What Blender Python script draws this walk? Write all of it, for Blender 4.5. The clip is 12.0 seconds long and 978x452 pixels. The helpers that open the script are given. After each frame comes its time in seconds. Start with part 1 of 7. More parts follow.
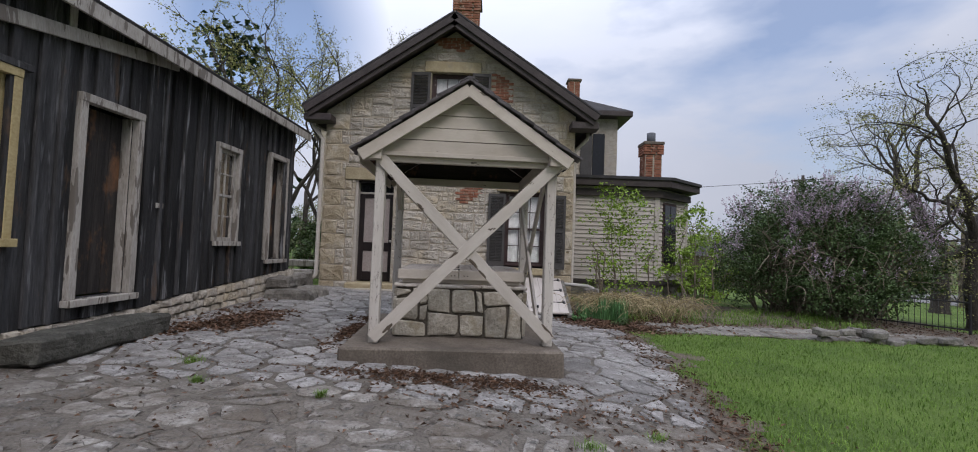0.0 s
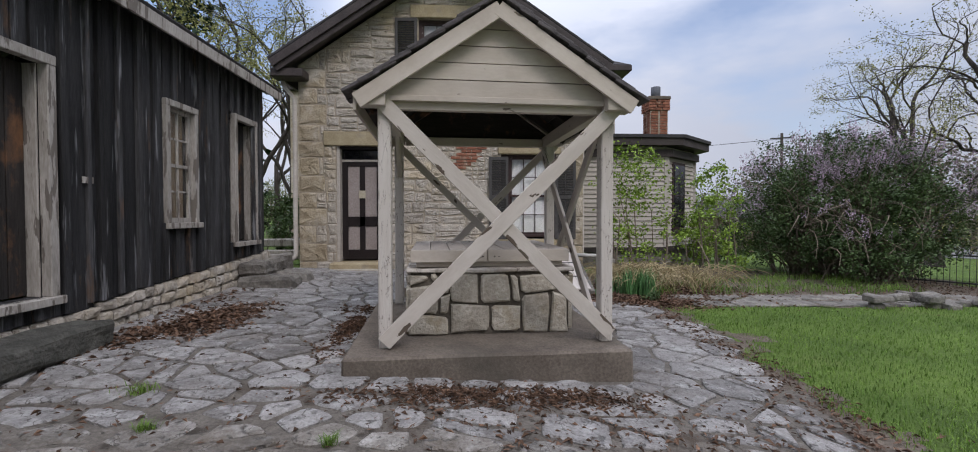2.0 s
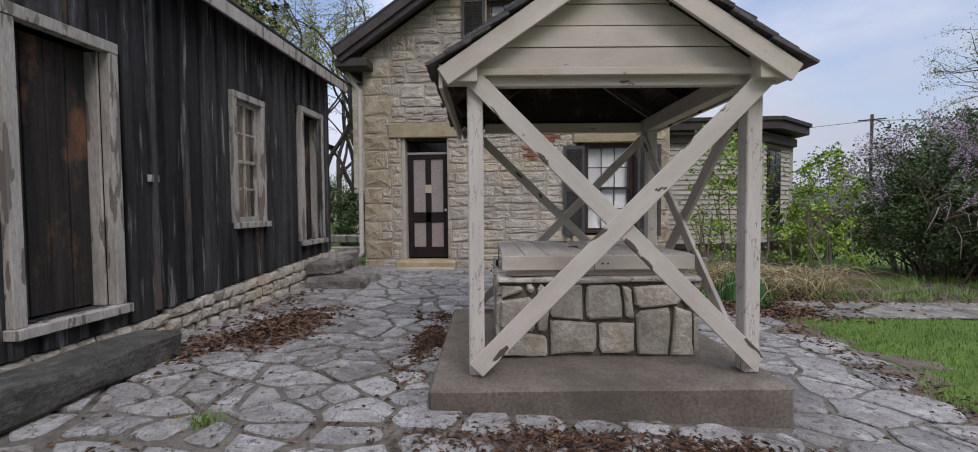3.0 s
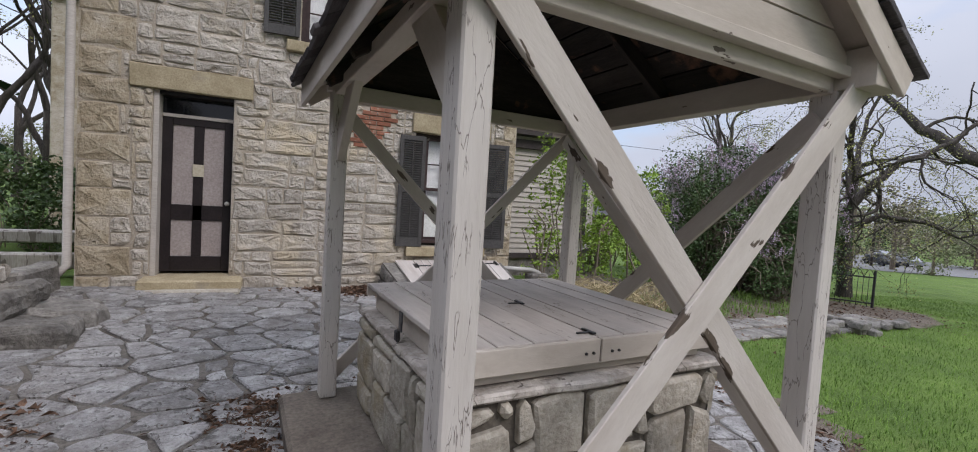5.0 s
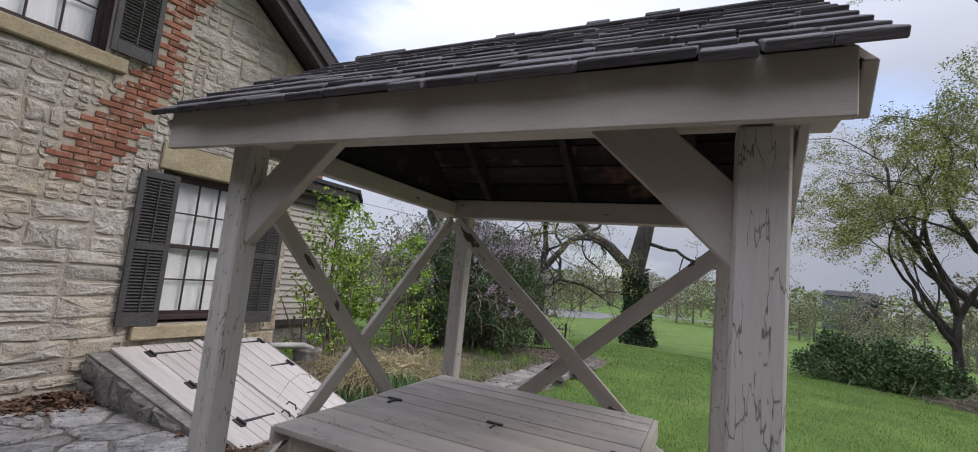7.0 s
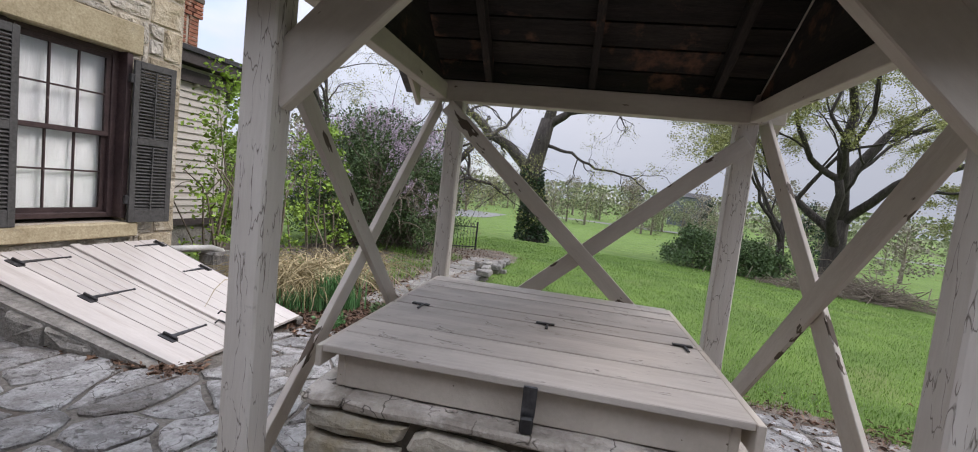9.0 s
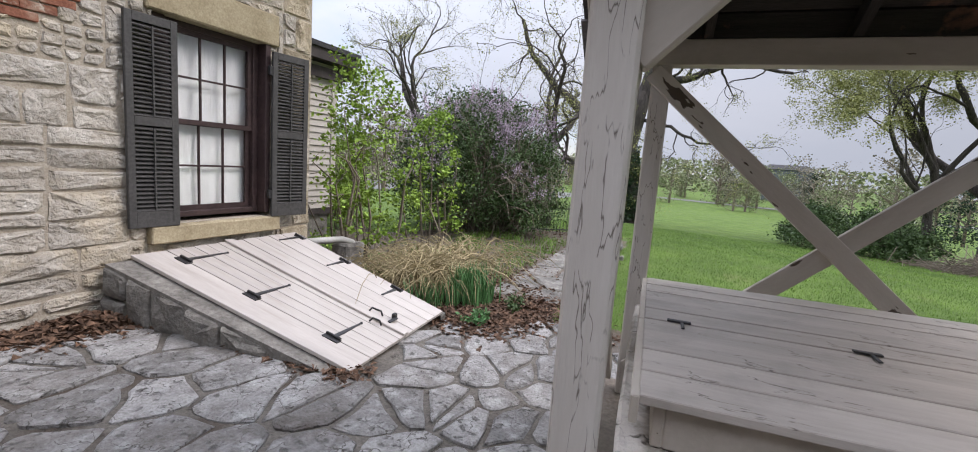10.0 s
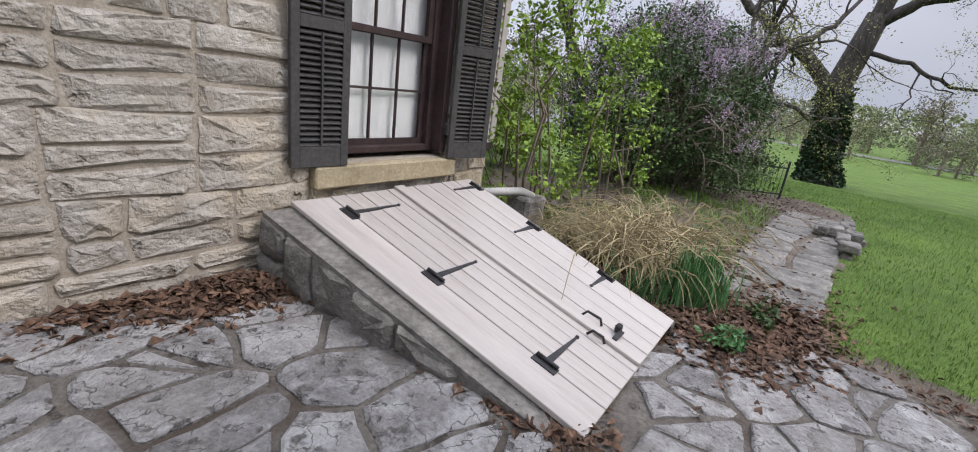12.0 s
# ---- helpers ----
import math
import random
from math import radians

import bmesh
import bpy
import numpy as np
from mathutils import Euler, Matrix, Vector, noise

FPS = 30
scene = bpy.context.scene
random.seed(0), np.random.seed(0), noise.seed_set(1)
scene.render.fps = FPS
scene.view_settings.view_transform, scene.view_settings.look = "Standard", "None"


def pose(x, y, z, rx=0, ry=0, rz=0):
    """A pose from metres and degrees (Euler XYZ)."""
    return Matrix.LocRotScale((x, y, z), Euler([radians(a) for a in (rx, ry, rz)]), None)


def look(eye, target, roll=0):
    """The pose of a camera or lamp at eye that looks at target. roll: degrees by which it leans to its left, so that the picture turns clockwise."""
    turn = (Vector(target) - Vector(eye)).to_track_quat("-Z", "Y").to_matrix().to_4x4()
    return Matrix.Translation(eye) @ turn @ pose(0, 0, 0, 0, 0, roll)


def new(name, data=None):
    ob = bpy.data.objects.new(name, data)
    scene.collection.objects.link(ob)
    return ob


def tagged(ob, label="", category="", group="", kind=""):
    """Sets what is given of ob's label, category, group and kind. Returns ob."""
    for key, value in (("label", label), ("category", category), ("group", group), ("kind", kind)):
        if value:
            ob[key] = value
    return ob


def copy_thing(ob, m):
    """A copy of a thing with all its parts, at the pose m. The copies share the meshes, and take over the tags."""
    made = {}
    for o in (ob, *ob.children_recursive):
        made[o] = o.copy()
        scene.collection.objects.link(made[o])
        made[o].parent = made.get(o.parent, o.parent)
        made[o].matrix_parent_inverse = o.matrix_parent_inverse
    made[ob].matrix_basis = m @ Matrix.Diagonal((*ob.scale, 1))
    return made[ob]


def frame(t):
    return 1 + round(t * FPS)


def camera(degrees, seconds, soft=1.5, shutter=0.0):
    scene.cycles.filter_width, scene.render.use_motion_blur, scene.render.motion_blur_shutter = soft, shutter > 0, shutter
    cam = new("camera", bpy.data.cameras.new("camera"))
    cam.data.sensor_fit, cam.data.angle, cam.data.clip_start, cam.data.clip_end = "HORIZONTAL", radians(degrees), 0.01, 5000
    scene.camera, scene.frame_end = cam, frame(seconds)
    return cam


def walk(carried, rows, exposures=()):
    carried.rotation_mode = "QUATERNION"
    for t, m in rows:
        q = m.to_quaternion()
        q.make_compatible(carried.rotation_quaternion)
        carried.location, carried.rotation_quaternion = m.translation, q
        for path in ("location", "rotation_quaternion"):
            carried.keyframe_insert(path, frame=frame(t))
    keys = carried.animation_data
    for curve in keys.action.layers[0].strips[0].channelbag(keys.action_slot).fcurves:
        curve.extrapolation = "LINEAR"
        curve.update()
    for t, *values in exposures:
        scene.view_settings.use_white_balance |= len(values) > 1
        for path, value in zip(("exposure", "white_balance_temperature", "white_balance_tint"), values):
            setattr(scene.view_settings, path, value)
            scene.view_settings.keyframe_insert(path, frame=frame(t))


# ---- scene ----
cam = camera(92.7, 12.0, soft=1.0)
PATH = [
    (0, (0.044, 0.13, 1.237), (0.027, 2.128, 1.322), 2.1),
    (0.5, (-0.117, 0.41, 1.232), (-0.048, 2.409, 1.217), 1.1),
    (1, (-0.25, 0.661, 1.255), (-0.118, 2.656, 1.181), -0.8),
    (1.5, (-0.36, 0.974, 1.298), (-0.25, 2.97, 1.253), -1.0),
    (2, (-0.492, 1.272, 1.254), (-0.405, 3.27, 1.207), -0.0),
    (2.5, (-0.716, 1.559, 1.321), (-0.838, 3.554, 1.244), -0.6),
    (2.7, (-0.775, 1.697, 1.3), (-0.955, 3.688, 1.225), -0.7),
    (4.5, (-1.354, 3.404, 1.444), (-0.757, 5.309, 1.324), 3.6),
    (5, (-1.603, 3.79, 1.504), (-0.803, 5.621, 1.403), 3.6),
    (5.5, (-1.82, 4.211, 1.503), (-0.764, 5.908, 1.431), 2.0),
    (6, (-2.135, 4.534, 1.533), (-0.794, 6.012, 1.403), 3.0),
    (6.5, (-2.364, 4.798, 1.581), (-0.872, 6.128, 1.499), 3.6),
    (7, (-2.492, 5.032, 1.665), (-0.768, 6.023, 1.875), 5.6),
    (8.8, (-2.503, 5.754, 1.555), (-0.569, 6.256, 1.458), 6.3),
    (9, (-2.488, 5.883, 1.542), (-0.557, 6.378, 1.379), 6.4),
    (9.5, (-2.443, 6.26, 1.536), (-0.534, 6.803, 1.291), 5.1),
    (10, (-2.296, 6.718, 1.501), (-0.475, 7.498, 1.228), 4.3),
    (10.5, (-2.156, 7.108, 1.471), (-0.403, 7.988, 1.083), 6.7),
    (11, (-1.971, 7.437, 1.454), (-0.258, 8.365, 1.0), 7.9),
    (11.5, (-1.741, 7.772, 1.441), (-0.168, 8.874, 0.883), 8.7),
    (12, (-1.527, 8.081, 1.432), (-0.01, 9.239, 0.832), 7.4),
]
walk(cam, [(t, look(eye, target, roll)) for t, eye, target, roll in PATH],
     exposures=[(0, 0.0, 6250, 17), (2.5, 0.14, 6250, 17), (4.5, 0.29, 6200, 17), (5.5, 0.5, 6250, 17), (6.5, 0.7, 6250, 17), (7.1, 0.3, 6250, 17), (9, 0.76, 6350, 17), (9.5, 0.8, 6350, 17), (12, 0.6, 6250, 17)])

# ---------------------------------------------------------------- world, sun
world = bpy.data.worlds.new("world")
scene.world = world
world.use_nodes = True
wn, wl = world.node_tree.nodes, world.node_tree.links
wn.clear()
w_out = wn.new("ShaderNodeOutputWorld")
w_mix = wn.new("ShaderNodeMixShader")
w_sky = wn.new("ShaderNodeTexSky")
w_sky.sky_type = "NISHITA"
w_sky.sun_disc = False
w_sky.sun_elevation = radians(50)
w_sky.sun_rotation = radians(140)
w_clear = wn.new("ShaderNodeBackground")
w_clear.inputs["Strength"].default_value = 0.15
w_cloud = wn.new("ShaderNodeBackground")
w_cloud.inputs["Strength"].default_value = 0.86
w_co = wn.new("ShaderNodeTexCoord")
w_map = wn.new("ShaderNodeMapping")
w_map.inputs["Scale"].default_value = (1.0, 1.0, 2.6)
w_map.inputs["Location"].default_value = (0.32, 0.1, 0.0)
w_noise = wn.new("ShaderNodeTexNoise")
w_noise.inputs["Scale"].default_value = 1.7
w_noise.inputs["Detail"].default_value = 6
w_cover = wn.new("ShaderNodeMapRange")
w_cover.inputs["From Min"].default_value = 0.30
w_cover.inputs["From Max"].default_value = 0.44
w_cover.inputs["To Min"].default_value = 0.25
w_tone = wn.new("ShaderNodeValToRGB")
w_tone.color_ramp.elements[0].position = 0.35
w_tone.color_ramp.elements[0].color = (0.68, 0.745, 0.84, 1)
w_tone.color_ramp.elements[1].position = 0.7
w_tone.color_ramp.elements[1].color = (0.81, 0.855, 0.925, 1)
wl.new(w_co.outputs["Generated"], w_map.inputs["Vector"])
wl.new(w_map.outputs["Vector"], w_noise.inputs["Vector"])
wl.new(w_noise.outputs["Fac"], w_cover.inputs["Value"])
wl.new(w_noise.outputs["Fac"], w_tone.inputs["Fac"])
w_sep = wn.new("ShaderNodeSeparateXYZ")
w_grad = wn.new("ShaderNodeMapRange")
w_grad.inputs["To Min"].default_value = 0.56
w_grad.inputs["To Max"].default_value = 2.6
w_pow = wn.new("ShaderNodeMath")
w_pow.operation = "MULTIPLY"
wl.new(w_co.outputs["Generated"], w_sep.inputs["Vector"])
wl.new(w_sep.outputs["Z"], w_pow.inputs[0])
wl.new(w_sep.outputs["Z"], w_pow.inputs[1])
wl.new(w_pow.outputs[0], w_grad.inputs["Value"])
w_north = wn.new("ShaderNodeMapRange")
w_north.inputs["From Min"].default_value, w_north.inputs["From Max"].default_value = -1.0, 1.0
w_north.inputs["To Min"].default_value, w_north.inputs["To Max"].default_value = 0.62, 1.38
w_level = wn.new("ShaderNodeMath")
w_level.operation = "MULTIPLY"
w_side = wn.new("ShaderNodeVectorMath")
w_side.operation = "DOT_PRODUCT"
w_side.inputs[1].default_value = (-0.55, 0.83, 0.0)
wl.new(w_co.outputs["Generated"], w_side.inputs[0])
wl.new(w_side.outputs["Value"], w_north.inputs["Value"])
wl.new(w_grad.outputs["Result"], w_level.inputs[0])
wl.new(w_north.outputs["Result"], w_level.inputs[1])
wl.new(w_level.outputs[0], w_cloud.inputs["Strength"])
wl.new(w_tone.outputs["Color"], w_cloud.inputs["Color"])
wl.new(w_sky.outputs["Color"], w_clear.inputs["Color"])
# a gap in the clouds above the barn
w_dot = wn.new("ShaderNodeVectorMath")
w_dot.operation = "DOT_PRODUCT"
w_dot.inputs[1].default_value = (-0.43, 0.82, 0.375)
w_gap = wn.new("ShaderNodeMapRange")
w_gap.inputs["From Min"].default_value, w_gap.inputs["From Max"].default_value = 0.972, 0.994
w_gap.inputs["To Min"].default_value, w_gap.inputs["To Max"].default_value = 1.0, 0.12
w_mul = wn.new("ShaderNodeMath")
w_mul.operation = "MULTIPLY"
wl.new(w_co.outputs["Generated"], w_dot.inputs[0])
wl.new(w_dot.outputs["Value"], w_gap.inputs["Value"])
wl.new(w_gap.outputs["Result"], w_mul.inputs[0])
wl.new(w_cover.outputs["Result"], w_mul.inputs[1])
wl.new(w_mul.outputs[0], w_mix.inputs["Fac"])
wl.new(w_clear.outputs["Background"], w_mix.inputs[1])
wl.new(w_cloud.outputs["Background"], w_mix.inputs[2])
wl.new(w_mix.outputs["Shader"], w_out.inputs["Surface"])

sun_data = bpy.data.lights.new("sun", "SUN")
sun_data.energy = 1.2
sun_data.angle = radians(24)
sun_data.color = (1.0, 0.95, 0.88)
sun = new("sun", sun_data)
sun.matrix_world = look((8, -10, 18), (0, 6, 0))

# ---------------------------------------------------------------- materials


def material(name, low, high, scale=4.0, stretch=(1, 1, 1), rough=0.85, bump=0.3, fine=40.0, vary=0.15, stain=None,
             stain_scale=1.2, stain_from=0.5, stain_to=0.65, chips=None, chip_scale=9.0, chip_cut=0.62, metallic=0.0,
             cracks=None, crack_scale=10.0, crack_width=0.03, crack_gate=0.55, dist=0.01, spec=0.3, island=False, stain_stretch=None, chip_soft=0.02, facet=0.0, facet_amount=1.0, dirt=None, dirt_scale=1.2, dirt_from=0.46, dirt_to=0.66, grain=1.0):
    """Two scales of noise between two colours, stains, chipped paint, cracks and bump."""
    m = bpy.data.materials.new(name)
    m.use_nodes = True
    nt = m.node_tree
    n, l = nt.nodes, nt.links
    bsdf = n["Principled BSDF"]
    bsdf.inputs["Roughness"].default_value = rough
    bsdf.inputs["Metallic"].default_value = metallic
    bsdf.inputs["Specular IOR Level"].default_value = spec
    co = n.new("ShaderNodeTexCoord")
    where = n.new("ShaderNodeObjectInfo")
    place = n.new("ShaderNodeVectorMath")
    l.new(co.outputs["Object"], place.inputs[0])
    l.new(where.outputs["Location"], place.inputs[1])

    def mapped(st):
        mp = n.new("ShaderNodeMapping")
        mp.inputs["Scale"].default_value = st
        l.new(place.outputs[0], mp.inputs["Vector"])
        return mp

    def noise_tex(mp, sc, detail=5.0, ro=0.6):
        t = n.new("ShaderNodeTexNoise")
        t.inputs["Scale"].default_value = sc
        t.inputs["Detail"].default_value = detail
        t.inputs["Roughness"].default_value = ro
        l.new(mp.outputs["Vector"], t.inputs["Vector"])
        return t

    def mix(fac, a, b, mode="MIX"):
        x = n.new("ShaderNodeMix")
        x.data_type, x.blend_type = "RGBA", mode
        for sock, val in ((x.inputs["Factor"], fac), (x.inputs[6], a), (x.inputs[7], b)):
            if hasattr(val, "is_output"):
                l.new(val, sock)
            elif isinstance(val, tuple):
                sock.default_value = (*val, 1)
            else:
                sock.default_value = val
        return x.outputs[2]

    def ramp(val, lo, hi):
        r = n.new("ShaderNodeMapRange")
        r.inputs["From Min"].default_value, r.inputs["From Max"].default_value = lo, hi
        l.new(val, r.inputs["Value"])
        return r.outputs["Result"]

    mp = mapped(stretch)
    big = noise_tex(mp, scale)
    small = noise_tex(mp, fine, 4.0)
    col = mix(ramp(big.outputs["Fac"], 0.3, 0.7), low, high)
    col = mix(ramp(small.outputs["Fac"], 0.3, 0.7), col, mix(0.5 * grain, col, low, "MULTIPLY"))
    height = n.new("ShaderNodeMath")
    height.operation = "MULTIPLY_ADD"
    l.new(big.outputs["Fac"], height.inputs[0])
    height.inputs[1].default_value = 1.2
    l.new(small.outputs["Fac"], height.inputs[2])
    h = height.outputs[0]
    if facet:
        warp = n.new("ShaderNodeVectorMath")
        warp.operation = "MULTIPLY_ADD"
        warp.inputs[1].default_value = (0.16, 0.16, 0.16)
        l.new(big.outputs["Color"], warp.inputs[0])
        l.new(mp.outputs["Vector"], warp.inputs[2])
        fv = n.new("ShaderNodeTexVoronoi")
        fv.inputs["Scale"].default_value = facet
        l.new(warp.outputs[0], fv.inputs["Vector"])
        fa = n.new("ShaderNodeMath")
        fa.operation = "MULTIPLY_ADD"
        l.new(fv.outputs["Distance"], fa.inputs[0])
        fa.inputs[1].default_value = facet_amount
        l.new(h, fa.inputs[2])
        h = fa.outputs[0]
    if vary:
        seed = n.new("ShaderNodeNewGeometry").outputs["Random Per Island"] if island else n.new("ShaderNodeObjectInfo").outputs["Random"]
        hsv = n.new("ShaderNodeHueSaturation")
        v = n.new("ShaderNodeMapRange")
        v.inputs["To Min"].default_value, v.inputs["To Max"].default_value = 1 - vary, 1 + vary
        l.new(seed, v.inputs["Value"])
        l.new(v.outputs["Result"], hsv.inputs["Value"])
        l.new(col, hsv.inputs["Color"])
        col = hsv.outputs["Color"]
    if stain:
        st = noise_tex(mapped(stain_stretch or (1, 1, 1)), stain_scale, 6.0, 0.65)
        col = mix(ramp(st.outputs["Fac"], stain_from, stain_to), col, stain)
    if dirt:
        dn = noise_tex(mapped((1, 1, 1)), dirt_scale, 8.0, 0.72)
        col = mix(ramp(dn.outputs["Fac"], dirt_from, dirt_to), col, mix(0.75, col, dirt))
    if cracks:
        vo = n.new("ShaderNodeTexVoronoi")
        vo.feature = "DISTANCE_TO_EDGE"
        vo.inputs["Scale"].default_value = crack_scale
        wob = noise_tex(mp, 6.0, 3.0)
        vm = n.new("ShaderNodeVectorMath")
        vm.operation = "MULTIPLY_ADD"
        vm.inputs[1].default_value = (0.25, 0.25, 0.25)
        l.new(wob.outputs["Color"], vm.inputs[0])
        l.new(mp.outputs["Vector"], vm.inputs[2])
        l.new(vm.outputs[0], vo.inputs["Vector"])
        gate = noise_tex(mapped((1, 1, 1)), 7.0, 3.0)
        f = n.new("ShaderNodeMath")
        f.operation = "MULTIPLY"
        inv = n.new("ShaderNodeMapRange")
        inv.inputs["From Min"].default_value, inv.inputs["From Max"].default_value = 0.0, crack_width
        inv.inputs["To Min"].default_value, inv.inputs["To Max"].default_value = 1.0, 0.0
        l.new(vo.outputs["Distance"], inv.inputs["Value"])
        l.new(inv.outputs["Result"], f.inputs[0])
        l.new(ramp(gate.outputs["Fac"], crack_gate, crack_gate + 0.05), f.inputs[1])
        col = mix(f.outputs[0], col, cracks)
    if chips:
        ch = noise_tex(mp, chip_scale, 4.0, 0.55)
        f = ramp(ch.outputs["Fac"], chip_cut, chip_cut + chip_soft)
        col = mix(f, col, chips)
        sub = n.new("ShaderNodeMath")
        sub.operation = "MULTIPLY_ADD"
        l.new(f, sub.inputs[0])
        sub.inputs[1].default_value = -0.8
        l.new(h, sub.inputs[2])
        h = sub.outputs[0]
    l.new(col, bsdf.inputs["Base Color"])
    if bump:
        b = n.new("ShaderNodeBump")
        b.inputs["Strength"].default_value = bump
        b.inputs["Distance"].default_value = dist
        l.new(h, b.inputs["Height"])
        l.new(b.outputs["Normal"], bsdf.inputs["Normal"])
    return m


LIMELOOK = dict(scale=5, stretch=(1, 1, 2.0), rough=0.9, bump=1.0, fine=30, vary=0.14, dist=0.028, facet=6.0, facet_amount=0.5,
                stain=(0.54, 0.455, 0.325), stain_scale=1.1, stain_from=0.50, stain_to=0.68,
                chips=(0.30, 0.255, 0.195), chip_scale=8.0, chip_cut=0.62, chip_soft=0.10)
LIME = material("limestone", (0.43, 0.385, 0.32), (0.63, 0.59, 0.525), **LIMELOOK)
LIME_ISLAND = material("limestone_upper", (0.43, 0.385, 0.32), (0.63, 0.59, 0.525), island=True, **LIMELOOK)
QUOIN = material("tan_quoin_stone", (0.38, 0.315, 0.215), (0.56, 0.49, 0.37), 5, (1, 1, 1.8), rough=0.9, bump=0.9, fine=34, vary=0.12, dist=0.022,
                 stain=(0.58, 0.53, 0.45), stain_scale=1.6, stain_from=0.5, stain_to=0.7, chips=(0.25, 0.20, 0.13), chip_scale=8.0, chip_cut=0.62, chip_soft=0.1)
LIME_DRESSED = material("dressed_limestone", (0.36, 0.30, 0.19), (0.50, 0.43, 0.29), 6, rough=0.9, bump=0.5, fine=50, vary=0.08,
                        stain=(0.28, 0.25, 0.2), stain_scale=2.5, stain_from=0.58, stain_to=0.75)
MORTAR = material("lime_mortar", (0.42, 0.365, 0.29), (0.54, 0.485, 0.40), 7, rough=0.95, bump=0.6, fine=60, vary=0, dist=0.015)
BRICK = material("red_brick", (0.25, 0.10, 0.062), (0.40, 0.185, 0.115), 9, rough=0.9, bump=0.6, fine=60, vary=0.25,
                 stain=(0.42, 0.31, 0.23), stain_scale=6, stain_from=0.53, stain_to=0.72, chips=(0.46, 0.39, 0.31), chip_scale=14, chip_cut=0.63, chip_soft=0.06)
FLAGLOOK = dict(scale=4.5, rough=0.88, bump=1.0, fine=48, vary=0.26, dist=0.022,
                stain=(0.47, 0.46, 0.445), stain_scale=7.0, stain_from=0.50, stain_to=0.72,
                chips=(0.145, 0.136, 0.125), chip_scale=15.0, chip_cut=0.59, chip_soft=0.10, facet=5.0, facet_amount=0.6,
                dirt=(0.10, 0.08, 0.062), dirt_scale=1.1, dirt_from=0.50, dirt_to=0.68,
                cracks=(0.085, 0.074, 0.062), crack_scale=4.5, crack_width=0.02, crack_gate=0.47)
FLAG = material("flagstone", (0.25, 0.239, 0.227), (0.435, 0.419, 0.40), **FLAGLOOK)
FLAG_LOOSE = material("flagstone_rest", (0.20, 0.183, 0.16), (0.37, 0.348, 0.315), island=True, **dict(FLAGLOOK, dirt_from=0.45, dirt_to=0.60, dirt=(0.115, 0.09, 0.066), stain=(0.49, 0.472, 0.44), stain_from=0.52))
JOINT = material("patio_mortar", (0.135, 0.119, 0.10), (0.235, 0.212, 0.183), 5, rough=0.95, bump=0.9, fine=45, vary=0, dist=0.02,
                 stain=(0.085, 0.066, 0.05), stain_scale=1.4, stain_from=0.53, stain_to=0.64, chips=(0.06, 0.05, 0.04), chip_scale=7, chip_cut=0.6, chip_soft=0.08)
CONCRETE = material("old_concrete", (0.135, 0.112, 0.09), (0.25, 0.212, 0.172), 3, rough=0.9, bump=0.5, fine=45, vary=0,
                    stain=(0.085, 0.075, 0.06), stain_scale=1.4, stain_from=0.52, stain_to=0.72)
WELLSTONE = material("well_stone", (0.37, 0.335, 0.275), (0.57, 0.53, 0.45), 5, rough=0.9, bump=0.7, fine=32, vary=0.2, dist=0.02,
                     stain=(0.30, 0.25, 0.16), stain_scale=2.2, stain_from=0.55, stain_to=0.7)
WELLJOINT = material("well_joint", (0.10, 0.085, 0.068), (0.175, 0.155, 0.125), 6, rough=0.95, bump=0.5, vary=0)
MOSSSTONE = material("weathered_stone", (0.14, 0.129, 0.115), (0.32, 0.30, 0.265), 5, rough=0.92, bump=0.8, fine=30, vary=0.2, dist=0.025,
                     stain=(0.30, 0.28, 0.24), stain_scale=3, stain_from=0.58, stain_to=0.68)
COPING = material("cracked_cement_coping", (0.33, 0.295, 0.255), (0.50, 0.455, 0.40), 5, rough=0.9, bump=0.7, fine=40, vary=0, dist=0.012,
                  stain=(0.56, 0.515, 0.46), stain_scale=4, stain_from=0.5, stain_to=0.6, cracks=(0.09, 0.075, 0.06), crack_scale=6, crack_width=0.03, crack_gate=0.5)
STEPSTONE = material("damp_step_stone", (0.06, 0.059, 0.05), (0.15, 0.146, 0.125), 5, rough=0.9, bump=0.8, fine=32, vary=0.1, dist=0.025,
                     stain=(0.20, 0.195, 0.17), stain_scale=3, stain_from=0.58, stain_to=0.72)
PAINT = material("weathered_beige_paint", (0.47, 0.415, 0.35), (0.58, 0.525, 0.455), 2.2, (0.8, 2.5, 2.5), rough=0.75, bump=0.25, fine=22, grain=0.25,
                 vary=0.07, stain=(0.40, 0.345, 0.28), stain_scale=2.2, stain_from=0.54, stain_to=0.75,
                 chips=(0.15, 0.12, 0.095), chip_scale=5.0, chip_cut=0.70, chip_soft=0.01, dist=0.005)
PAINT_WORN = material("peeling_beige_paint", (0.50, 0.455, 0.405), (0.61, 0.57, 0.52), 2.0, (0.55, 3.6, 3.6), rough=0.75, bump=0.35, fine=20, grain=0.22,
                      vary=0.06, chips=(0.235, 0.215, 0.20), chip_scale=3.6, chip_cut=0.705, chip_soft=0.008,
                      cracks=(0.14, 0.115, 0.095), crack_scale=6.5, crack_width=0.026, crack_gate=0.45, dist=0.009)
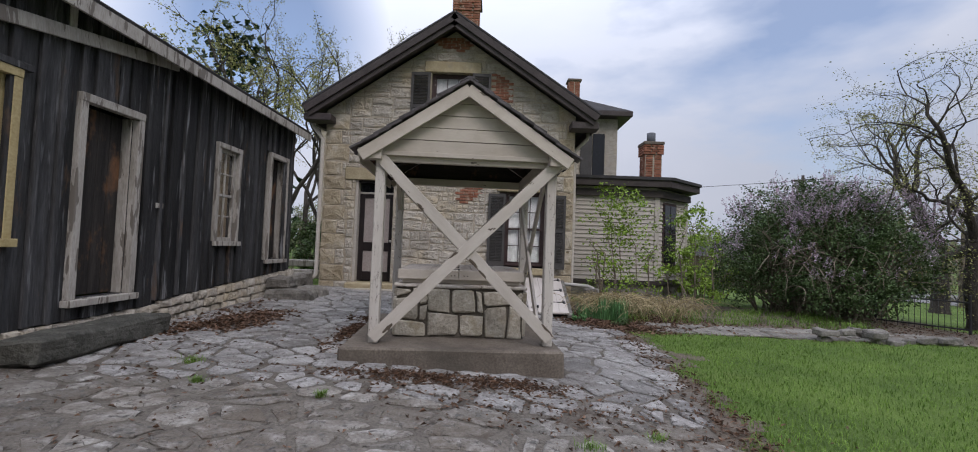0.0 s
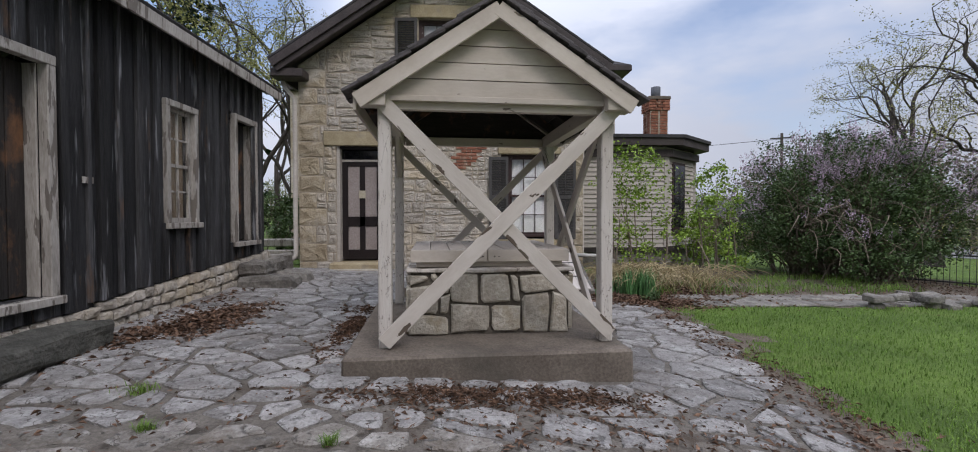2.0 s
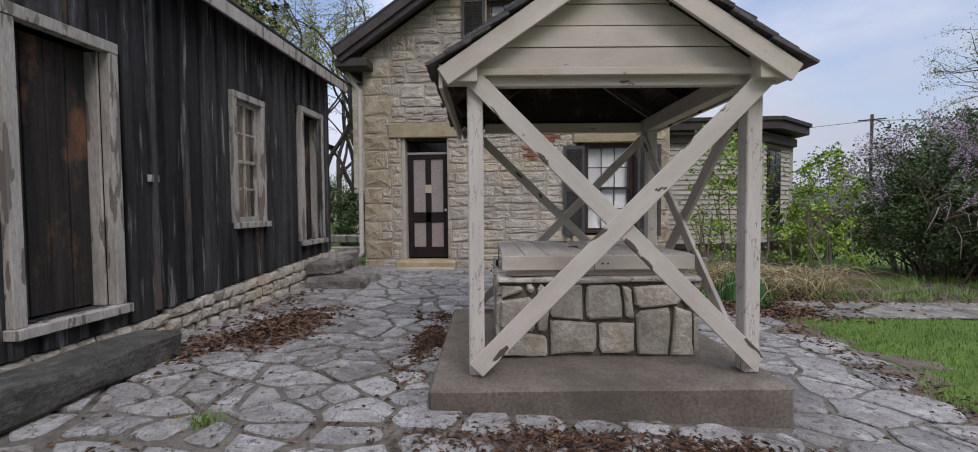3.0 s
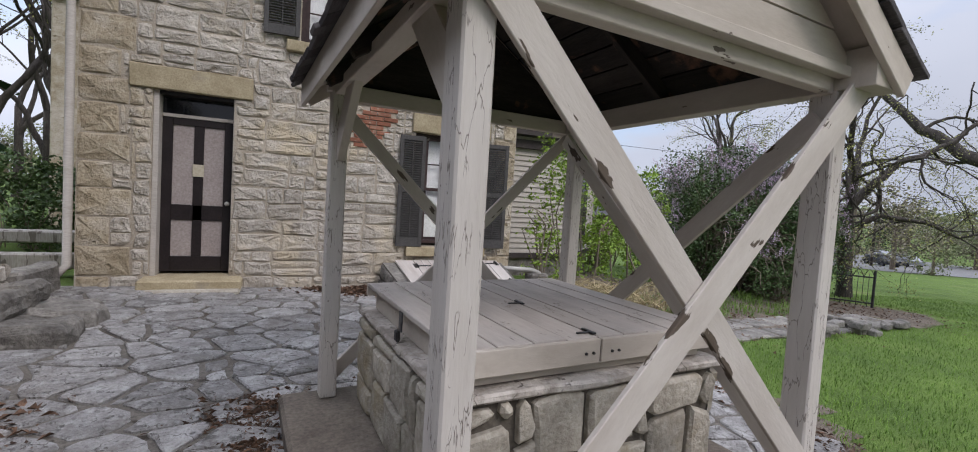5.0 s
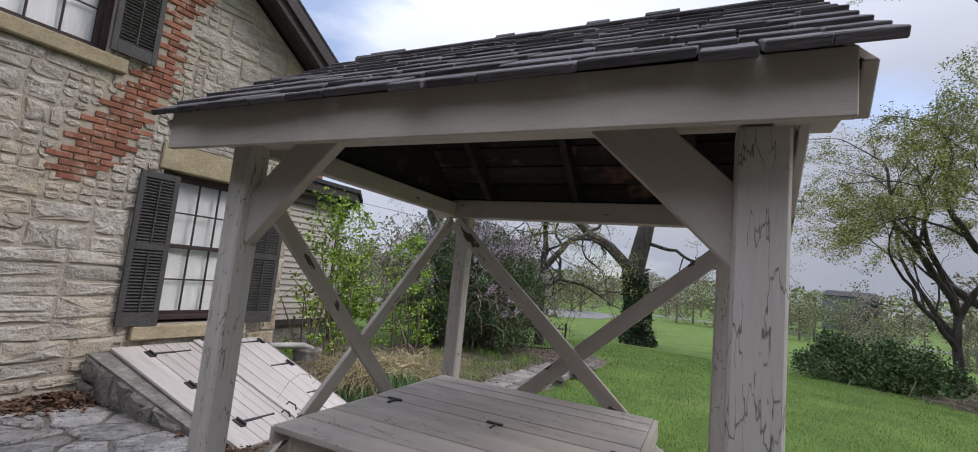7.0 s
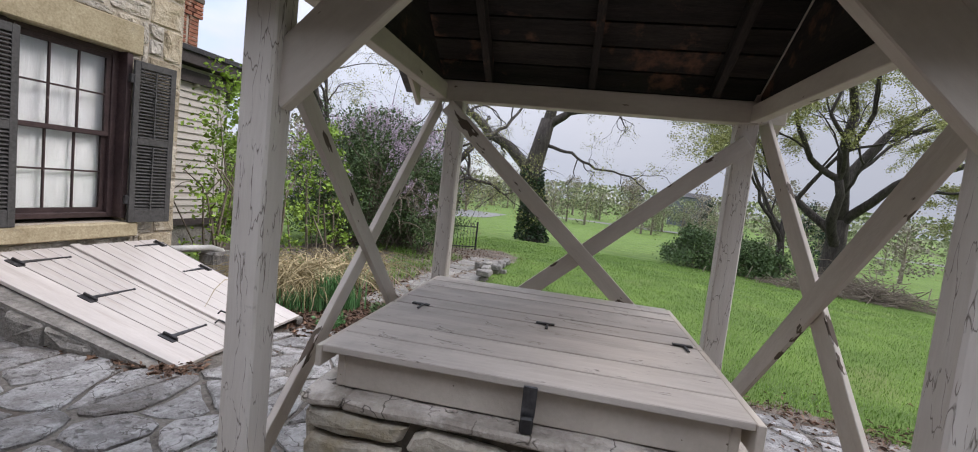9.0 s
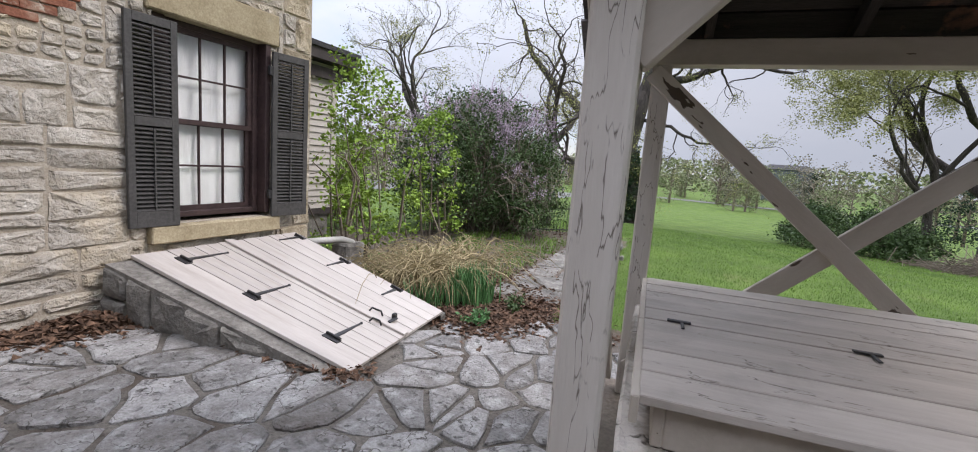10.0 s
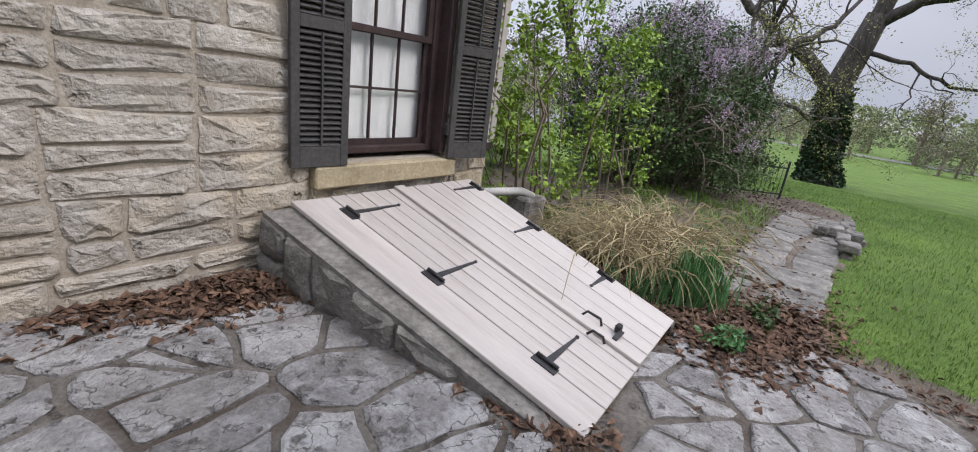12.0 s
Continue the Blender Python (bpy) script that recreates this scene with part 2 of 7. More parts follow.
BRACEPAINT = material("flaking_brace_paint", (0.47, 0.42, 0.365), (0.58, 0.535, 0.475), 2.0, (0.9, 3.0, 3.0), rough=0.75, bump=0.3, fine=20, grain=0.22,
                      vary=0.06, chips=(0.10, 0.076, 0.056), chip_scale=3.4, chip_cut=0.645, chip_soft=0.01, dist=0.007)
LIDWOOD = material("worn_plank_paint", (0.44, 0.395, 0.35), (0.59, 0.54, 0.485), 2.0, (0.5, 3, 3), rough=0.7, bump=0.35, fine=22, grain=0.35,
                   cracks=(0.16, 0.135, 0.115), crack_scale=3.0, crack_width=0.012, crack_gate=0.57,
                   vary=0.08, stain=(0.30, 0.27, 0.235), stain_scale=1.6, stain_from=0.5, stain_to=0.75, dist=0.006)
CELLARWOOD = material("cellar_door_paint", (0.465, 0.422, 0.385), (0.56, 0.515, 0.47), 2.2, (0.5, 5, 5), rough=0.7, bump=0.3, fine=24, grain=0.35,
                      vary=0.05, stain=(0.38, 0.325, 0.28), stain_scale=1.4, stain_from=0.55, stain_to=0.75, stain_stretch=(0.6, 7, 7), dist=0.005)
TRIM = material("brown_trim_paint", (0.055, 0.044, 0.042), (0.09, 0.074, 0.07), 3, rough=0.6, bump=0.15, vary=0.05)
SHUTTER = material("grey_shutter_paint", (0.072, 0.068, 0.064), (0.10, 0.095, 0.09), 4, rough=0.6, bump=0.2, vary=0.05)
DARKDOOR = material("dark_brown_paint", (0.018, 0.013, 0.013), (0.03, 0.022, 0.022), 4, rough=0.45, bump=0.15, vary=0)
DOORPANEL = material("pinkish_beige_paint", (0.36, 0.31, 0.29), (0.42, 0.37, 0.345), 4, rough=0.6, bump=0.15, vary=0)
SASH = material("maroon_sash_paint", (0.045, 0.028, 0.027), (0.08, 0.05, 0.047), 5, rough=0.6, bump=0.25, vary=0.05,
                chips=(0.22, 0.19, 0.17), chip_scale=9, chip_cut=0.70)
# the pale chips mix weathered grey streaks with a bluish sheen painted in
BARNWOOD = material("black_weathered_board", (0.016, 0.0158, 0.016), (0.088, 0.087, 0.09), 2.2, (4, 4, 0.35), rough=0.8, bump=0.7, fine=22,
                    vary=0.6, stain=(0.15, 0.088, 0.05), stain_scale=2.2, stain_from=0.60, stain_to=0.76, stain_stretch=(2.5, 2.5, 0.55), dist=0.014,
                    chips=(0.20, 0.20, 0.208), chip_scale=3.4, chip_cut=0.60, chip_soft=0.09)
BARNTRIM = material("flaking_white_trim", (0.35, 0.325, 0.29), (0.52, 0.49, 0.45), 3, (3, 3, 0.5), rough=0.8, bump=0.5, fine=26, vary=0.08,
                    chips=(0.17, 0.15, 0.13), chip_scale=4, chip_cut=0.56)
BARNDOOR = material("old_plank_door", (0.018, 0.016, 0.015), (0.055, 0.047, 0.042), 2.2, (4, 4, 0.35), rough=0.8, bump=0.6, fine=20,
                    vary=0.25, stain=(0.20, 0.10, 0.05), stain_scale=1.6, stain_from=0.54, stain_to=0.68, stain_stretch=(1.5, 1.5, 0.8))
YELLOWTRIM = material("cream_yellow_paint", (0.42, 0.34, 0.17), (0.52, 0.43, 0.24), 4, rough=0.6, bump=0.2, vary=0)
SHINGLE = material("wood_shingle", (0.07, 0.062, 0.062), (0.16, 0.146, 0.148), 3, (4, 0.6, 4), rough=0.85, bump=0.6, fine=24, vary=0.35)
# near-black brown with reddish blotches, for the inner side of the well roof
ROOFDARK = material("dark_roof_boards", (0.023, 0.0195, 0.017), (0.058, 0.046, 0.038), 3, (0.6, 5, 5), rough=0.9, bump=0.4, vary=0.3,
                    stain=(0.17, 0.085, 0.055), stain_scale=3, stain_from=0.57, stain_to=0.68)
ASPHALTROOF = material("asphalt_roofing", (0.05, 0.048, 0.05), (0.09, 0.086, 0.088), 6, rough=0.95, bump=0.4, fine=60, vary=0.1)
CLAP = material("beige_clapboard_paint", (0.50, 0.46, 0.41), (0.58, 0.54, 0.49), 2, (0.5, 0.5, 4), rough=0.7, bump=0.15, vary=0.04)
IRON = material("black_iron", (0.018, 0.017, 0.018), (0.045, 0.042, 0.042), 12, rough=0.55, bump=0.3, vary=0, spec=0.5)
STEEL = material("grey_steel", (0.10, 0.10, 0.105), (0.18, 0.18, 0.19), 12, rough=0.4, bump=0.1, vary=0, metallic=0.8)
WHITEMETAL = material("white_metal_paint", (0.48, 0.46, 0.42), (0.58, 0.56, 0.52), 5, rough=0.5, bump=0.1, vary=0)
SHADE = material("white_window_shade", (0.62, 0.62, 0.62), (0.72, 0.72, 0.72), 1.5, (6, 6, 0.6), rough=0.9, bump=0.2, fine=12, vary=0)
CURTAIN = material("tan_curtain", (0.20, 0.14, 0.09), (0.34, 0.26, 0.18), 2, (8, 8, 0.6), rough=0.9, bump=0.3, fine=14, vary=0)
PAPER = material("cream_card", (0.52, 0.47, 0.36), (0.58, 0.53, 0.42), 5, rough=0.9, bump=0.05, vary=0)
GRASSGROUND = material("lawn_soil", (0.078, 0.132, 0.024), (0.165, 0.248, 0.047), 0.9, rough=0.95, bump=0.9, fine=55, vary=0, dist=0.03,
                       stain=(0.15, 0.17, 0.055), stain_scale=0.55, stain_from=0.58, stain_to=0.75)
GRASS = material("grass_blades", (0.10, 0.185, 0.028), (0.22, 0.345, 0.062), 1.2, rough=0.7, bump=0, vary=0.3, island=True)
DRYGRASS = material("dry_grass", (0.30, 0.24, 0.12), (0.52, 0.44, 0.27), 2, rough=0.8, bump=0, vary=0.3, island=True)
SPIKE = material("daffodil_leaf", (0.075, 0.19, 0.06), (0.17, 0.34, 0.13), 2, rough=0.5, bump=0, vary=0.25, island=True)
DIRT = material("garden_soil", (0.11, 0.085, 0.062), (0.24, 0.20, 0.16), 3, rough=0.95, bump=0.9, fine=40, vary=0, dist=0.03,
                stain=(0.10, 0.13, 0.04), stain_scale=1.1, stain_from=0.58, stain_to=0.68)
DEADLEAF = material("dead_leaf", (0.06, 0.037, 0.025), (0.26, 0.155, 0.098), 14, rough=0.8, bump=0.2, vary=0.45, island=True)
BARK = material("tree_bark", (0.042, 0.035, 0.030), (0.115, 0.098, 0.085), 4, (2, 2, 0.5), rough=0.95, bump=1.0, fine=18, vary=0.1, dist=0.04)
TWIG = material("pale_twig", (0.15, 0.122, 0.092), (0.30, 0.25, 0.195), 4, rough=0.9, bump=0.2, vary=0.2, island=True)
IVY = material("ivy_leaf", (0.010, 0.026, 0.009), (0.03, 0.065, 0.02), 4, rough=0.45, bump=0, vary=0.4, island=True)
LEAFDARK = material("lilac_leaf", (0.048, 0.09, 0.027), (0.11, 0.17, 0.056), 2, rough=0.55, bump=0, vary=0.3, island=True)
LEAFLIGHT = material("young_leaf", (0.17, 0.275, 0.03), (0.32, 0.45, 0.07), 2, rough=0.55, bump=0, vary=0.3, island=True)
LEAFBUD = material("spring_bud", (0.24, 0.25, 0.085), (0.40, 0.40, 0.15), 2, rough=0.7, bump=0, vary=0.35, island=True)
BLOSSOM = material("lilac_blossom", (0.41, 0.31, 0.41), (0.64, 0.53, 0.61), 6, rough=0.8, bump=0, vary=0.25, island=True)
# distant leaves, spring green and tan, paled and greyed to carry the aerial haze
LEAFFAR = material("hazed_far_foliage", (0.17, 0.20, 0.10), (0.29, 0.31, 0.165), 0.4, rough=0.8, bump=0, vary=0.35, island=True)
LEAFTAN = material("hazed_far_buds", (0.19, 0.175, 0.13), (0.30, 0.27, 0.20), 0.4, rough=0.8, bump=0, vary=0.3, island=True)
LEAFEVER = material("evergreen_needles", (0.012, 0.032, 0.016), (0.035, 0.07, 0.032), 1, rough=0.7, bump=0, vary=0.35, island=True)
ASPHALT = material("asphalt", (0.17, 0.168, 0.165), (0.25, 0.247, 0.24), 0.6, rough=0.9, bump=0.3, vary=0)
CARPAINT = material("silver_car_paint", (0.38, 0.39, 0.41), (0.43, 0.44, 0.46), 2, rough=0.25, bump=0, vary=0, metallic=0.4, spec=0.5)
CARDARK = material("dark_car_paint", (0.02, 0.023, 0.03), (0.03, 0.033, 0.04), 2, rough=0.25, bump=0, vary=0, spec=0.5)
RUBBER = material("tyre_rubber", (0.012, 0.012, 0.012), (0.02, 0.02, 0.02), 8, rough=0.8, bump=0.1, vary=0)
FARWALL = material("far_building_wall", (0.22, 0.16, 0.13), (0.30, 0.23, 0.19), 0.6, rough=0.9, bump=0.1, vary=0.1)
FARGREY = material("far_grey_wall", (0.13, 0.14, 0.16), (0.17, 0.18, 0.20), 0.6, rough=0.9, bump=0.1, vary=0.1)


def glass_material():
    m = bpy.data.materials.new("window_glass")
    m.use_nodes = True
    b = m.node_tree.nodes["Principled BSDF"]
    b.inputs["Base Color"].default_value = (0.95, 0.97, 0.97, 1)
    b.inputs["Roughness"].default_value = 0.03
    b.inputs["Transmission Weight"].default_value = 1.0
    b.inputs["IOR"].default_value = 1.45
    return m


GLASS = glass_material()
DARKGLASS = material("dark_pane", (0.012, 0.013, 0.016), (0.02, 0.022, 0.026), 2, rough=0.08, bump=0, vary=0, spec=0.6)
# near-black colour standing in for the unlit rooms behind the openings
VOIDBLACK = material("near_black_backing", (0.02, 0.018, 0.016), (0.03, 0.027, 0.024), 2, rough=0.9, bump=0, vary=0)

# ---------------------------------------------------------------- building helpers
WORLD_OF = {}
I4 = Matrix.Identity(4)


def thing(name, m, label="", category="", group="", kind=""):
    ob = new(name)
    ob.matrix_basis = m
    WORLD_OF[ob] = m.copy()
    return tagged(ob, label, category, group, kind)


def link_mesh(name, me, mat_, parent=None, m=None, label=""):
    """One mesh object at the world matrix m, under parent."""
    m = I4 if m is None else m
    ob = new(name, me)
    if mat_ and not me.materials:
        me.materials.append(mat_)
    ob.matrix_basis = m
    if parent:
        ob.parent = parent
        ob.matrix_parent_inverse = WORLD_OF[parent].inverted()
    WORLD_OF[ob] = m.copy()
    if label:
        ob["label"] = label
    return ob


def raw(name, verts, faces, smooth=False):
    me = bpy.data.meshes.new(name)
    me.from_pydata([tuple(v) for v in verts], [], faces)
    if smooth:
        me.polygons.foreach_set("use_smooth", [True] * len(me.polygons))
    me.update()
    return me


def part(name, bm, mat_, parent=None, label="", m=None, smooth=False):
    me = bpy.data.meshes.new(name)
    bm.normal_update()
    bm.to_mesh(me)
    bm.free()
    if smooth:
        me.polygons.foreach_set("use_smooth", [True] * len(me.polygons))
    return link_mesh(name, me, mat_, parent, m, label)


def add_box(bm, size, at=(0, 0, 0), m=None, bevel=0.0):
    """A box of that size, centred at a place, into bm."""
    mt = Matrix.Translation(at) @ Matrix.Diagonal((*size, 1))
    if m is not None:
        mt = m @ mt
    r = bmesh.ops.create_cube(bm, size=1.0, matrix=mt)
    if bevel:
        edges = list({e for v in r["verts"] for e in v.link_edges})
        bmesh.ops.bevel(bm, geom=edges, offset=bevel, segments=1, affect="EDGES")
    return bm


def box(name, lo, hi, mat_, parent=None, bevel=0.005, label=""):
    """A box between two corners, in local axes about its own middle."""
    lo, hi = Vector(lo), Vector(hi)
    bm = bmesh.new()
    add_box(bm, tuple(hi - lo), bevel=min(bevel, 0.3 * min(hi - lo)))
    return part(name, bm, mat_, parent, label, Matrix.Translation((lo + hi) / 2))


def beam_matrix(p0, p1, up):
    p0, p1, up = Vector(p0), Vector(p1), Vector(up)
    x = (p1 - p0).normalized()
    z = (up - x * up.dot(x)).normalized()
    y = z.cross(x)
    r = Matrix((x, y, z)).transposed().to_4x4()
    return Matrix.Translation((p0 + p1) / 2) @ r, (p1 - p0).length


def board(name, p0, p1, wide, thick, mat_, parent=None, up=(0, 0, 1), bevel=0.004, wobble=0.0, label=""):
    """A plank from p0 to p1: thick along up, wide across it."""
    m, length = beam_matrix(p0, p1, up)
    bm = bmesh.new()
    add_box(bm, (length, wide, thick), bevel=bevel)
    if wobble:
        bmesh.ops.subdivide_edges(bm, edges=[e for e in bm.edges if abs(e.verts[0].co.x - e.verts[1].co.x) > length * 0.5], cuts=5)
        for v in bm.verts:
            nz = noise.noise_vector(Vector((v.co.x * 3 + p0[0] * 7, p0[1] * 5, p0[2] * 3)))
            v.co.y += nz.y * wobble
            v.co.z += nz.z * wobble
    return part(name, bm, mat_, parent, label, m)


def clip_poly(poly, a, b, c):
    """The part of a convex polygon where a x + b y <= c."""
    out = []
    for i, p in enumerate(poly):
        q = poly[(i + 1) % len(poly)]
        dp, dq = a * p[0] + b * p[1] - c, a * q[0] + b * q[1] - c
        if dp <= 0:
            out.append(p)
        if (dp < 0 < dq) or (dq < 0 < dp):
            t = dp / (dp - dq)
            out.append((p[0] + t * (q[0] - p[0]), p[1] + t * (q[1] - p[1])))
    return out


def area(poly):
    return 0.5 * sum(p[0] * q[1] - q[0] * p[1] for p, q in zip(poly, poly[1:] + poly[:1]))


def rough_outline(poly, rng, jitter, longest=0.16):
    """The polygon with points set in along its long edges and jittered."""
    out = []
    for p, q in zip(poly, poly[1:] + poly[:1]):
        out.append((p[0] + rng.uniform(-jitter, jitter) * 0.6, p[1] + rng.uniform(-jitter, jitter) * 0.6))
        if math.dist(p, q) > longest:
            k = rng.uniform(0.35, 0.65)
            out.append((p[0] + k * (q[0] - p[0]) + rng.uniform(-jitter, jitter), p[1] + k * (q[1] - p[1]) + rng.uniform(-jitter, jitter)))
    return out


def cut_corners(poly, rng, low, high, chance=0.75):
    """The polygon with most of its corners broken off."""
    out = []
    n_ = len(poly)
    for i, p in enumerate(poly):
        a, b = poly[i - 1], poly[(i + 1) % n_]
        if rng.random() < chance:
            for q in (a, b):
                d = math.dist(p, q)
                k = min(rng.uniform(low, high), 0.4 * d) / max(d, 1e-6)
                out.append((p[0] + k * (q[0] - p[0]), p[1] + k * (q[1] - p[1])))
        else:
            out.append(p)
    return out


def worn_outline(poly, step, wave, chip):
    """The polygon with its edges broken up by a smooth field, so that neighbours still fit."""
    out = []
    for p, q in zip(poly, poly[1:] + poly[:1]):
        n_ = max(1, int(math.dist(p, q) / step + 0.5))
        for k in range(n_):
            x, y = p[0] + (q[0] - p[0]) * k / n_, p[1] + (q[1] - p[1]) * k / n_
            a = noise.noise_vector(Vector((x * 3.1, y * 3.1, 0.7)))
            b = noise.noise_vector(Vector((x * 13.0, y * 13.0, 4.2)))
            out.append((x + a.x * wave + b.x * chip, y + a.y * wave + b.y * chip))
    return out


def stone_geometry(poly, rng, depth, inset, bulge, uneven):
    """A stone over an outline: sides, a worn shoulder and a rough face; local z is outwards."""
    n_ = len(poly)
    cx, cy = sum(p[0] for p in poly) / n_, sum(p[1] for p in poly) / n_
    v, f = [], []
    for x, y in poly:
        v.append((x, y, 0))
    for x, y in poly:
        v.append((x, y, depth * rng.uniform(0.55, 0.8)))
    for x, y in poly:
        d = max(math.hypot(x - cx, y - cy), 1e-3)
        k = max(0.35, 1 - inset * rng.uniform(0.7, 1.4) / d)
        v.append((cx + (x - cx) * k, cy + (y - cy) * k, depth + rng.uniform(-uneven, uneven)))
    v.append((cx, cy, depth + bulge * rng.uniform(0.3, 1.0)))
    for i in range(n_):
        j = (i + 1) % n_
        f.append((i, j, n_ + j, n_ + i))
        f.append((n_ + i, n_ + j, 2 * n_ + j, 2 * n_ + i))
        f.append((2 * n_ + i, 2 * n_ + j, 3 * n_))
    return v, f


def voronoi_cells(points, lo, hi, gap, rng):
    """Convex cells round points, inside a box, drawn in from one another by a gap."""
    cells = []
    for i, (px, py) in enumerate(points):
        d = np.hypot(points[:, 0] - px, points[:, 1] - py)
        near = np.argsort(d)[1:22]
        poly = [(lo[0], lo[1]), (hi[0], lo[1]), (hi[0], hi[1]), (lo[0], hi[1])]
        for j in near:
            dx, dy = points[j, 0] - px, points[j, 1] - py
            dist_ = math.hypot(dx, dy)
            if dist_ < 1e-4:
                continue
            c = (dx * (px + dx / 2) + dy * (py + dy / 2)) / dist_ - gap / 2
            poly = clip_poly(poly, dx / dist_, dy / dist_, c)
            if len(poly) < 3:
                break
        if len(poly) >= 3 and area(poly) > 0.004:
            cells.append(((px, py), poly))
    return cells


def pack_stones(x0, x1, z0, z1, cell, blocked, rng, sizes):
    """Interlocking blocks of random size on a fine grid, as in uncoursed rubble."""
    nx, nz = int(round((x1 - x0) / cell)), int(round((z1 - z0) / cell))
    used = np.zeros((nx, nz), bool)
    for i in range(nx):
        for j in range(nz):
            used[i, j] = blocked(x0 + (i + 0.5) * cell, z0 + (j + 0.5) * cell)
    out = []
    for j in range(nz):
        for i in range(nx):
            if used[i, j]:
                continue
            w, h = rng.choice(sizes)
            while w > 1 and (i + w > nx or used[i:i + w, j].any()):
                w -= 1
            while h > 1 and (j + h > nz or used[i:i + w, j:j + h].any()):
                h -= 1
            used[i:i + w, j:j + h] = True
            out.append((x0 + i * cell, z0 + j * cell, w * cell, h * cell))
    return out


def block_outline(x, z, w, h, gap, rng, shift):
    """Outline of a packed block, its corners moved by a smooth field, so that neighbours still fit."""
    def at(px, pz):
        v = noise.noise_vector(Vector((px * 6.3, pz * 6.3, 3.1)))
        return px + v.x * shift, pz + v.y * shift
    g = gap / 2
    pts = [at(x, z), at(x + w, z), at(x + w, z + h), at(x, z + h)]
    cx, cz = sum(p[0] for p in pts) / 4, sum(p[1] for p in pts) / 4
    return [(px + (g if px < cx else -g), pz + (g if pz < cz else -g)) for px, pz in pts]


def tube_geometry(path, radii, sides, v, f):
    """Adds a tapering tube along a path to the lists v and f."""
    start = len(v)
    for k, p in enumerate(path):
        a = path[max(k - 1, 0)]
        b = path[min(k + 1, len(path) - 1)]
        d = (b - a).normalized()
        s = d.orthogonal().normalized()
        if k and s.dot(prev) < 0.2:
            s = (prev - d * prev.dot(d)).normalized()
        elif k:
            s = (prev - d * prev.dot(d)).normalized()
        prev = s
        t = d.cross(s)
        for q in range(sides):
            ang = 2 * math.pi * q / sides
            v.append(p + (s * math.cos(ang) + t * math.sin(ang)) * radii[k])
    for k in range(len(path) - 1):
        for q in range(sides):
            q2 = (q + 1) % sides
            f.append((start + k * sides + q, start + k * sides + q2, start + (k + 1) * sides + q2, start + (k + 1) * sides + q))
    f.append(tuple(start + (len(path) - 1) * sides + q for q in range(sides)))


def tube(name, path, radius, mat_, parent=None, sides=8, label=""):
    v, f = [], []
    path = [Vector(p) for p in path]
    tube_geometry(path, [radius] * len(path), sides, v, f)
    f.append(tuple(range(sides - 1, -1, -1)))
    return link_mesh(name, raw(name, v, f, True), mat_, parent, None, label)


def leaf_quads(points, size, rng, v, f, long=1.6, droop=0.0):
    """A small folded leaf at each point."""
    for p in points:
        a = Vector((rng.gauss(0, 1), rng.gauss(0, 1), rng.gauss(0, 0.7) - droop)).normalized()
        b = a.cross(Vector((rng.gauss(0, 1), rng.gauss(0, 1), rng.gauss(0, 1)))).normalized()
        c = a.cross(b)
        s = size * rng.uniform(0.6, 1.35)
        k = len(v)
        v += [p, p + a * s * long * 0.5 + b * s * 0.5 + c * s * 0.12, p + a * s * long, p + a * s * long * 0.5 - b * s * 0.5 + c * s * 0.12]
        f += [(k, k + 1, k + 2), (k, k + 2, k + 3)]


def G(x, y):
    """Height of the ground: it falls away from the buildings towards the lawn."""
    z = 0.03 - 0.054 * min(max(x, -1.2), 2.4) - 0.02 * min(max(x, -6.0) + 1.2, 0.0) + 0.015 * (min(max(y, -4.0), 10.8) - 8.7)
    if x > 2.4:
        z -= 0.006 * min(x - 2.4, 14.0)
        z -= 0.05 * min(max(0.0, math.hypot(x, y - 6) - 9.5), 60.0) * min(1.0, (x - 2.4) / 8.0)
    return z

# ---------------------------------------------------------------- ground
def sheet(name, xs, ys, mat_, lift=0.0, keep=None, label="", parent=None, rough=0.0):
    idx, v, f = {}, [], []
    for i, x in enumerate(xs):
        for j, y in enumerate(ys):
            idx[i, j] = len(v)
            v.append((x, y, G(x, y) + lift + rough * noise.noise(Vector((x * 1.7, y * 1.7, 0)))))
    for i in range(len(xs) - 1):
        for j in range(len(ys) - 1):
            if keep is None or keep((xs[i] + xs[i + 1]) / 2, (ys[j] + ys[j + 1]) / 2):
                f.append((idx[i, j], idx[i + 1, j], idx[i + 1, j + 1], idx[i, j + 1]))
    return link_mesh(name, raw(name, v, f, True), mat_, parent, None, label)


FAR = [-900, -400, -150, -60, -30, -16]
gx = FAR + [-12 + 0.6 * i for i in range(60)] + [24.5 + 2.5 * i for i in range(26)] + [100, 130, 200, 400, 900]
gy = FAR + [-12 + 0.6 * i for i in range(60)] + [24.5 + 2.5 * i for i in range(26)] + [100, 130, 200, 400, 900]
ground = sheet("ground", gx, gy, GRASSGROUND)
tagged(ground, "green lawn sloping gently away from the stone house", "lawn", kind="structure")

PX0, PX1, PY0, PY1 = -4.05, 2.3, -5.0, 10.83


def patio_edge(y):
    return 2.05 + 0.14 * math.sin(y * 1.3) + 0.10 * math.sin(y * 3.1 + 1) - (0.10 * (4.5 - y) if y < 4.5 else 0) + (0.25 if y > 6.2 else 0)


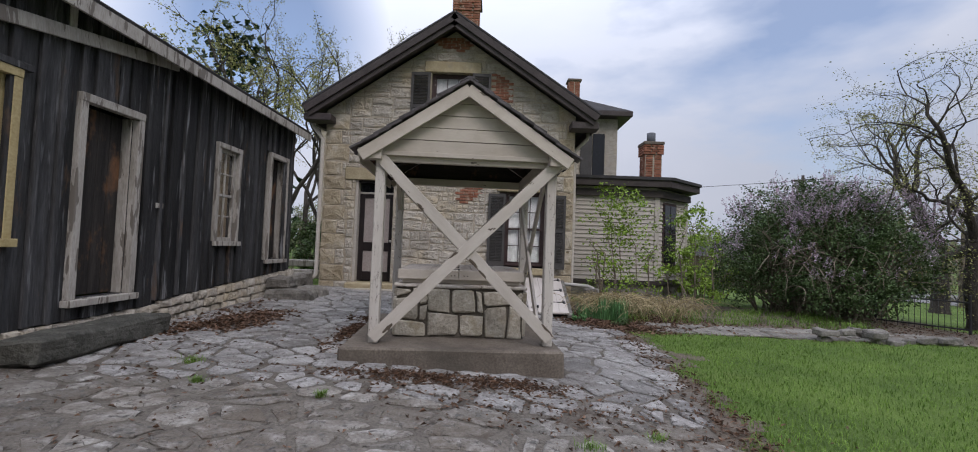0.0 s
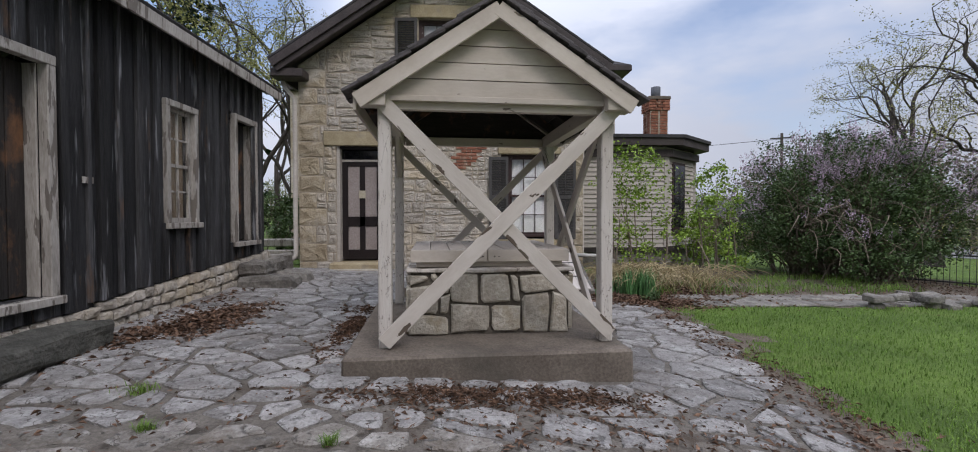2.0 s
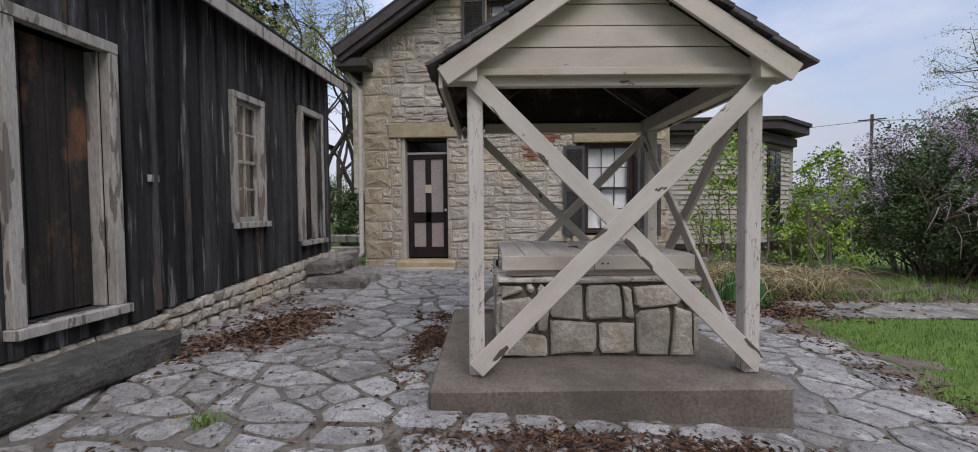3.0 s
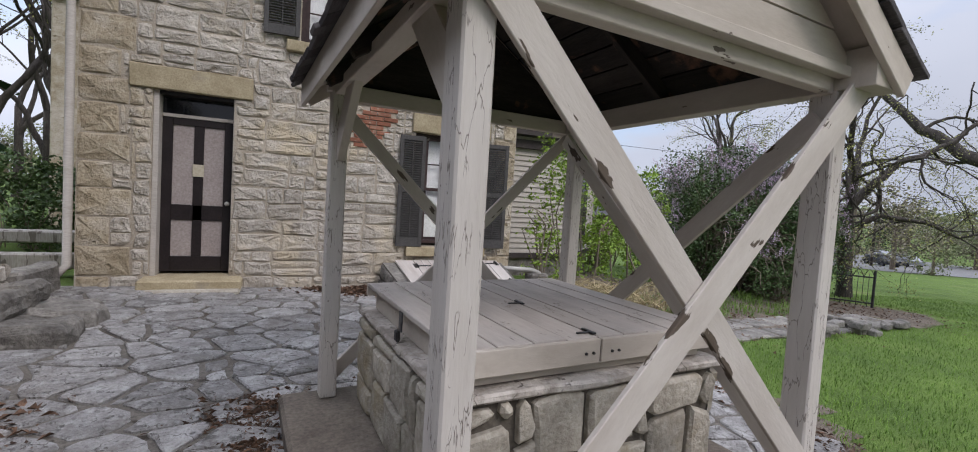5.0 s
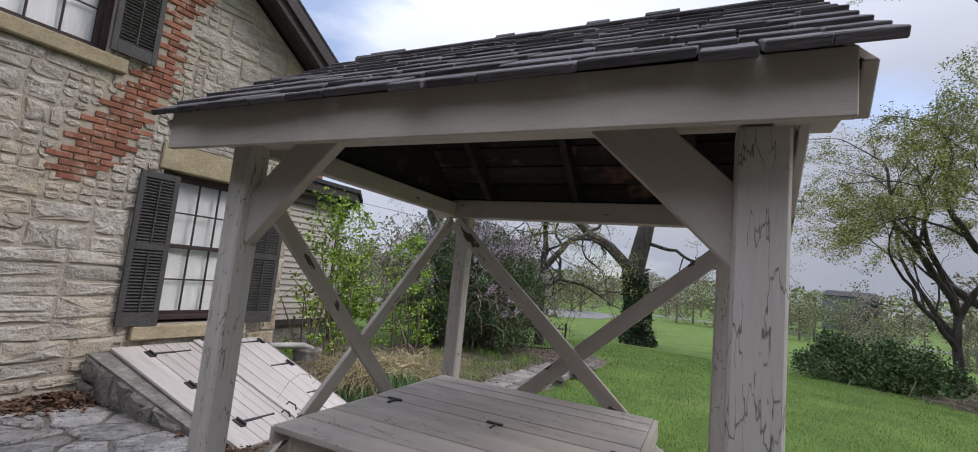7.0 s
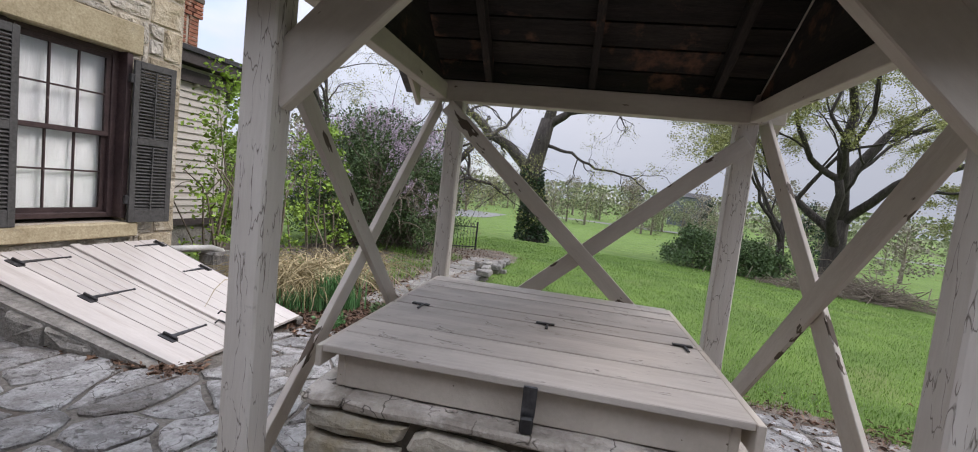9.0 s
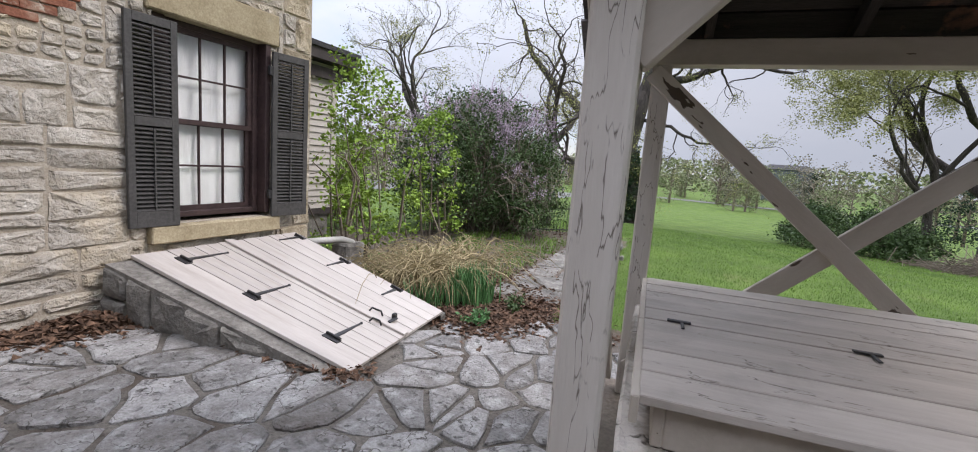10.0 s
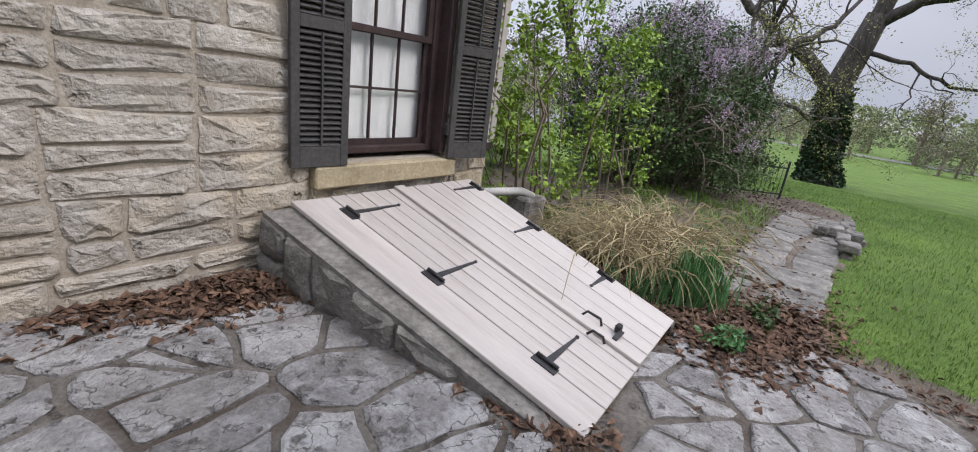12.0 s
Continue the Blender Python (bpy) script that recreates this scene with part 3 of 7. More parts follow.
patio = thing("patio", pose(-1, 6, G(-1, 6)), "worn grey flagstone patio with wide mortar joints", "patio", kind="structure")
sheet("mortar_bed", [PX0 - 0.1 + 0.1 * i for i in range(67)], [PY0 + 0.1 * j for j in range(160)], JOINT, 0.003,
      lambda x, y: x < patio_edge(y) + 0.12 and not (x > 0.05 and y > 9.0), parent=patio, rough=0.004)

# soil beds and the side path
def bed_edge(x):
    return 7.98 + 0.06 * math.sin(x * 2.1) + 0.03 * math.sin(x * 7.3)


sheet("soil_bed", [1.3 + 0.07 * i for i in range(137)], [6.8 + 0.07 * j for j in range(116)], DIRT, 0.012,
      lambda x, y: (x > patio_edge(y) + 0.02 or y > 8.9) and y > bed_edge(x) + 0.02
      and y < 11.4 + 0.6 * math.sin(x * 1.3) + (1.6 if 3.8 < x < 5.6 else 0) and x < 9.6 + 0.5 * math.sin(y * 3), rough=0.02)
tagged(bpy.data.objects["soil_bed"], "brown garden soil littered with dead leaves and moss", "soil", kind="structure")
sheet("soil_edge", [1.6 + 0.1 * i for i in range(14)], [-4 + 0.12 * j for j in range(104)], DIRT, 0.006,
      lambda x, y: patio_edge(y) - 0.05 < x < patio_edge(y) + 0.28 + 0.1 * math.sin(y * 5.3) + 0.07 * math.sin(y * 11), rough=0.01)
tagged(bpy.data.objects["soil_edge"], "strip of bare soil between patio and lawn", "soil", kind="structure")

# ---------------------------------------------------------------- stone house
YH = 10.815
HX0, HX1 = -3.9, 1.87
CX = -0.98
APEX, SLOPE = 6.21, 0.672
house = thing("house", pose(CX, YH + 4, 0.1), "cream limestone rubble farmhouse with a front gable and brown trim", "house")
DOOR = (-3.16, -2.27, 0.30, 2.65)
WIN = (0.17, 1.30, 0.76, 2.50)
UWIN = (-1.50, -0.52, 3.53, 5.22)
HOLES = (DOOR, WIN, UWIN)


def under_rake(poly, inset=0.0):
    poly = clip_poly(poly, SLOPE, 1, APEX - inset + SLOPE * CX)
    return clip_poly(poly, -SLOPE, 1, APEX - inset - SLOPE * CX)


def extrude_polys(polys, place, depth):
    """Prisms over polygons in the plane of x and z; place(x, z, d) gives the point."""
    v, f = [], []
    for poly in polys:
        k, n_ = len(v), len(poly)
        v += [place(x, z, 0) for x, z in poly] + [place(x, z, depth) for x, z in poly]
        f.append(tuple(range(k, k + n_)))
        f.append(tuple(range(k + 2 * n_ - 1, k + n_ - 1, -1)))
        f += [(k + (i + 1) % n_, k + i, k + n_ + i, k + n_ + (i + 1) % n_) for i in range(n_)]
    return v, f


xs = sorted({HX0, HX1, *[h[i] for h in HOLES for i in (0, 1)]})
zs = sorted({-0.3, 6.2, *[h[i] for h in HOLES for i in (2, 3)]})
polys = []
for xa, xb in zip(xs, xs[1:]):
    for za, zb in zip(zs, zs[1:]):
        mx, mz = (xa + xb) / 2, (za + zb) / 2
        if any(h[0] < mx < h[1] and h[2] < mz < h[3] for h in HOLES):
            continue
        poly = under_rake([(xa, za), (xb, za), (xb, zb), (xa, zb)])
        if len(poly) > 2:
            polys.append(poly)
v, f = extrude_polys(polys, lambda x, z, d: (x, YH + 0.017 + d, z), 0.45)
bm = bmesh.new()
bm.from_mesh(raw("front_wall", v, f))
bmesh.ops.remove_doubles(bm, verts=bm.verts[:], dist=0.0005)
front_wall = part("wall", bm, MORTAR, house)
box("side_wall", (HX0 + 0.02, YH + 0.48, -0.3), (HX0 + 0.45, YH + 8, 4.15), LIME, house)
box("side_wall", (HX1 - 0.45, YH + 0.48, -0.3), (HX1 - 0.02, YH + 8, 4.15), LIME, house)
box("back_wall", (HX0 + 0.02, YH + 8, -0.3), (HX1 - 0.02, YH + 8.4, 4.15), LIME, house)
# unseen black sheet added inside, so that the rooms stay dark
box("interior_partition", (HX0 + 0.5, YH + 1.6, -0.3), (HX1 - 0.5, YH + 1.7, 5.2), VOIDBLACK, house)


def window_frame_lights(parent, x0, x1, z0, z1, y, cols, rows, frame_mat, back_mat, rail=0.045, bar=0.018):
    """Sash window in a wall along x: frame, two sashes, bars, panes and what hangs behind them."""
    w = thing_part("window", parent, (x0 + x1) / 2, y, z0)
    for a, b in (((x0, y, z0), (x0 + 0.06, y + 0.12, z1)), ((x1 - 0.06, y, z0), (x1, y + 0.12, z1)),
                 ((x0 + 0.06, y, z1 - 0.05), (x1 - 0.06, y + 0.12, z1)), ((x0 + 0.06, y - 0.01, z0), (x1 - 0.06, y + 0.12, z0 + 0.05))):
        box("frame", a, b, frame_mat, w)
    ix0, ix1, iz0, iz1 = x0 + 0.06, x1 - 0.06, z0 + 0.05, z1 - 0.05
    mid = (iz0 + iz1) / 2
    for k, (za, zb, dy) in enumerate(((iz0, mid + 0.02, 0.05), (mid - 0.02, iz1, 0.02))):
        yy = y + dy
        bm = bmesh.new()
        for a, b in (((ix0, za), (ix0 + rail, zb)), ((ix1 - rail, za), (ix1, zb)), ((ix0 + rail, za), (ix1 - rail, za + rail)), ((ix0 + rail, zb - rail), (ix1 - rail, zb))):
            add_box(bm, (b[0] - a[0], 0.03, b[1] - a[1]), ((a[0] + b[0]) / 2, yy + 0.015, (a[1] + b[1]) / 2))
        part("sash", bm, frame_mat, w)
        gx0, gx1, gz0, gz1 = ix0 + rail, ix1 - rail, za + rail, zb - rail
        for c in range(1, cols):
            xx = gx0 + (gx1 - gx0) * c / cols
            box("bar", (xx - bar / 2, yy + 0.003, gz0), (xx + bar / 2, yy + 0.027, gz1), frame_mat, w, 0.003)
        for r in range(1, rows // 2):
            zz = gz0 + (gz1 - gz0) * r / (rows // 2)
            box("bar", (gx0, yy + 0.005, zz - bar / 2), (gx1, yy + 0.025, zz + bar / 2), frame_mat, w, 0.003)
        for c in range(cols):
            for r in range(rows // 2):
                xa, xb = gx0 + (gx1 - gx0) * c / cols, gx0 + (gx1 - gx0) * (c + 1) / cols
                zc, zd = gz0 + (gz1 - gz0) * r / (rows // 2), gz0 + (gz1 - gz0) * (r + 1) / (rows // 2)
                p = box("pane", (xa, yy + 0.013, zc), (xb, yy + 0.017, zd), GLASS, w, 0)
                p.visible_shadow = False
    # hanging cloth with soft folds
    vv, ff = [], []
    nn = 40
    for i in range(nn + 1):
        xx = ix0 - 0.02 + (ix1 - ix0 + 0.04) * i / nn
        dy = 0.002 * math.sin(i * 0.7)
        vv += [(xx, y + 0.11 + dy, iz0 - 0.02), (xx, y + 0.11 + dy, iz1 + 0.02)]
    ff = [(2 * i, 2 * i + 2, 2 * i + 3, 2 * i + 1) for i in range(nn)]
    link_mesh("curtain", raw("curtain", vv, ff, True), back_mat, w, None, "pale cloth hanging behind the panes")
    return w


def thing_part(name, parent, x, y, z):
    ob = new(name)
    m = Matrix.Translation((x, y, z))
    ob.matrix_basis = m
    ob.parent = parent
    ob.matrix_parent_inverse = WORLD_OF[parent].inverted()
    WORLD_OF[ob] = m
    return ob


def shutter(parent, x0, x1, z0, z1, y, hinge_left, swing=0.0):
    """Louvred shutter with two fields and a tilt rod; swung out by some degrees about its hinge."""
    hx = x0 if hinge_left else x1
    m = Matrix.Translation((hx, y, z0)) @ Matrix.Rotation(radians(swing), 4, "Z")
    s = new("shutter")
    s.matrix_basis = m
    s.parent = parent
    s.matrix_parent_inverse = WORLD_OF[parent].inverted()
    WORLD_OF[s] = m.copy()
    a0 = 0 if hinge_left else x0 - x1
    w, h = x1 - x0, z1 - z0
    st, th = 0.055, 0.035
    bm = bmesh.new()
    for lo, hi in (((0, 0), (st, h)), ((w - st, 0), (w, h)), ((st, 0), (w - st, 0.13)), ((st, h - 0.07), (w - st, h)), ((st, h * 0.49), (w - st, h * 0.49 + 0.07))):
        add_box(bm, (hi[0] - lo[0], th, hi[1] - lo[1]), (a0 + (lo[0] + hi[0]) / 2, 0, (lo[1] + hi[1]) / 2), bevel=0.003)
    part("shutter_frame", bm, SHUTTER, s, m=m)
    me = None
    for za, zb in ((0.13, h * 0.49), (h * 0.49 + 0.07, h - 0.07)):
        n_ = int((zb - za) / 0.034)
        for i in range(n_):
            mm = m @ Matrix.Translation((a0 + w / 2, 0.0, za + (i + 0.5) * (zb - za) / n_)) @ Matrix.Rotation(radians(38), 4, "X")
            if me is None:
                bm = bmesh.new()
                add_box(bm, (w - 2 * st, 0.045, 0.007))
                me = part("slat", bm, SHUTTER, s, m=mm).data
            else:
                link_mesh("slat", me, SHUTTER, s, mm)
        bm = bmesh.new()
        add_box(bm, (0.012, 0.012, zb - za - 0.03), (a0 + w / 2, -0.022, (za + zb) / 2))
        part("tilt_rod", bm, SHUTTER, s, m=m)
    return s


# ground-floor window
window_frame_lights(house, WIN[0] + 0.13, WIN[1] - 0.06, WIN[2] + 0.04, WIN[3], YH + 0.10, 3, 4, SASH, SHADE)
box("window_lining", (WIN[0], YH + 0.06, WIN[2] + 0.04), (WIN[0] + 0.13, YH + 0.24, WIN[3]), SASH, house)
box("window_lining", (WIN[1] - 0.06, YH - 0.01, WIN[2] + 0.04), (WIN[1], YH + 0.24, WIN[3]), SASH, house)
shutter(house, -0.075, 0.315, 0.76, 2.435, YH - 0.045, True, -2)
shutter(house, 1.275, 1.69, 0.76, 2.435, YH - 0.06, True, -9)
for hz in (0.95, 2.2):
    box("shutter_hinge", (1.24, YH - 0.07, hz), (1.30, YH - 0.03, hz + 0.09), IRON, house, 0.004, "rusty iron shutter hinge")
# upstairs window
window_frame_lights(house, UWIN[0], UWIN[1], UWIN[2], UWIN[3], YH + 0.10, 3, 4, SASH, SHADE)
shutter(house, -1.96, -1.52, 3.56, 5.2, YH - 0.045, True, -2)
shutter(house, -0.55, -0.12, 3.56, 5.2, YH - 0.05, False, 3)


def dressed(name, x0, x1, z0, z1, proud, label):
    bm = bmesh.new()
    add_box(bm, (x1 - x0, 0.3, z1 - z0), bevel=0.012)
    bmesh.ops.subdivide_edges(bm, edges=bm.edges[:], cuts=2)
    for vv in bm.verts:
        vv.co += noise.noise_vector(vv.co * 9 + Vector((x0, 0, z0))) * 0.006
    return part(name, bm, LIME_DRESSED, house, label, Matrix.Translation(((x0 + x1) / 2, YH + 0.15 - proud, (z0 + z1) / 2)))


dressed("lintel", -3.40, -2.06, 2.65, 2.93, 0.03, "tooled yellow limestone lintel")
dressed("lintel", 0.11, 1.39, 2.50, 2.80, 0.03, "tooled yellow limestone lintel")
dressed("lintel", -1.66, -0.36, 5.22, 5.48, 0.03, "tooled yellow limestone lintel")
dressed("sill", 0.09, 1.39, 0.605, 0.757, 0.07, "tooled yellow limestone sill")
dressed("sill", -1.68, -0.36, 3.37, 3.52, 0.07, "tooled yellow limestone sill")

# entrance door
door = thing_part("door", house, (DOOR[0] + DOOR[1]) / 2, YH + 0.23, 0.32)
door["label"] = "dark brown door with pinkish beige panels, closed"
dx0, dx1, dz0, dz1, dy = -3.10, -2.28, 0.335, 2.35, YH + 0.235
for a, b in (((DOOR[0], 10.86, 0.3), (dx0, YH + 0.40, DOOR[3])), ((dx1, 10.86, 0.3), (DOOR[1], YH + 0.40, DOOR[3]))):
    box("jamb", a, b, CLAP, door)
box("transom_bar", (dx0, dy - 0.02, dz1), (dx1, dy + 0.06, dz1 + 0.045), CLAP, door)
box("transom_pane", (dx0, dy + 0.01, dz1 + 0.045), (dx1, dy + 0.03, DOOR[3] - 0.05), DARKGLASS, door, 0.0)
box("head", (dx0, 10.87, DOOR[3] - 0.05), (dx1, YH + 0.40, DOOR[3]), DARKDOOR, door)
wd, hd = dx1 - dx0, dz1 - dz0
stile = 0.115
mid_z = dz0 + hd * 0.375
bm = bmesh.new()
for lo, hi in (((0, 0), (stile, hd)), ((wd - stile, 0), (wd, hd)), ((wd / 2 - 0.055, 0.2), (wd / 2 + 0.055, hd - 0.09)), ((stile, 0), (wd - stile, 0.2)),
               ((stile, hd - 0.09), (wd - stile, hd)), ((stile, hd * 0.34), (wd - stile, hd * 0.34 + 0.2))):
    add_box(bm, (hi[0] - lo[0], 0.045, hi[1] - lo[1]), (dx0 + (lo[0] + hi[0]) / 2, dy + 0.02, dz0 + (lo[1] + hi[1]) / 2), bevel=0.004)
part("door_frame", bm, DARKDOOR, door, "dark brown rails and stiles")
for xa, xb in ((stile, wd / 2 - 0.055), (wd / 2 + 0.055, wd - stile)):
    for za, zb in ((0.2, hd * 0.34), (hd * 0.34 + 0.2, hd - 0.09)):
        box("panel", (dx0 + xa, dy + 0.018, dz0 + za), (dx0 + xb, dy + 0.03, dz0 + zb), DOORPANEL, door, 0.003)
box("card", (-2.755, dy - 0.008, 1.60), (-2.625, dy - 0.003, 1.76), PAPER, door, 0.001, "small cream paper card")
bm = bmesh.new()
bmesh.ops.create_uvsphere(bm, u_segments=12, v_segments=8, radius=0.03, matrix=Matrix.Translation((dx1 - 0.06, dy - 0.045, 1.26)))
bmesh.ops.create_cone(bm, segments=10, radius1=0.012, radius2=0.012, depth=0.05, cap_ends=True, matrix=Matrix.Translation((dx1 - 0.06, dy - 0.02, 1.26)) @ Matrix.Rotation(radians(90), 4, "X"))
part("knob", bm, WHITEMETAL, door, "white porcelain door knob", smooth=True)
bm = bmesh.new()
add_box(bm, (1.12, 0.62, 0.2), bevel=0.025)
bmesh.ops.subdivide_edges(bm, edges=bm.edges[:], cuts=2)
for vv in bm.verts:
    vv.co += noise.noise_vector(vv.co * 5) * 0.012
part("door_step", bm, LIME_DRESSED, house, "worn yellow limestone door step", Matrix.Translation((-2.67, 10.83, 0.205)))
bm = bmesh.new()
add_box(bm, (1.02, 0.5, 0.14), bevel=0.02)
for vv in bm.verts:
    vv.co += noise.noise_vector(vv.co * 5) * 0.03
part("door_step", bm, WELLSTONE, house, "low rough stone under the step", Matrix.Translation((-2.62, 10.66, 0.125)))

# roof, rakes, cornice returns
SL = math.hypot(1, SLOPE)
YF, YB = 10.36, YH + 8.8
for sgn in (-1, 1):
    reach = 3.32
    ex, ez = CX + sgn * reach, APEX + 0.24 - SLOPE * reach
    nrm = Vector((sgn * SLOPE, 0, 1)).normalized()
    a, b = Vector((CX, 0, APEX + 0.24)), Vector((ex, 0, ez))
    ln = (b - a).length
    along = (b - a).normalized()
    mid_ = (a + b) / 2 + Vector((0, (YF + YB) / 2, 0))
    rot = Matrix((along, Vector((0, 1, 0)), along.cross(Vector((0, 1, 0))))).transposed().to_4x4()
    bm = bmesh.new()
    add_box(bm, (ln, YB - YF, 0.05), bevel=0.01)
    part("roof", bm, ASPHALTROOF, house, "dark shingled roof", Matrix.Translation(mid_ + nrm * 0.02) @ rot)
    for off, hgt, yy, th in ((-0.085, 0.15, YF + 0.03, 0.06), (-0.20, 0.12, YF + 0.10, 0.10)):
        board("rake_board", a + Vector((0, yy, 0)) + nrm * off, b + Vector((0, yy, 0)) + nrm * off, th, hgt, TRIM, house, nrm)
    board("soffit", a + Vector((0, 10.62, 0)) + nrm * -0.14, b + Vector((0, 10.62, 0)) + nrm * -0.14, 0.42, 0.03, TRIM, house, nrm)
    # boxed cornice return at the foot of the rake, eave fascia and gutter
    box("cornice_return", (min(ex, ex - sgn * 0.62), YF + 0.10, ez - 0.30), (max(ex, ex - sgn * 0.62), YH + 0.02, ez - 0.13), TRIM, house, 0.02)
    box("fascia", (min(ex, ex - sgn * 0.04) - 0.01, YH + 0.03, ez - 0.22), (max(ex, ex - sgn * 0.04) + 0.01, YB, ez - 0.02), TRIM, house)
    px = HX0 - 0.05 if sgn < 0 else HX1 + 0.06
    py = YH - 0.04 if sgn < 0 else YH + 0.35
    tube("downspout", [(ex - sgn * 0.1, py + 0.05, ez - 0.2), (ex - sgn * 0.12, py, ez - 0.36), (px, py, ez - 0.66), (px, py, 0.45), (px + sgn * 0.06, py - 0.08, 0.36)],
         0.045, CLAP, house, 10, "white painted metal downspout")


def chimney(name, x, y, w, z0, z1, parent, corbel=True):
    ch = thing_part(name, parent, x, y, z0)
    box("shaft", (x - w / 2 + 0.012, y - w / 2 + 0.012, z0), (x + w / 2 - 0.012, y + w / 2 - 0.012, z1), MORTAR, ch, 0)
    me = None
    rows = int((z1 - z0) / 0.075)
    for r in range(rows):
        zz = z0 + (r + 0.5) * 0.075
        wide = w + (0.06 if corbel and r >= rows - 4 else 0)
        for side in range(2):
            n_ = max(2, round(wide / 0.21))
            for k in range(n_):
                off = -wide / 2 + (k + 0.5) * wide / n_ + (0.05 if r % 2 else -0.05) * (0 < k < n_ - 1)
                p = (x + off, y - wide / 2 + 0.03, zz) if side == 0 else (x - wide / 2 + 0.03, y + off, zz)
                mm = Matrix.Translation(p) @ Matrix.Rotation(radians(90 * side), 4, "Z")
                if me is None:
                    bm = bmesh.new()
                    add_box(bm, (0.205, 0.07, 0.063), bevel=0.005)
                    me = part("brick", bm, BRICK, ch, m=mm).data
                else:
                    link_mesh("brick", me, BRICK, ch, mm)
    box("cap", (x - w / 2 - 0.05, y - w / 2 - 0.05, z1), (x + w / 2 + 0.05, y + w / 2 + 0.05, z1 + 0.09), CONCRETE, ch, 0.01)
    return ch


chimney("chimney", CX + 0.05, 13.6, 0.74, 6.0, 8.3, house)

# rear two-storey wing with a hipped roof
rear = thing("house", pose(0.5, 19, 0), "two-storey limestone rear block with a hipped shingle roof", "house")
box("wall", (-3.2, 16.6, -0.2), (4.35, 22.6, 6.1), LIME, rear)
box("side_wall", (-6.45, 17.2, -0.2), (-3.2, 22.4, 5.4), QUOIN, rear, 0.03)
box("cornice", (-6.6, 17.05, 5.4), (-3.2, 22.5, 5.6), TRIM, rear, 0.02)
hv = [(-3.6, 16.2, 6.1), (4.75, 16.2, 6.1), (4.75, 23, 6.1), (-3.6, 23, 6.1), (0.2, 18.6, 7.75), (0.9, 18.6, 7.75), (0.9, 20.6, 7.75), (0.2, 20.6, 7.75)]
link_mesh("roof", raw("hip", hv, [(0, 1, 5, 4), (1, 2, 6, 5), (2, 3, 7, 6), (3, 0, 4, 7), (4, 5, 6, 7), (3, 2, 1, 0)]), ASPHALTROOF, rear)
box("cornice", (-3.62, 16.18, 5.9), (4.77, 23.02, 6.09), TRIM, rear, 0.02)
box("shutter", (3.05, 16.54, 3.7), (3.45, 16.59, 5.4), SHUTTER, rear)
box("window", (3.48, 16.56, 3.75), (3.9, 16.6, 5.35), DARKGLASS, rear)
chimney("chimney", 3.35, 20.3, 0.5, 6.9, 8.5, rear, False)
chimney("chimney", -4.9, 24.0, 0.45, 5.0, 9.2, rear, False)

# clapboard wing with a canted bay
wing = thing("bay_wing", pose(3.3, 14, 0.4), "beige clapboard side wing with a canted bay and flat roof", "house wing")
WING = [(1.9, 12.9), (4.5, 12.9), (5.75, 14.05), (5.75, 17.0), (1.9, 17.0)]


def prism(name, outline, z0, z1, mat_, parent):
    n_ = len(outline)
    vv = [(x, y, z0) for x, y in outline] + [(x, y, z1) for x, y in outline]
    ff = [tuple(range(n_ - 1, -1, -1)), tuple(range(n_, 2 * n_))] + [(i, (i + 1) % n_, n_ + (i + 1) % n_, n_ + i) for i in range(n_)]
    return link_mesh(name, raw(name, vv, ff), mat_, parent)


def grown(outline, d):
    cx, cy = sum(p[0] for p in outline) / len(outline), sum(p[1] for p in outline) / len(outline)
    return [(x + d * (1 if x > cx else -1) * (0 if abs(x - 1.9) < 0.01 else 1), y + d * (1 if y > cy + 0.6 else -1)) for x, y in outline]


prism("wall", WING, 0.35, 3.0, CLAP, wing)
prism("foundation", [(x * 0.995 + 0.01, y + 0.04) for x, y in WING], -0.3, 0.36, MOSSSTONE, wing)
prism("cornice", grown(WING, 0.12), 2.72, 2.9, TRIM, wing)
prism("eave", grown(WING, 0.30), 2.98, 3.16, TRIM, wing)
prism("roof", grown(WING, 0.34), 3.16, 3.24, ASPHALTROOF, wing)
prism("sill_board", grown(WING, 0.03), 0.33, 0.46, TRIM, wing)
for (xa, ya), (xb, yb) in ((WING[0], WING[1]), (WING[1], WING[2])):
    d = Vector((xb - xa, yb - ya, 0))
    out_ = Vector((d.y, -d.x, 0)).normalized()
    for k in range(20):
        z = 0.50 + k * 0.112
        p0, p1 = Vector((xa, ya, z)) + out_ * 0.012, Vector((xb, yb, z)) + out_ * 0.012
        m, ln = beam_matrix(p0, p1, (0, 0, 1))
        bm = bmesh.new()
        add_box(bm, (ln, 0.02, 0.122))
        part("clapboard", bm, CLAP, wing, m=m @ Matrix.Rotation(radians(-15), 4, "X"))
    for p in (Vector((xa, ya, 0)), Vector((xb, yb, 0))):
        q = p + out_ * 0.02
        box("corner_board", (q.x - 0.06, q.y - 0.03, 0.46), (q.x + 0.06, q.y + 0.02, 2.72), CLAP, wing)
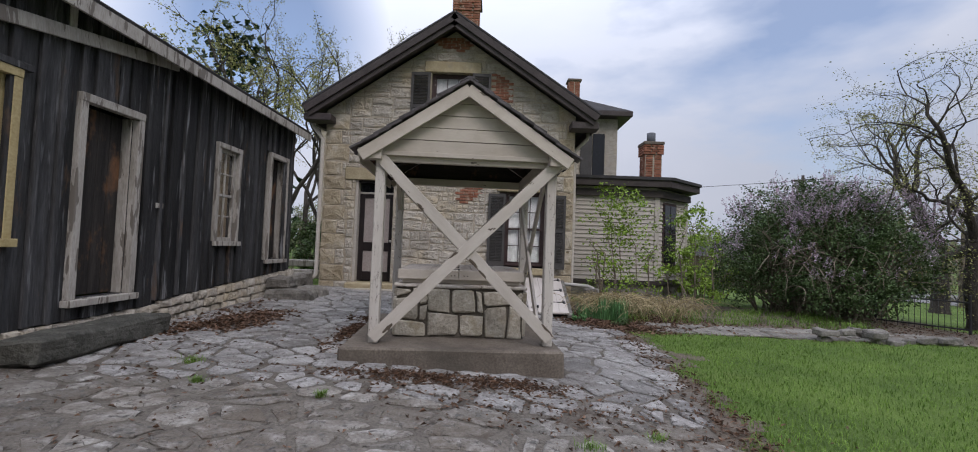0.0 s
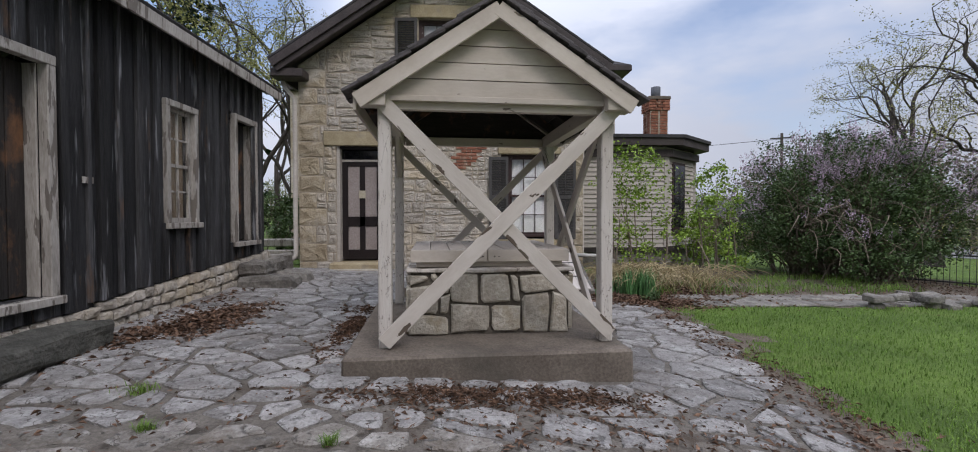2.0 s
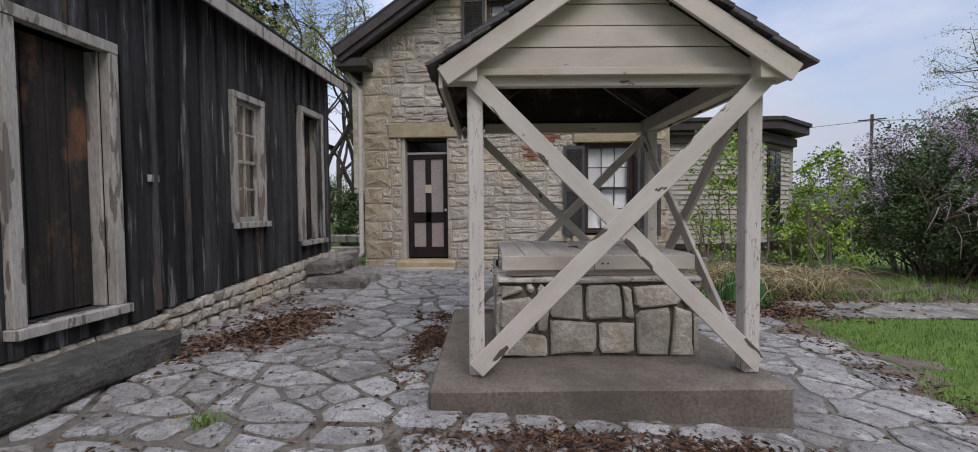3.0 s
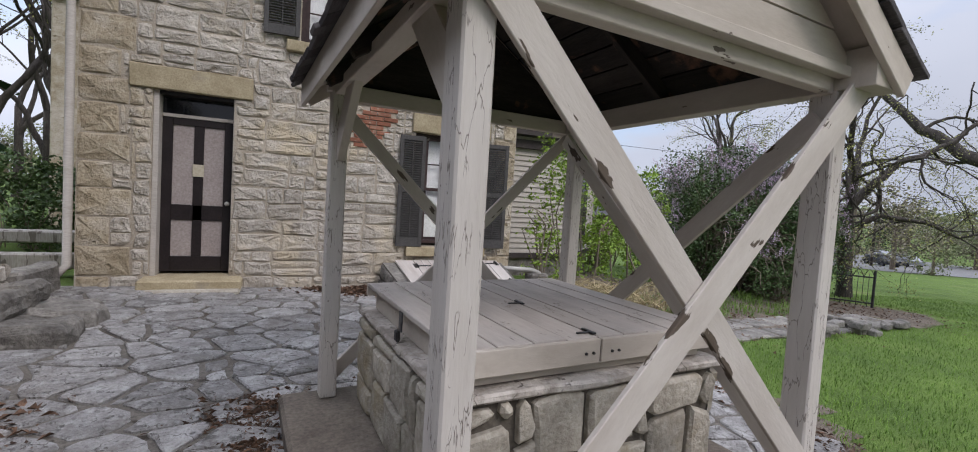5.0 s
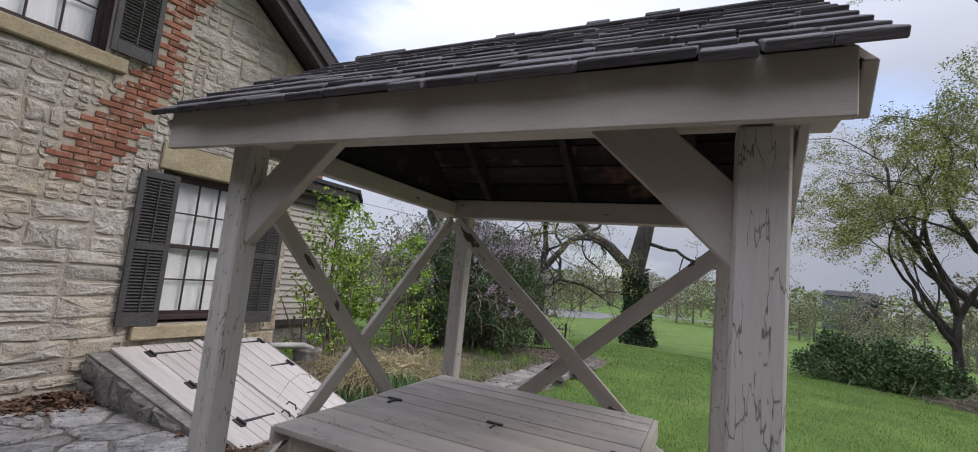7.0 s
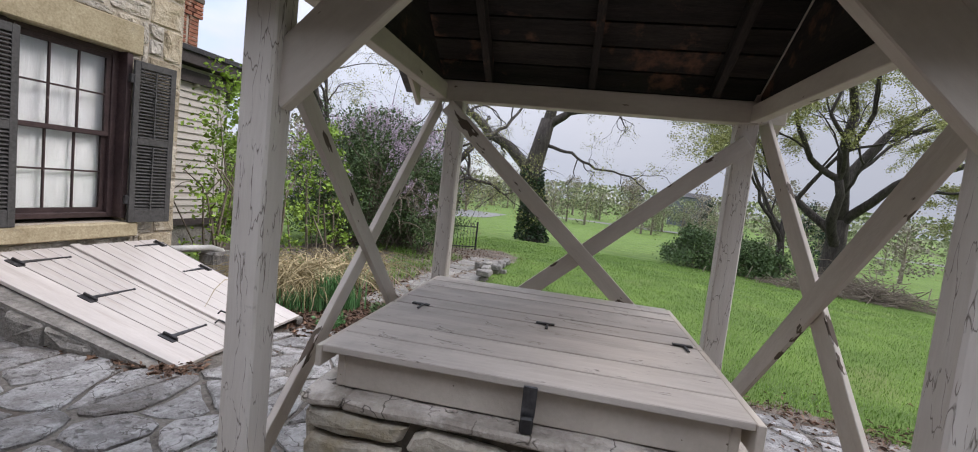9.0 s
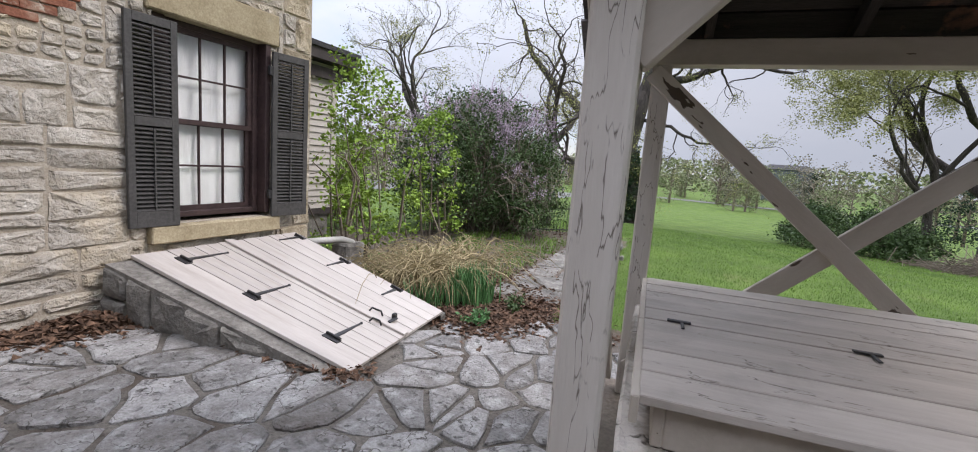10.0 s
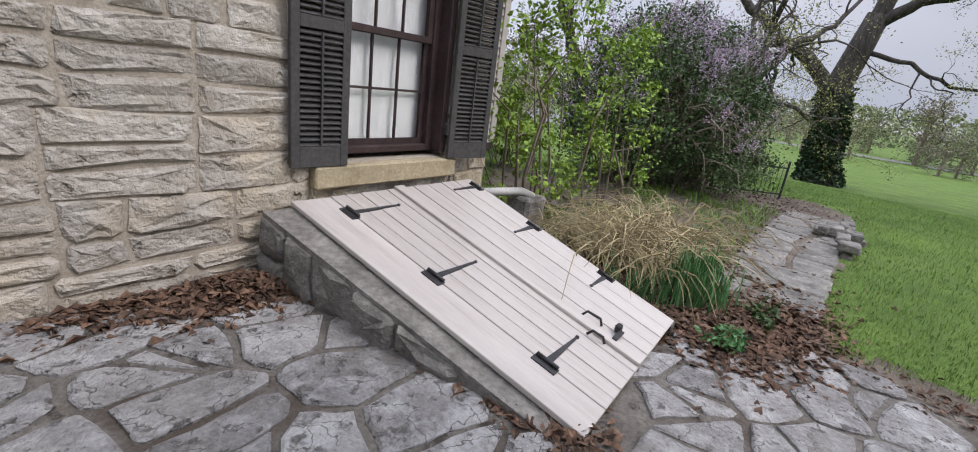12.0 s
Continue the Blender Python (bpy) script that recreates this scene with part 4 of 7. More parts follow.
# bay window in the canted face
d = Vector((1.25, 1.15, 0)).normalized()
o = Vector((d.y, -d.x, 0))
base = Vector((4.5, 12.9, 0))
for s0, s1, z0, z1, mat_, lift, nm in ((0.30, 1.05, 0.86, 2.62, SASH, 0.03, "window_frame"), (0.36, 0.66, 0.95, 2.55, DARKGLASS, 0.045, "pane"), (0.69, 0.99, 0.95, 2.55, DARKGLASS, 0.045, "pane"),
                                       (0.27, 1.08, 0.78, 0.86, TRIM, 0.06, "sill")):
    m, ln = beam_matrix(base + d * s0 + o * lift + Vector((0, 0, (z0 + z1) / 2)), base + d * s1 + o * lift + Vector((0, 0, (z0 + z1) / 2)), (0, 0, 1))
    bm = bmesh.new()
    add_box(bm, (ln, 0.05, z1 - z0), bevel=0.004)
    part(nm, bm, mat_, wing, m=m)
for zz in (1.3, 1.75, 2.2):
    board("bar", base + d * 0.36 + o * 0.072 + Vector((0, 0, zz)), base + d * 0.99 + o * 0.072 + Vector((0, 0, zz)), 0.012, 0.025, SASH, wing)
wc = chimney("chimney", 4.78, 14.3, 0.52, 3.1, 4.45, wing)
tube("flue_pot", [(4.78, 14.3, 4.5), (4.78, 14.3, 4.85)], 0.13, FARGREY, wc, 10)
tube("vent_pipe", [(3.95, 12.84, 2.86), (3.95, 12.84, 2.68)], 0.045, CLAP, wing)

# ---------------------------------------------------------------- barn
XB = -4.06
barn = thing("barn", pose(XB - 2.5, 5, 0.3), "weathered black board-and-batten barn with flaking white trim", "barn")
BY0, BY1 = 0.3, 9.63
BD1 = (4.62, 5.46, 0.56, 2.61)
BWIN = (6.92, 7.57, 1.16, 2.63)
BD2 = (8.53, 9.28, 0.84, 2.80)
NWIN = (2.9, 4.05, 1.15, 2.60)
BH = (BD1, BWIN, BD2, NWIN)


def foot(y):
    return 0.36 + 0.055 * max(y - 4.6, 0) * (1 if y > 5.7 else 0.4)


rng = random.Random(7)
y = BY0
while y < BY1 - 0.02:
    wide = min(rng.uniform(0.17, 0.29), BY1 - y)
    if BY1 - y - wide < 0.08:
        wide = BY1 - y
    spans = [(foot(y), 3.42)]
    for h in BH:
        if y + wide * 0.5 > h[0] and y + wide * 0.5 < h[1]:
            spans = [(foot(y), h[2]), (h[3], 3.42)]
    lift = rng.uniform(0, 0.018)
    for za, zb in spans:
        if zb - za > 0.03:
            box("board", (XB - 0.055 + lift, y + 0.006, za - rng.uniform(0, 0.02)), (XB - 0.025 + lift, y + wide - 0.006, zb), BARNWOOD, barn, 0.004)
            if rng.random() < 0.9:
                bw = rng.uniform(0.05, 0.085)
                box("batten", (XB - 0.018, y - bw / 2, za), (XB + rng.uniform(0.016, 0.032), y + bw / 2, zb), BARNWOOD, barn, 0.004)
    y += wide
ys_ = sorted({BY0, BY1, *[h[i] for h in BH for i in (0, 1)]})
zs_ = sorted({0.3, 3.45, *[h[i] for h in BH for i in (2, 3)]})
polys = [[(a, c), (b, c), (b, e), (a, e)] for a, b in zip(ys_, ys_[1:]) for c, e in zip(zs_, zs_[1:])
         if not any(h[0] < (a + b) / 2 < h[1] and h[2] < (c + e) / 2 < h[3] for h in BH)]
v, f = extrude_polys(polys, lambda yy, z, dd: (XB - 0.06 - dd, yy, z), 0.14)
link_mesh("wall", raw("barn_wall", v, f), BARNWOOD, barn)
box("end_wall", (XB - 5.0, BY1 - 0.12, 0.2), (XB - 0.2, BY1, 3.45), BARNWOOD, barn)
box("end_wall", (XB - 5.0, BY0, 0.2), (XB - 0.2, BY0 + 0.12, 3.45), BARNWOOD, barn)
box("back_wall", (XB - 5.1, BY0, 0.2), (XB - 5.0, BY1, 3.45), BARNWOOD, barn)
gv = [(XB - 5.1, BY1 - 0.06, 3.45), (XB - 0.06, BY1 - 0.06, 3.45), (XB - 2.55, BY1 - 0.06, 4.75)]
link_mesh("gable", raw("barn_gable", gv + [(a, b - 0.06, c) for a, b, c in gv], [(0, 1, 2), (5, 4, 3), (0, 3, 4, 1), (1, 4, 5, 2), (2, 5, 3, 0)]), BARNWOOD, barn)
for sgn in (-1, 1):
    a = Vector((XB - 2.55, 0, 4.86))
    b = Vector((XB - 2.55 + sgn * 2.78, 0, 3.44))
    al = (b - a).normalized()
    rot = Matrix((al, Vector((0, 1, 0)), al.cross(Vector((0, 1, 0))))).transposed().to_4x4()
    bm = bmesh.new()
    add_box(bm, ((b - a).length, BY1 - BY0 + 0.35, 0.05), bevel=0.008)
    part("roof", bm, ASPHALTROOF, barn, "dark worn roofing", Matrix.Translation((a + b) / 2 + Vector((0, (BY0 + BY1) / 2, 0))) @ rot)
    if sgn > 0:
        board("eave_board", (b.x - 0.01, 6.05, b.z - 0.09), (b.x - 0.01, BY1 + 0.16, b.z - 0.09), 0.03, 0.14, BARNTRIM, barn, (0, 0, 1), 0.004, 0.004)
        board("eave_board", (b.x - 0.015, BY0, b.z - 0.09), (b.x - 0.015, 6.04, b.z - 0.085), 0.03, 0.15, BARNTRIM, barn, (0, 0, 1), 0.004, 0.004)
        box("soffit", (XB - 0.02, BY0, b.z - 0.05), (b.x - 0.03, BY1 + 0.14, b.z - 0.03), BARNWOOD, barn)
board("header_board", (XB + 0.05, 2.2, 2.70), (XB + 0.05, 5.92, 3.365), 0.03, 0.13, BARNTRIM, barn, (0, 0, 1), 0.004, 0.004, "sagging flaked white header board")
box("stud", (XB - 0.02, 4.44, 3.1), (XB + 0.03, 4.52, 3.4), BARNTRIM, barn)


def casing(h, mat_, wide, parent, sill=True):
    y0, y1, z0, z1 = h
    box("casing", (XB - 0.05, y0, z0), (XB + 0.035, y0 + wide, z1 - wide), mat_, parent)
    box("casing", (XB - 0.05, y1 - wide, z0), (XB + 0.035, y1, z1 - wide), mat_, parent)
    box("casing", (XB - 0.05, y0, z1 - wide), (XB + 0.04, y1, z1), mat_, parent)
    if sill:
        box("sill", (XB - 0.05, y0 - 0.02, z0 - 0.07), (XB + 0.075, y1 + 0.02, z0), mat_, parent)


for h, sill in ((BD1, True), (BD2, True)):
    dr = thing_part("door", barn, XB, (h[0] + h[1]) / 2, h[2])
    dr["label"] = "dark vertical plank door in a flaking white frame, closed"
    casing(h, BARNTRIM, 0.085, dr)
    for yy in (h[0] + 0.085, h[1] - 0.085 - 0.02):
        box("reveal", (XB - 0.19, yy, h[2]), (XB - 0.05, yy + 0.02, h[3] - 0.085), BARNTRIM, dr)
    n_ = 4
    w_ = (h[1] - h[0] - 0.21) / n_
    for k in range(n_):
        box("plank", (XB - 0.19 + 0.004 * (k % 2), h[0] + 0.105 + k * w_ + 0.003, h[2] + 0.015), (XB - 0.15 + 0.004 * (k % 2), h[0] + 0.105 + (k + 1) * w_ - 0.003, h[3] - 0.09), BARNDOOR, dr)


def barn_window(h, trim_mat, cols, rows):
    w = thing_part("window", barn, XB, (h[0] + h[1]) / 2, h[2])
    casing(h, trim_mat, 0.075, w)
    y0, y1, z0, z1 = h[0] + 0.075, h[1] - 0.075, h[2], h[3] - 0.075
    bm = bmesh.new()
    for lo, hi in (((y0, z0), (y0 + 0.05, z1)), ((y1 - 0.05, z0), (y1, z1)), ((y0 + 0.05, z0), (y1 - 0.05, z0 + 0.06)), ((y0 + 0.05, z1 - 0.05), (y1 - 0.05, z1)),
                   ((y0 + 0.05, (z0 + z1) / 2 - 0.02), (y1 - 0.05, (z0 + z1) / 2 + 0.02))):
        add_box(bm, (0.04, hi[0] - lo[0], hi[1] - lo[1]), (XB - 0.05, (lo[0] + hi[0]) / 2, (lo[1] + hi[1]) / 2), bevel=0.003)
    part("sash", bm, trim_mat, w)
    for c in range(1, cols):
        yy = y0 + 0.05 + (y1 - y0 - 0.1) * c / cols
        box("bar", (XB - 0.065, yy - 0.011, z0 + 0.06), (XB - 0.035, yy + 0.011, z1 - 0.05), trim_mat, w, 0.003)
    for r in range(1, rows):
        zz = z0 + 0.06 + (z1 - z0 - 0.11) * r / rows
        if r != rows // 2:
            box("bar", (XB - 0.063, y0 + 0.05, zz - 0.011), (XB - 0.037, y1 - 0.05, zz + 0.011), trim_mat, w, 0.003)
    for c in range(cols):
        for r in range(rows):
            ya = y0 + 0.05 + (y1 - y0 - 0.1) * c / cols
            za = z0 + 0.06 + (z1 - z0 - 0.11) * r / rows
            p = box("pane", (XB - 0.052, ya, za), (XB - 0.048, ya + (y1 - y0 - 0.1) / cols, za + (z1 - z0 - 0.11) / rows), GLASS, w, 0)
            p.visible_shadow = False
    vv = []
    for i in range(31):
        yy = y0 + (y1 - y0) * i / 30
        dd = 0.015 * math.sin(i * 1.4)
        vv += [(XB - 0.13 + dd, yy, z0), (XB - 0.13 + dd, yy, z1)]
    link_mesh("curtain", raw("barn_curtain", vv, [(2 * i, 2 * i + 2, 2 * i + 3, 2 * i + 1) for i in range(30)], True), CURTAIN, w, None, "tan curtain behind the panes")


barn_window(BWIN, BARNTRIM, 2, 4)
barn_window(NWIN, YELLOWTRIM, 3, 4)
box("window_cap", (XB - 0.02, 2.8, 2.60), (XB + 0.05, 4.13, 2.66), BARNWOOD, barn)
box("plate", (XB + 0.012, 5.73, 1.55), (XB + 0.02, 5.86, 1.61), BARNTRIM, barn, 0.002, "small whitish metal plate")
box("wide_batten", (XB - 0.02, 5.93, 0.42), (XB + 0.028, 6.03, 3.3), BARNWOOD, barn)


def loose_slab(name, lo, hi, mat_, label, seed, category="step", bev=0.03, amt=0.03, group=""):
    lo, hi = Vector(lo), Vector(hi)
    bm = bmesh.new()
    add_box(bm, tuple(hi - lo), bevel=bev)
    bmesh.ops.subdivide_edges(bm, edges=bm.edges[:], cuts=3, use_grid_fill=True)
    for vv in bm.verts:
        vv.co += noise.noise_vector(vv.co * 4 + Vector((seed, 0, 0))) * amt + noise.noise_vector(vv.co * 14 + Vector((seed, 5, 0))) * amt * 0.35
    ob = part(name, bm, mat_, None, "", Matrix.Translation((lo + hi) / 2))
    return tagged(ob, label, category, group)


loose_slab("stone_step", (XB + 0.02, 3.95, 0.10), (XB + 0.42, 5.55, 0.325), STEPSTONE, "long rough grey stone step before the barn door", 1)
for k, (xa, xb, ya, yb, za, zb) in enumerate(((0.03, 0.50, 8.52, 8.98, 0.30, 0.54), (0.03, 0.46, 9.0, 9.42, 0.30, 0.52), (0.05, 0.88, 8.40, 8.92, 0.02, 0.31), (0.05, 0.92, 8.95, 9.40, 0.02, 0.32), (0.05, 0.78, 9.43, 9.72, 0.02, 0.29))):
    loose_slab("stone_step", (XB + xa, ya, za), (XB + xb, yb, zb), MOSSSTONE, "rough stacked stone of the steps before the far barn door", 30 + k, bev=0.045, amt=0.055, group="barn steps")
loose_slab("stone_step", (XB - 0.1, 9.75, 0.15), (-3.95, 10.65, 0.52), MOSSSTONE, "rough stone slab between barn and house", 4, group="barn steps")
loose_slab("timber_edging", (XB - 3.0, 11.4, 0.3), (-4.1, 11.62, 0.5), BARNTRIM, "weathered grey timber edging of a raised bed", 5, "edging", 0.02, 0.01)
loose_slab("timber_edging", (XB - 3.0, 12.6, 0.5), (-4.15, 12.82, 0.68), BARNTRIM, "weathered grey timber edging of a raised bed", 6, "edging", 0.02, 0.01)

# ---------------------------------------------------------------- well house
WM = pose(-0.346, 6.13, 0, 0, 0, 4.4)


def W(u, v_, z):
    return WM @ Vector((u, v_, z))


ZP = 0.195
WD = WM.to_3x3()
U_AX, V_AX = WD @ Vector((1, 0, 0)), WD @ Vector((0, 1, 0))
slab = bmesh.new()
add_box(slab, (2.25, 2.28, 0.36), bevel=0.02)
bmesh.ops.subdivide_edges(slab, edges=slab.edges[:], cuts=5, use_grid_fill=True)
for vv in slab.verts:
    vv.co += noise.noise_vector(vv.co * 3.5) * 0.008
tagged(part("concrete_platform", slab, CONCRETE, None, "", WM @ Matrix.Translation((-0.065, -0.19, ZP - 0.18))),
       "stained old concrete platform under the well house", "platform")

shelter = thing("well_shelter", WM @ Matrix.Translation((0, 0, ZP)), "beige painted timber well shelter, paint peeling, shingled gable roof", "well shelter")
PU, PVF, PVB, PS = 0.89, -1.055, 0.845, 0.102
TOP = 2.13
for u, v_, top in ((-0.892, -1.042, 2.10), (0.925, -1.035, 2.10), (-0.912, 0.835, TOP), (0.90, 0.755, TOP)):
    board("post", W(u, v_, ZP), W(u, v_, top), PS, PS + (0.02 if v_ < 0 else 0.0), PAINT_WORN, shelter, V_AX, 0.008, 0.003)


def brace(a, b, wide=0.1, thick=0.03, up=V_AX):
    return board("brace", W(*a), W(*b), wide, thick, BRACEPAINT, shelter, up, 0.003, 0.002)


yf = PVF - PS / 2 - 0.018
brace((-PU - 0.05, yf, 2.165), (PU + 0.06, yf, 0.27), 0.118, 0.022)
brace((PU + 0.105, yf - 0.023, 2.15), (-PU - 0.01, yf - 0.023, 0.25), 0.122, 0.022)
yb = PVB + PS / 2 + 0.018
brace((-PU, yb, 2.06), (PU, yb - 0.06, 0.30), 0.085)
brace((PU, yb - 0.04, 2.06), (-PU, yb + 0.028, 0.27), 0.085)
xr = PU - 0.035
brace((xr, -1.04, 1.975), (xr, 0.76, 0.36), 0.1, 0.03, U_AX)
brace((xr - 0.031, 0.80, 2.04), (xr - 0.031, -1.04, 0.40), 0.1, 0.03, U_AX)
# knee braces in the open side
for va, za, vb, zb in ((-1.04, 1.79, -0.66, 2.16), (0.83, 1.755, 0.40, 2.17)):
    board("knee_brace", W(-PU - 0.01, va, za), W(-PU - 0.01, vb, zb), 0.155, 0.05, PAINT, shelter, U_AX, 0.004)
# plates and beams
for u in (-PU - 0.01, PU - 0.01):
    board("plate", W(u, -1.075, 2.145), W(u, 1.0, 2.145), 0.10, 0.13 if u > 0 else 0.07, PAINT, shelter, (0, 0, 1), 0.004)
for v_ in (PVF, PVB):
    board("tie_beam", W(-PU + 0.06, v_, 2.135), W(PU - 0.06, v_, 2.135), 0.06, 0.10, PAINT, shelter, (0, 0, 1), 0.004)
# roof planes
RIDGE, EAVE_U, EAVE_Z = 2.905, 1.115, 2.155
VF, VB = -1.24, 1.10


def front_edge(u):
    """How far forward the roof reaches, u across: its front edge runs a little askew."""
    return VF - 0.02 * u


roof = thing_part("roof", shelter, *W(0, 0, 2.5))
SLW = math.hypot(EAVE_U, RIDGE - EAVE_Z)
ROOF_FRAMES = []
for sgn in (-1, 1):
    a, b = W(0, 0, RIDGE), W(sgn * EAVE_U, 0, EAVE_Z)
    al = (b - a).normalized()
    nr = al.cross(V_AX) if sgn < 0 else V_AX.cross(al)
    if nr.z < 0:
        nr = -nr
    ROOF_FRAMES.append((a, al, nr))
    for k in range(8):
        c = a + al * (SLW * (k + 0.5) / 8)
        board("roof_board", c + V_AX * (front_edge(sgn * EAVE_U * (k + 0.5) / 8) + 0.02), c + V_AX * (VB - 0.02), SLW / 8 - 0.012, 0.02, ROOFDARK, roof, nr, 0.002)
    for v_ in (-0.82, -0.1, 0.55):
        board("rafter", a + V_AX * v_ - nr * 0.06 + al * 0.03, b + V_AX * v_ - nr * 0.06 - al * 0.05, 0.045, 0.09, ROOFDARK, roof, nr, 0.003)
    for va, vb in ((front_edge(0) + 0.012, front_edge(sgn * EAVE_U) + 0.012), (VB - 0.012, VB - 0.012)):
        board("rake_board", a + V_AX * va - nr * 0.05 + al * 0.02, b + V_AX * vb - nr * 0.05, 0.028, 0.12, PAINT, shelter, nr, 0.003)
    e = W(sgn * (EAVE_U - 0.012), 0, EAVE_Z - (0.03 if sgn < 0 else 0.0))
    board("fascia", e + V_AX * (front_edge(sgn * EAVE_U) + 0.03), e + V_AX * (VB - 0.03), 0.025, 0.15 if sgn < 0 else 0.05, PAINT, shelter, (0, 0, 1), 0.003)
    # soffit strip in front of and behind the gables
    for va, vb in ((VF + 0.03, PVF - 0.03), (PVB + 0.07, VB - 0.03)):
        p, q = a + V_AX * ((va + vb) / 2) - nr * 0.022 + al * 0.04, b + V_AX * ((va + vb) / 2) - nr * 0.022 - al * 0.03
        board("soffit", p, q, abs(vb - va), 0.016, PAINT, shelter, nr, 0.002)
# boxed returns closing the foot of each front rake
for sgn in (-1, 1):
    va, vb = front_edge(sgn * EAVE_U) + 0.027, PVF - 0.002
    outline = [(0.875, 2.092), (1.088, 2.092), (1.088, 2.125), (0.875, 2.262)]
    vv = [(sgn * u, va, z) for u, z in outline] + [(sgn * u, vb, z) for u, z in outline]
    bm = bmesh.new()
    bv = [bm.verts.new(p) for p in vv]
    for face in ((0, 1, 2, 3), (7, 6, 5, 4), (0, 4, 5, 1), (1, 5, 6, 2), (2, 6, 7, 3), (3, 7, 4, 0)):
        bm.faces.new([bv[i] for i in face])
    bmesh.ops.recalc_face_normals(bm, faces=bm.faces[:])
    bmesh.ops.bevel(bm, geom=bm.edges[:], offset=0.003, segments=1, affect="EDGES")
    part("eave_return", bm, PAINT, shelter, m=WM)
# gable siding, board by board
for v_, face in ((PVF - 0.05, -1), (PVB + 0.05, 1)):
    z = 2.19
    k = 0
    while z < RIDGE - 0.12:
        h = 0.135
        half0 = max((RIDGE - 0.04 - z) / (RIDGE - EAVE_Z) * EAVE_U - 0.05, 0.03)
        half1 = max((RIDGE - 0.04 - z - h) / (RIDGE - EAVE_Z) * EAVE_U - 0.05, 0.01)
        t = 0.012 + 0.002 * (k % 2)
        vv = [(-half0, -t, 0), (half0, -t, 0), (half1, -t, h - 0.008), (-half1, -t, h - 0.008), (-half0, t, 0), (half0, t, 0), (half1, t, h - 0.008), (-half1, t, h - 0.008)]
        ff = [(0, 1, 2, 3), (7, 6, 5, 4), (0, 4, 5, 1), (1, 5, 6, 2), (2, 6, 7, 3), (3, 7, 4, 0)]
        link_mesh("gable_board", raw("gable_board", vv, ff), PAINT, shelter, WM @ Matrix.Translation((0, v_, z)))
        z += h
        k += 1
    # thin dark triangle added behind the gable siding, which is pale paint throughout
    gl = v_ - face * 0.02
    hw = EAVE_U - 0.12
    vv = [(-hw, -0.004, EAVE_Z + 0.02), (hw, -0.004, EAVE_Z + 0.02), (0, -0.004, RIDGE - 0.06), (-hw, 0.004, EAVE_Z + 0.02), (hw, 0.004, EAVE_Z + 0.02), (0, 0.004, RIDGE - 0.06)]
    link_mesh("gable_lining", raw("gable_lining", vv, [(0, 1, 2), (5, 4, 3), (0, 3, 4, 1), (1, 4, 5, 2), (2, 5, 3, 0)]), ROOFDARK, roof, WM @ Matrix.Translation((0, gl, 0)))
    board("gable_sill", W(-0.98, v_ + face * 0.008, 2.165), W(0.98, v_ + face * 0.008, 2.165), 0.05, 0.045, PAINT, shelter, (0, 0, 1), 0.003)

# stone well curb, coping and lid
curb = thing("well_curb", WM @ Matrix.Translation((0, 0, ZP)), "square fieldstone well curb with dark raked joints", "well")
HB = 0.735
bm = bmesh.new()
add_box(bm, (2 * HB - 0.05, 2 * HB - 0.05, 0.55), (0, 0, ZP + 0.275))
part("core", bm, WELLJOINT, curb, m=WM)
bm = bmesh.new()
for lo, hi in (((-0.752, -0.752), (0.752, -0.60)), ((-0.752, 0.60), (0.752, 0.752)), ((-0.752, -0.60), (-0.60, 0.60)), ((0.60, -0.60), (0.752, 0.60))):
    add_box(bm, (hi[0] - lo[0], hi[1] - lo[1], 0.038), ((lo[0] + hi[0]) / 2, (lo[1] + hi[1]) / 2, 0.766), bevel=0.010)
bmesh.ops.subdivide_edges(bm, edges=[e for e in bm.edges if e.calc_length() > 0.1], cuts=9, use_grid_fill=True)
for vv in bm.verts:
    vv.co += noise.noise_vector(vv.co * 11) * 0.010 + noise.noise_vector(vv.co * 31) * 0.004
part("coping", bm, COPING, curb, "cracked grey cement coping", WM)
well_lid = thing_part("lid", curb, *W(0, 0, 0.79))
well_lid["label"] = "worn beige painted plank lid, closed and padlocked"
bm = bmesh.new()
for lo, hi in (((-0.665, -0.665), (0.665, -0.635)), ((-0.665, 0.635), (0.665, 0.665)), ((-0.665, -0.635), (-0.635, 0.635)), ((0.635, -0.635), (0.665, 0.635))):
    add_box(bm, (hi[0] - lo[0], hi[1] - lo[1], 0.13), ((lo[0] + hi[0]) / 2, (lo[1] + hi[1]) / 2, 0.855), bevel=0.004)
part("lid_frame", bm, PAINT, well_lid, m=WM)
edges_u = [-0.71, -0.54, -0.37, -0.20, -0.03, 0.12, 0.27, 0.42, 0.565, 0.71]
for k in range(9):
    ua, ub = edges_u[k], edges_u[k + 1]
    board("lid_plank", W((ua + ub) / 2, -0.685, 0.932 + 0.002 * (k % 3)), W((ua + ub) / 2, 0.705, 0.932 + 0.002 * (k % 3)), ub - ua - 0.006, 0.026, LIDWOOD, well_lid, (0, 0, 1), 0.003)
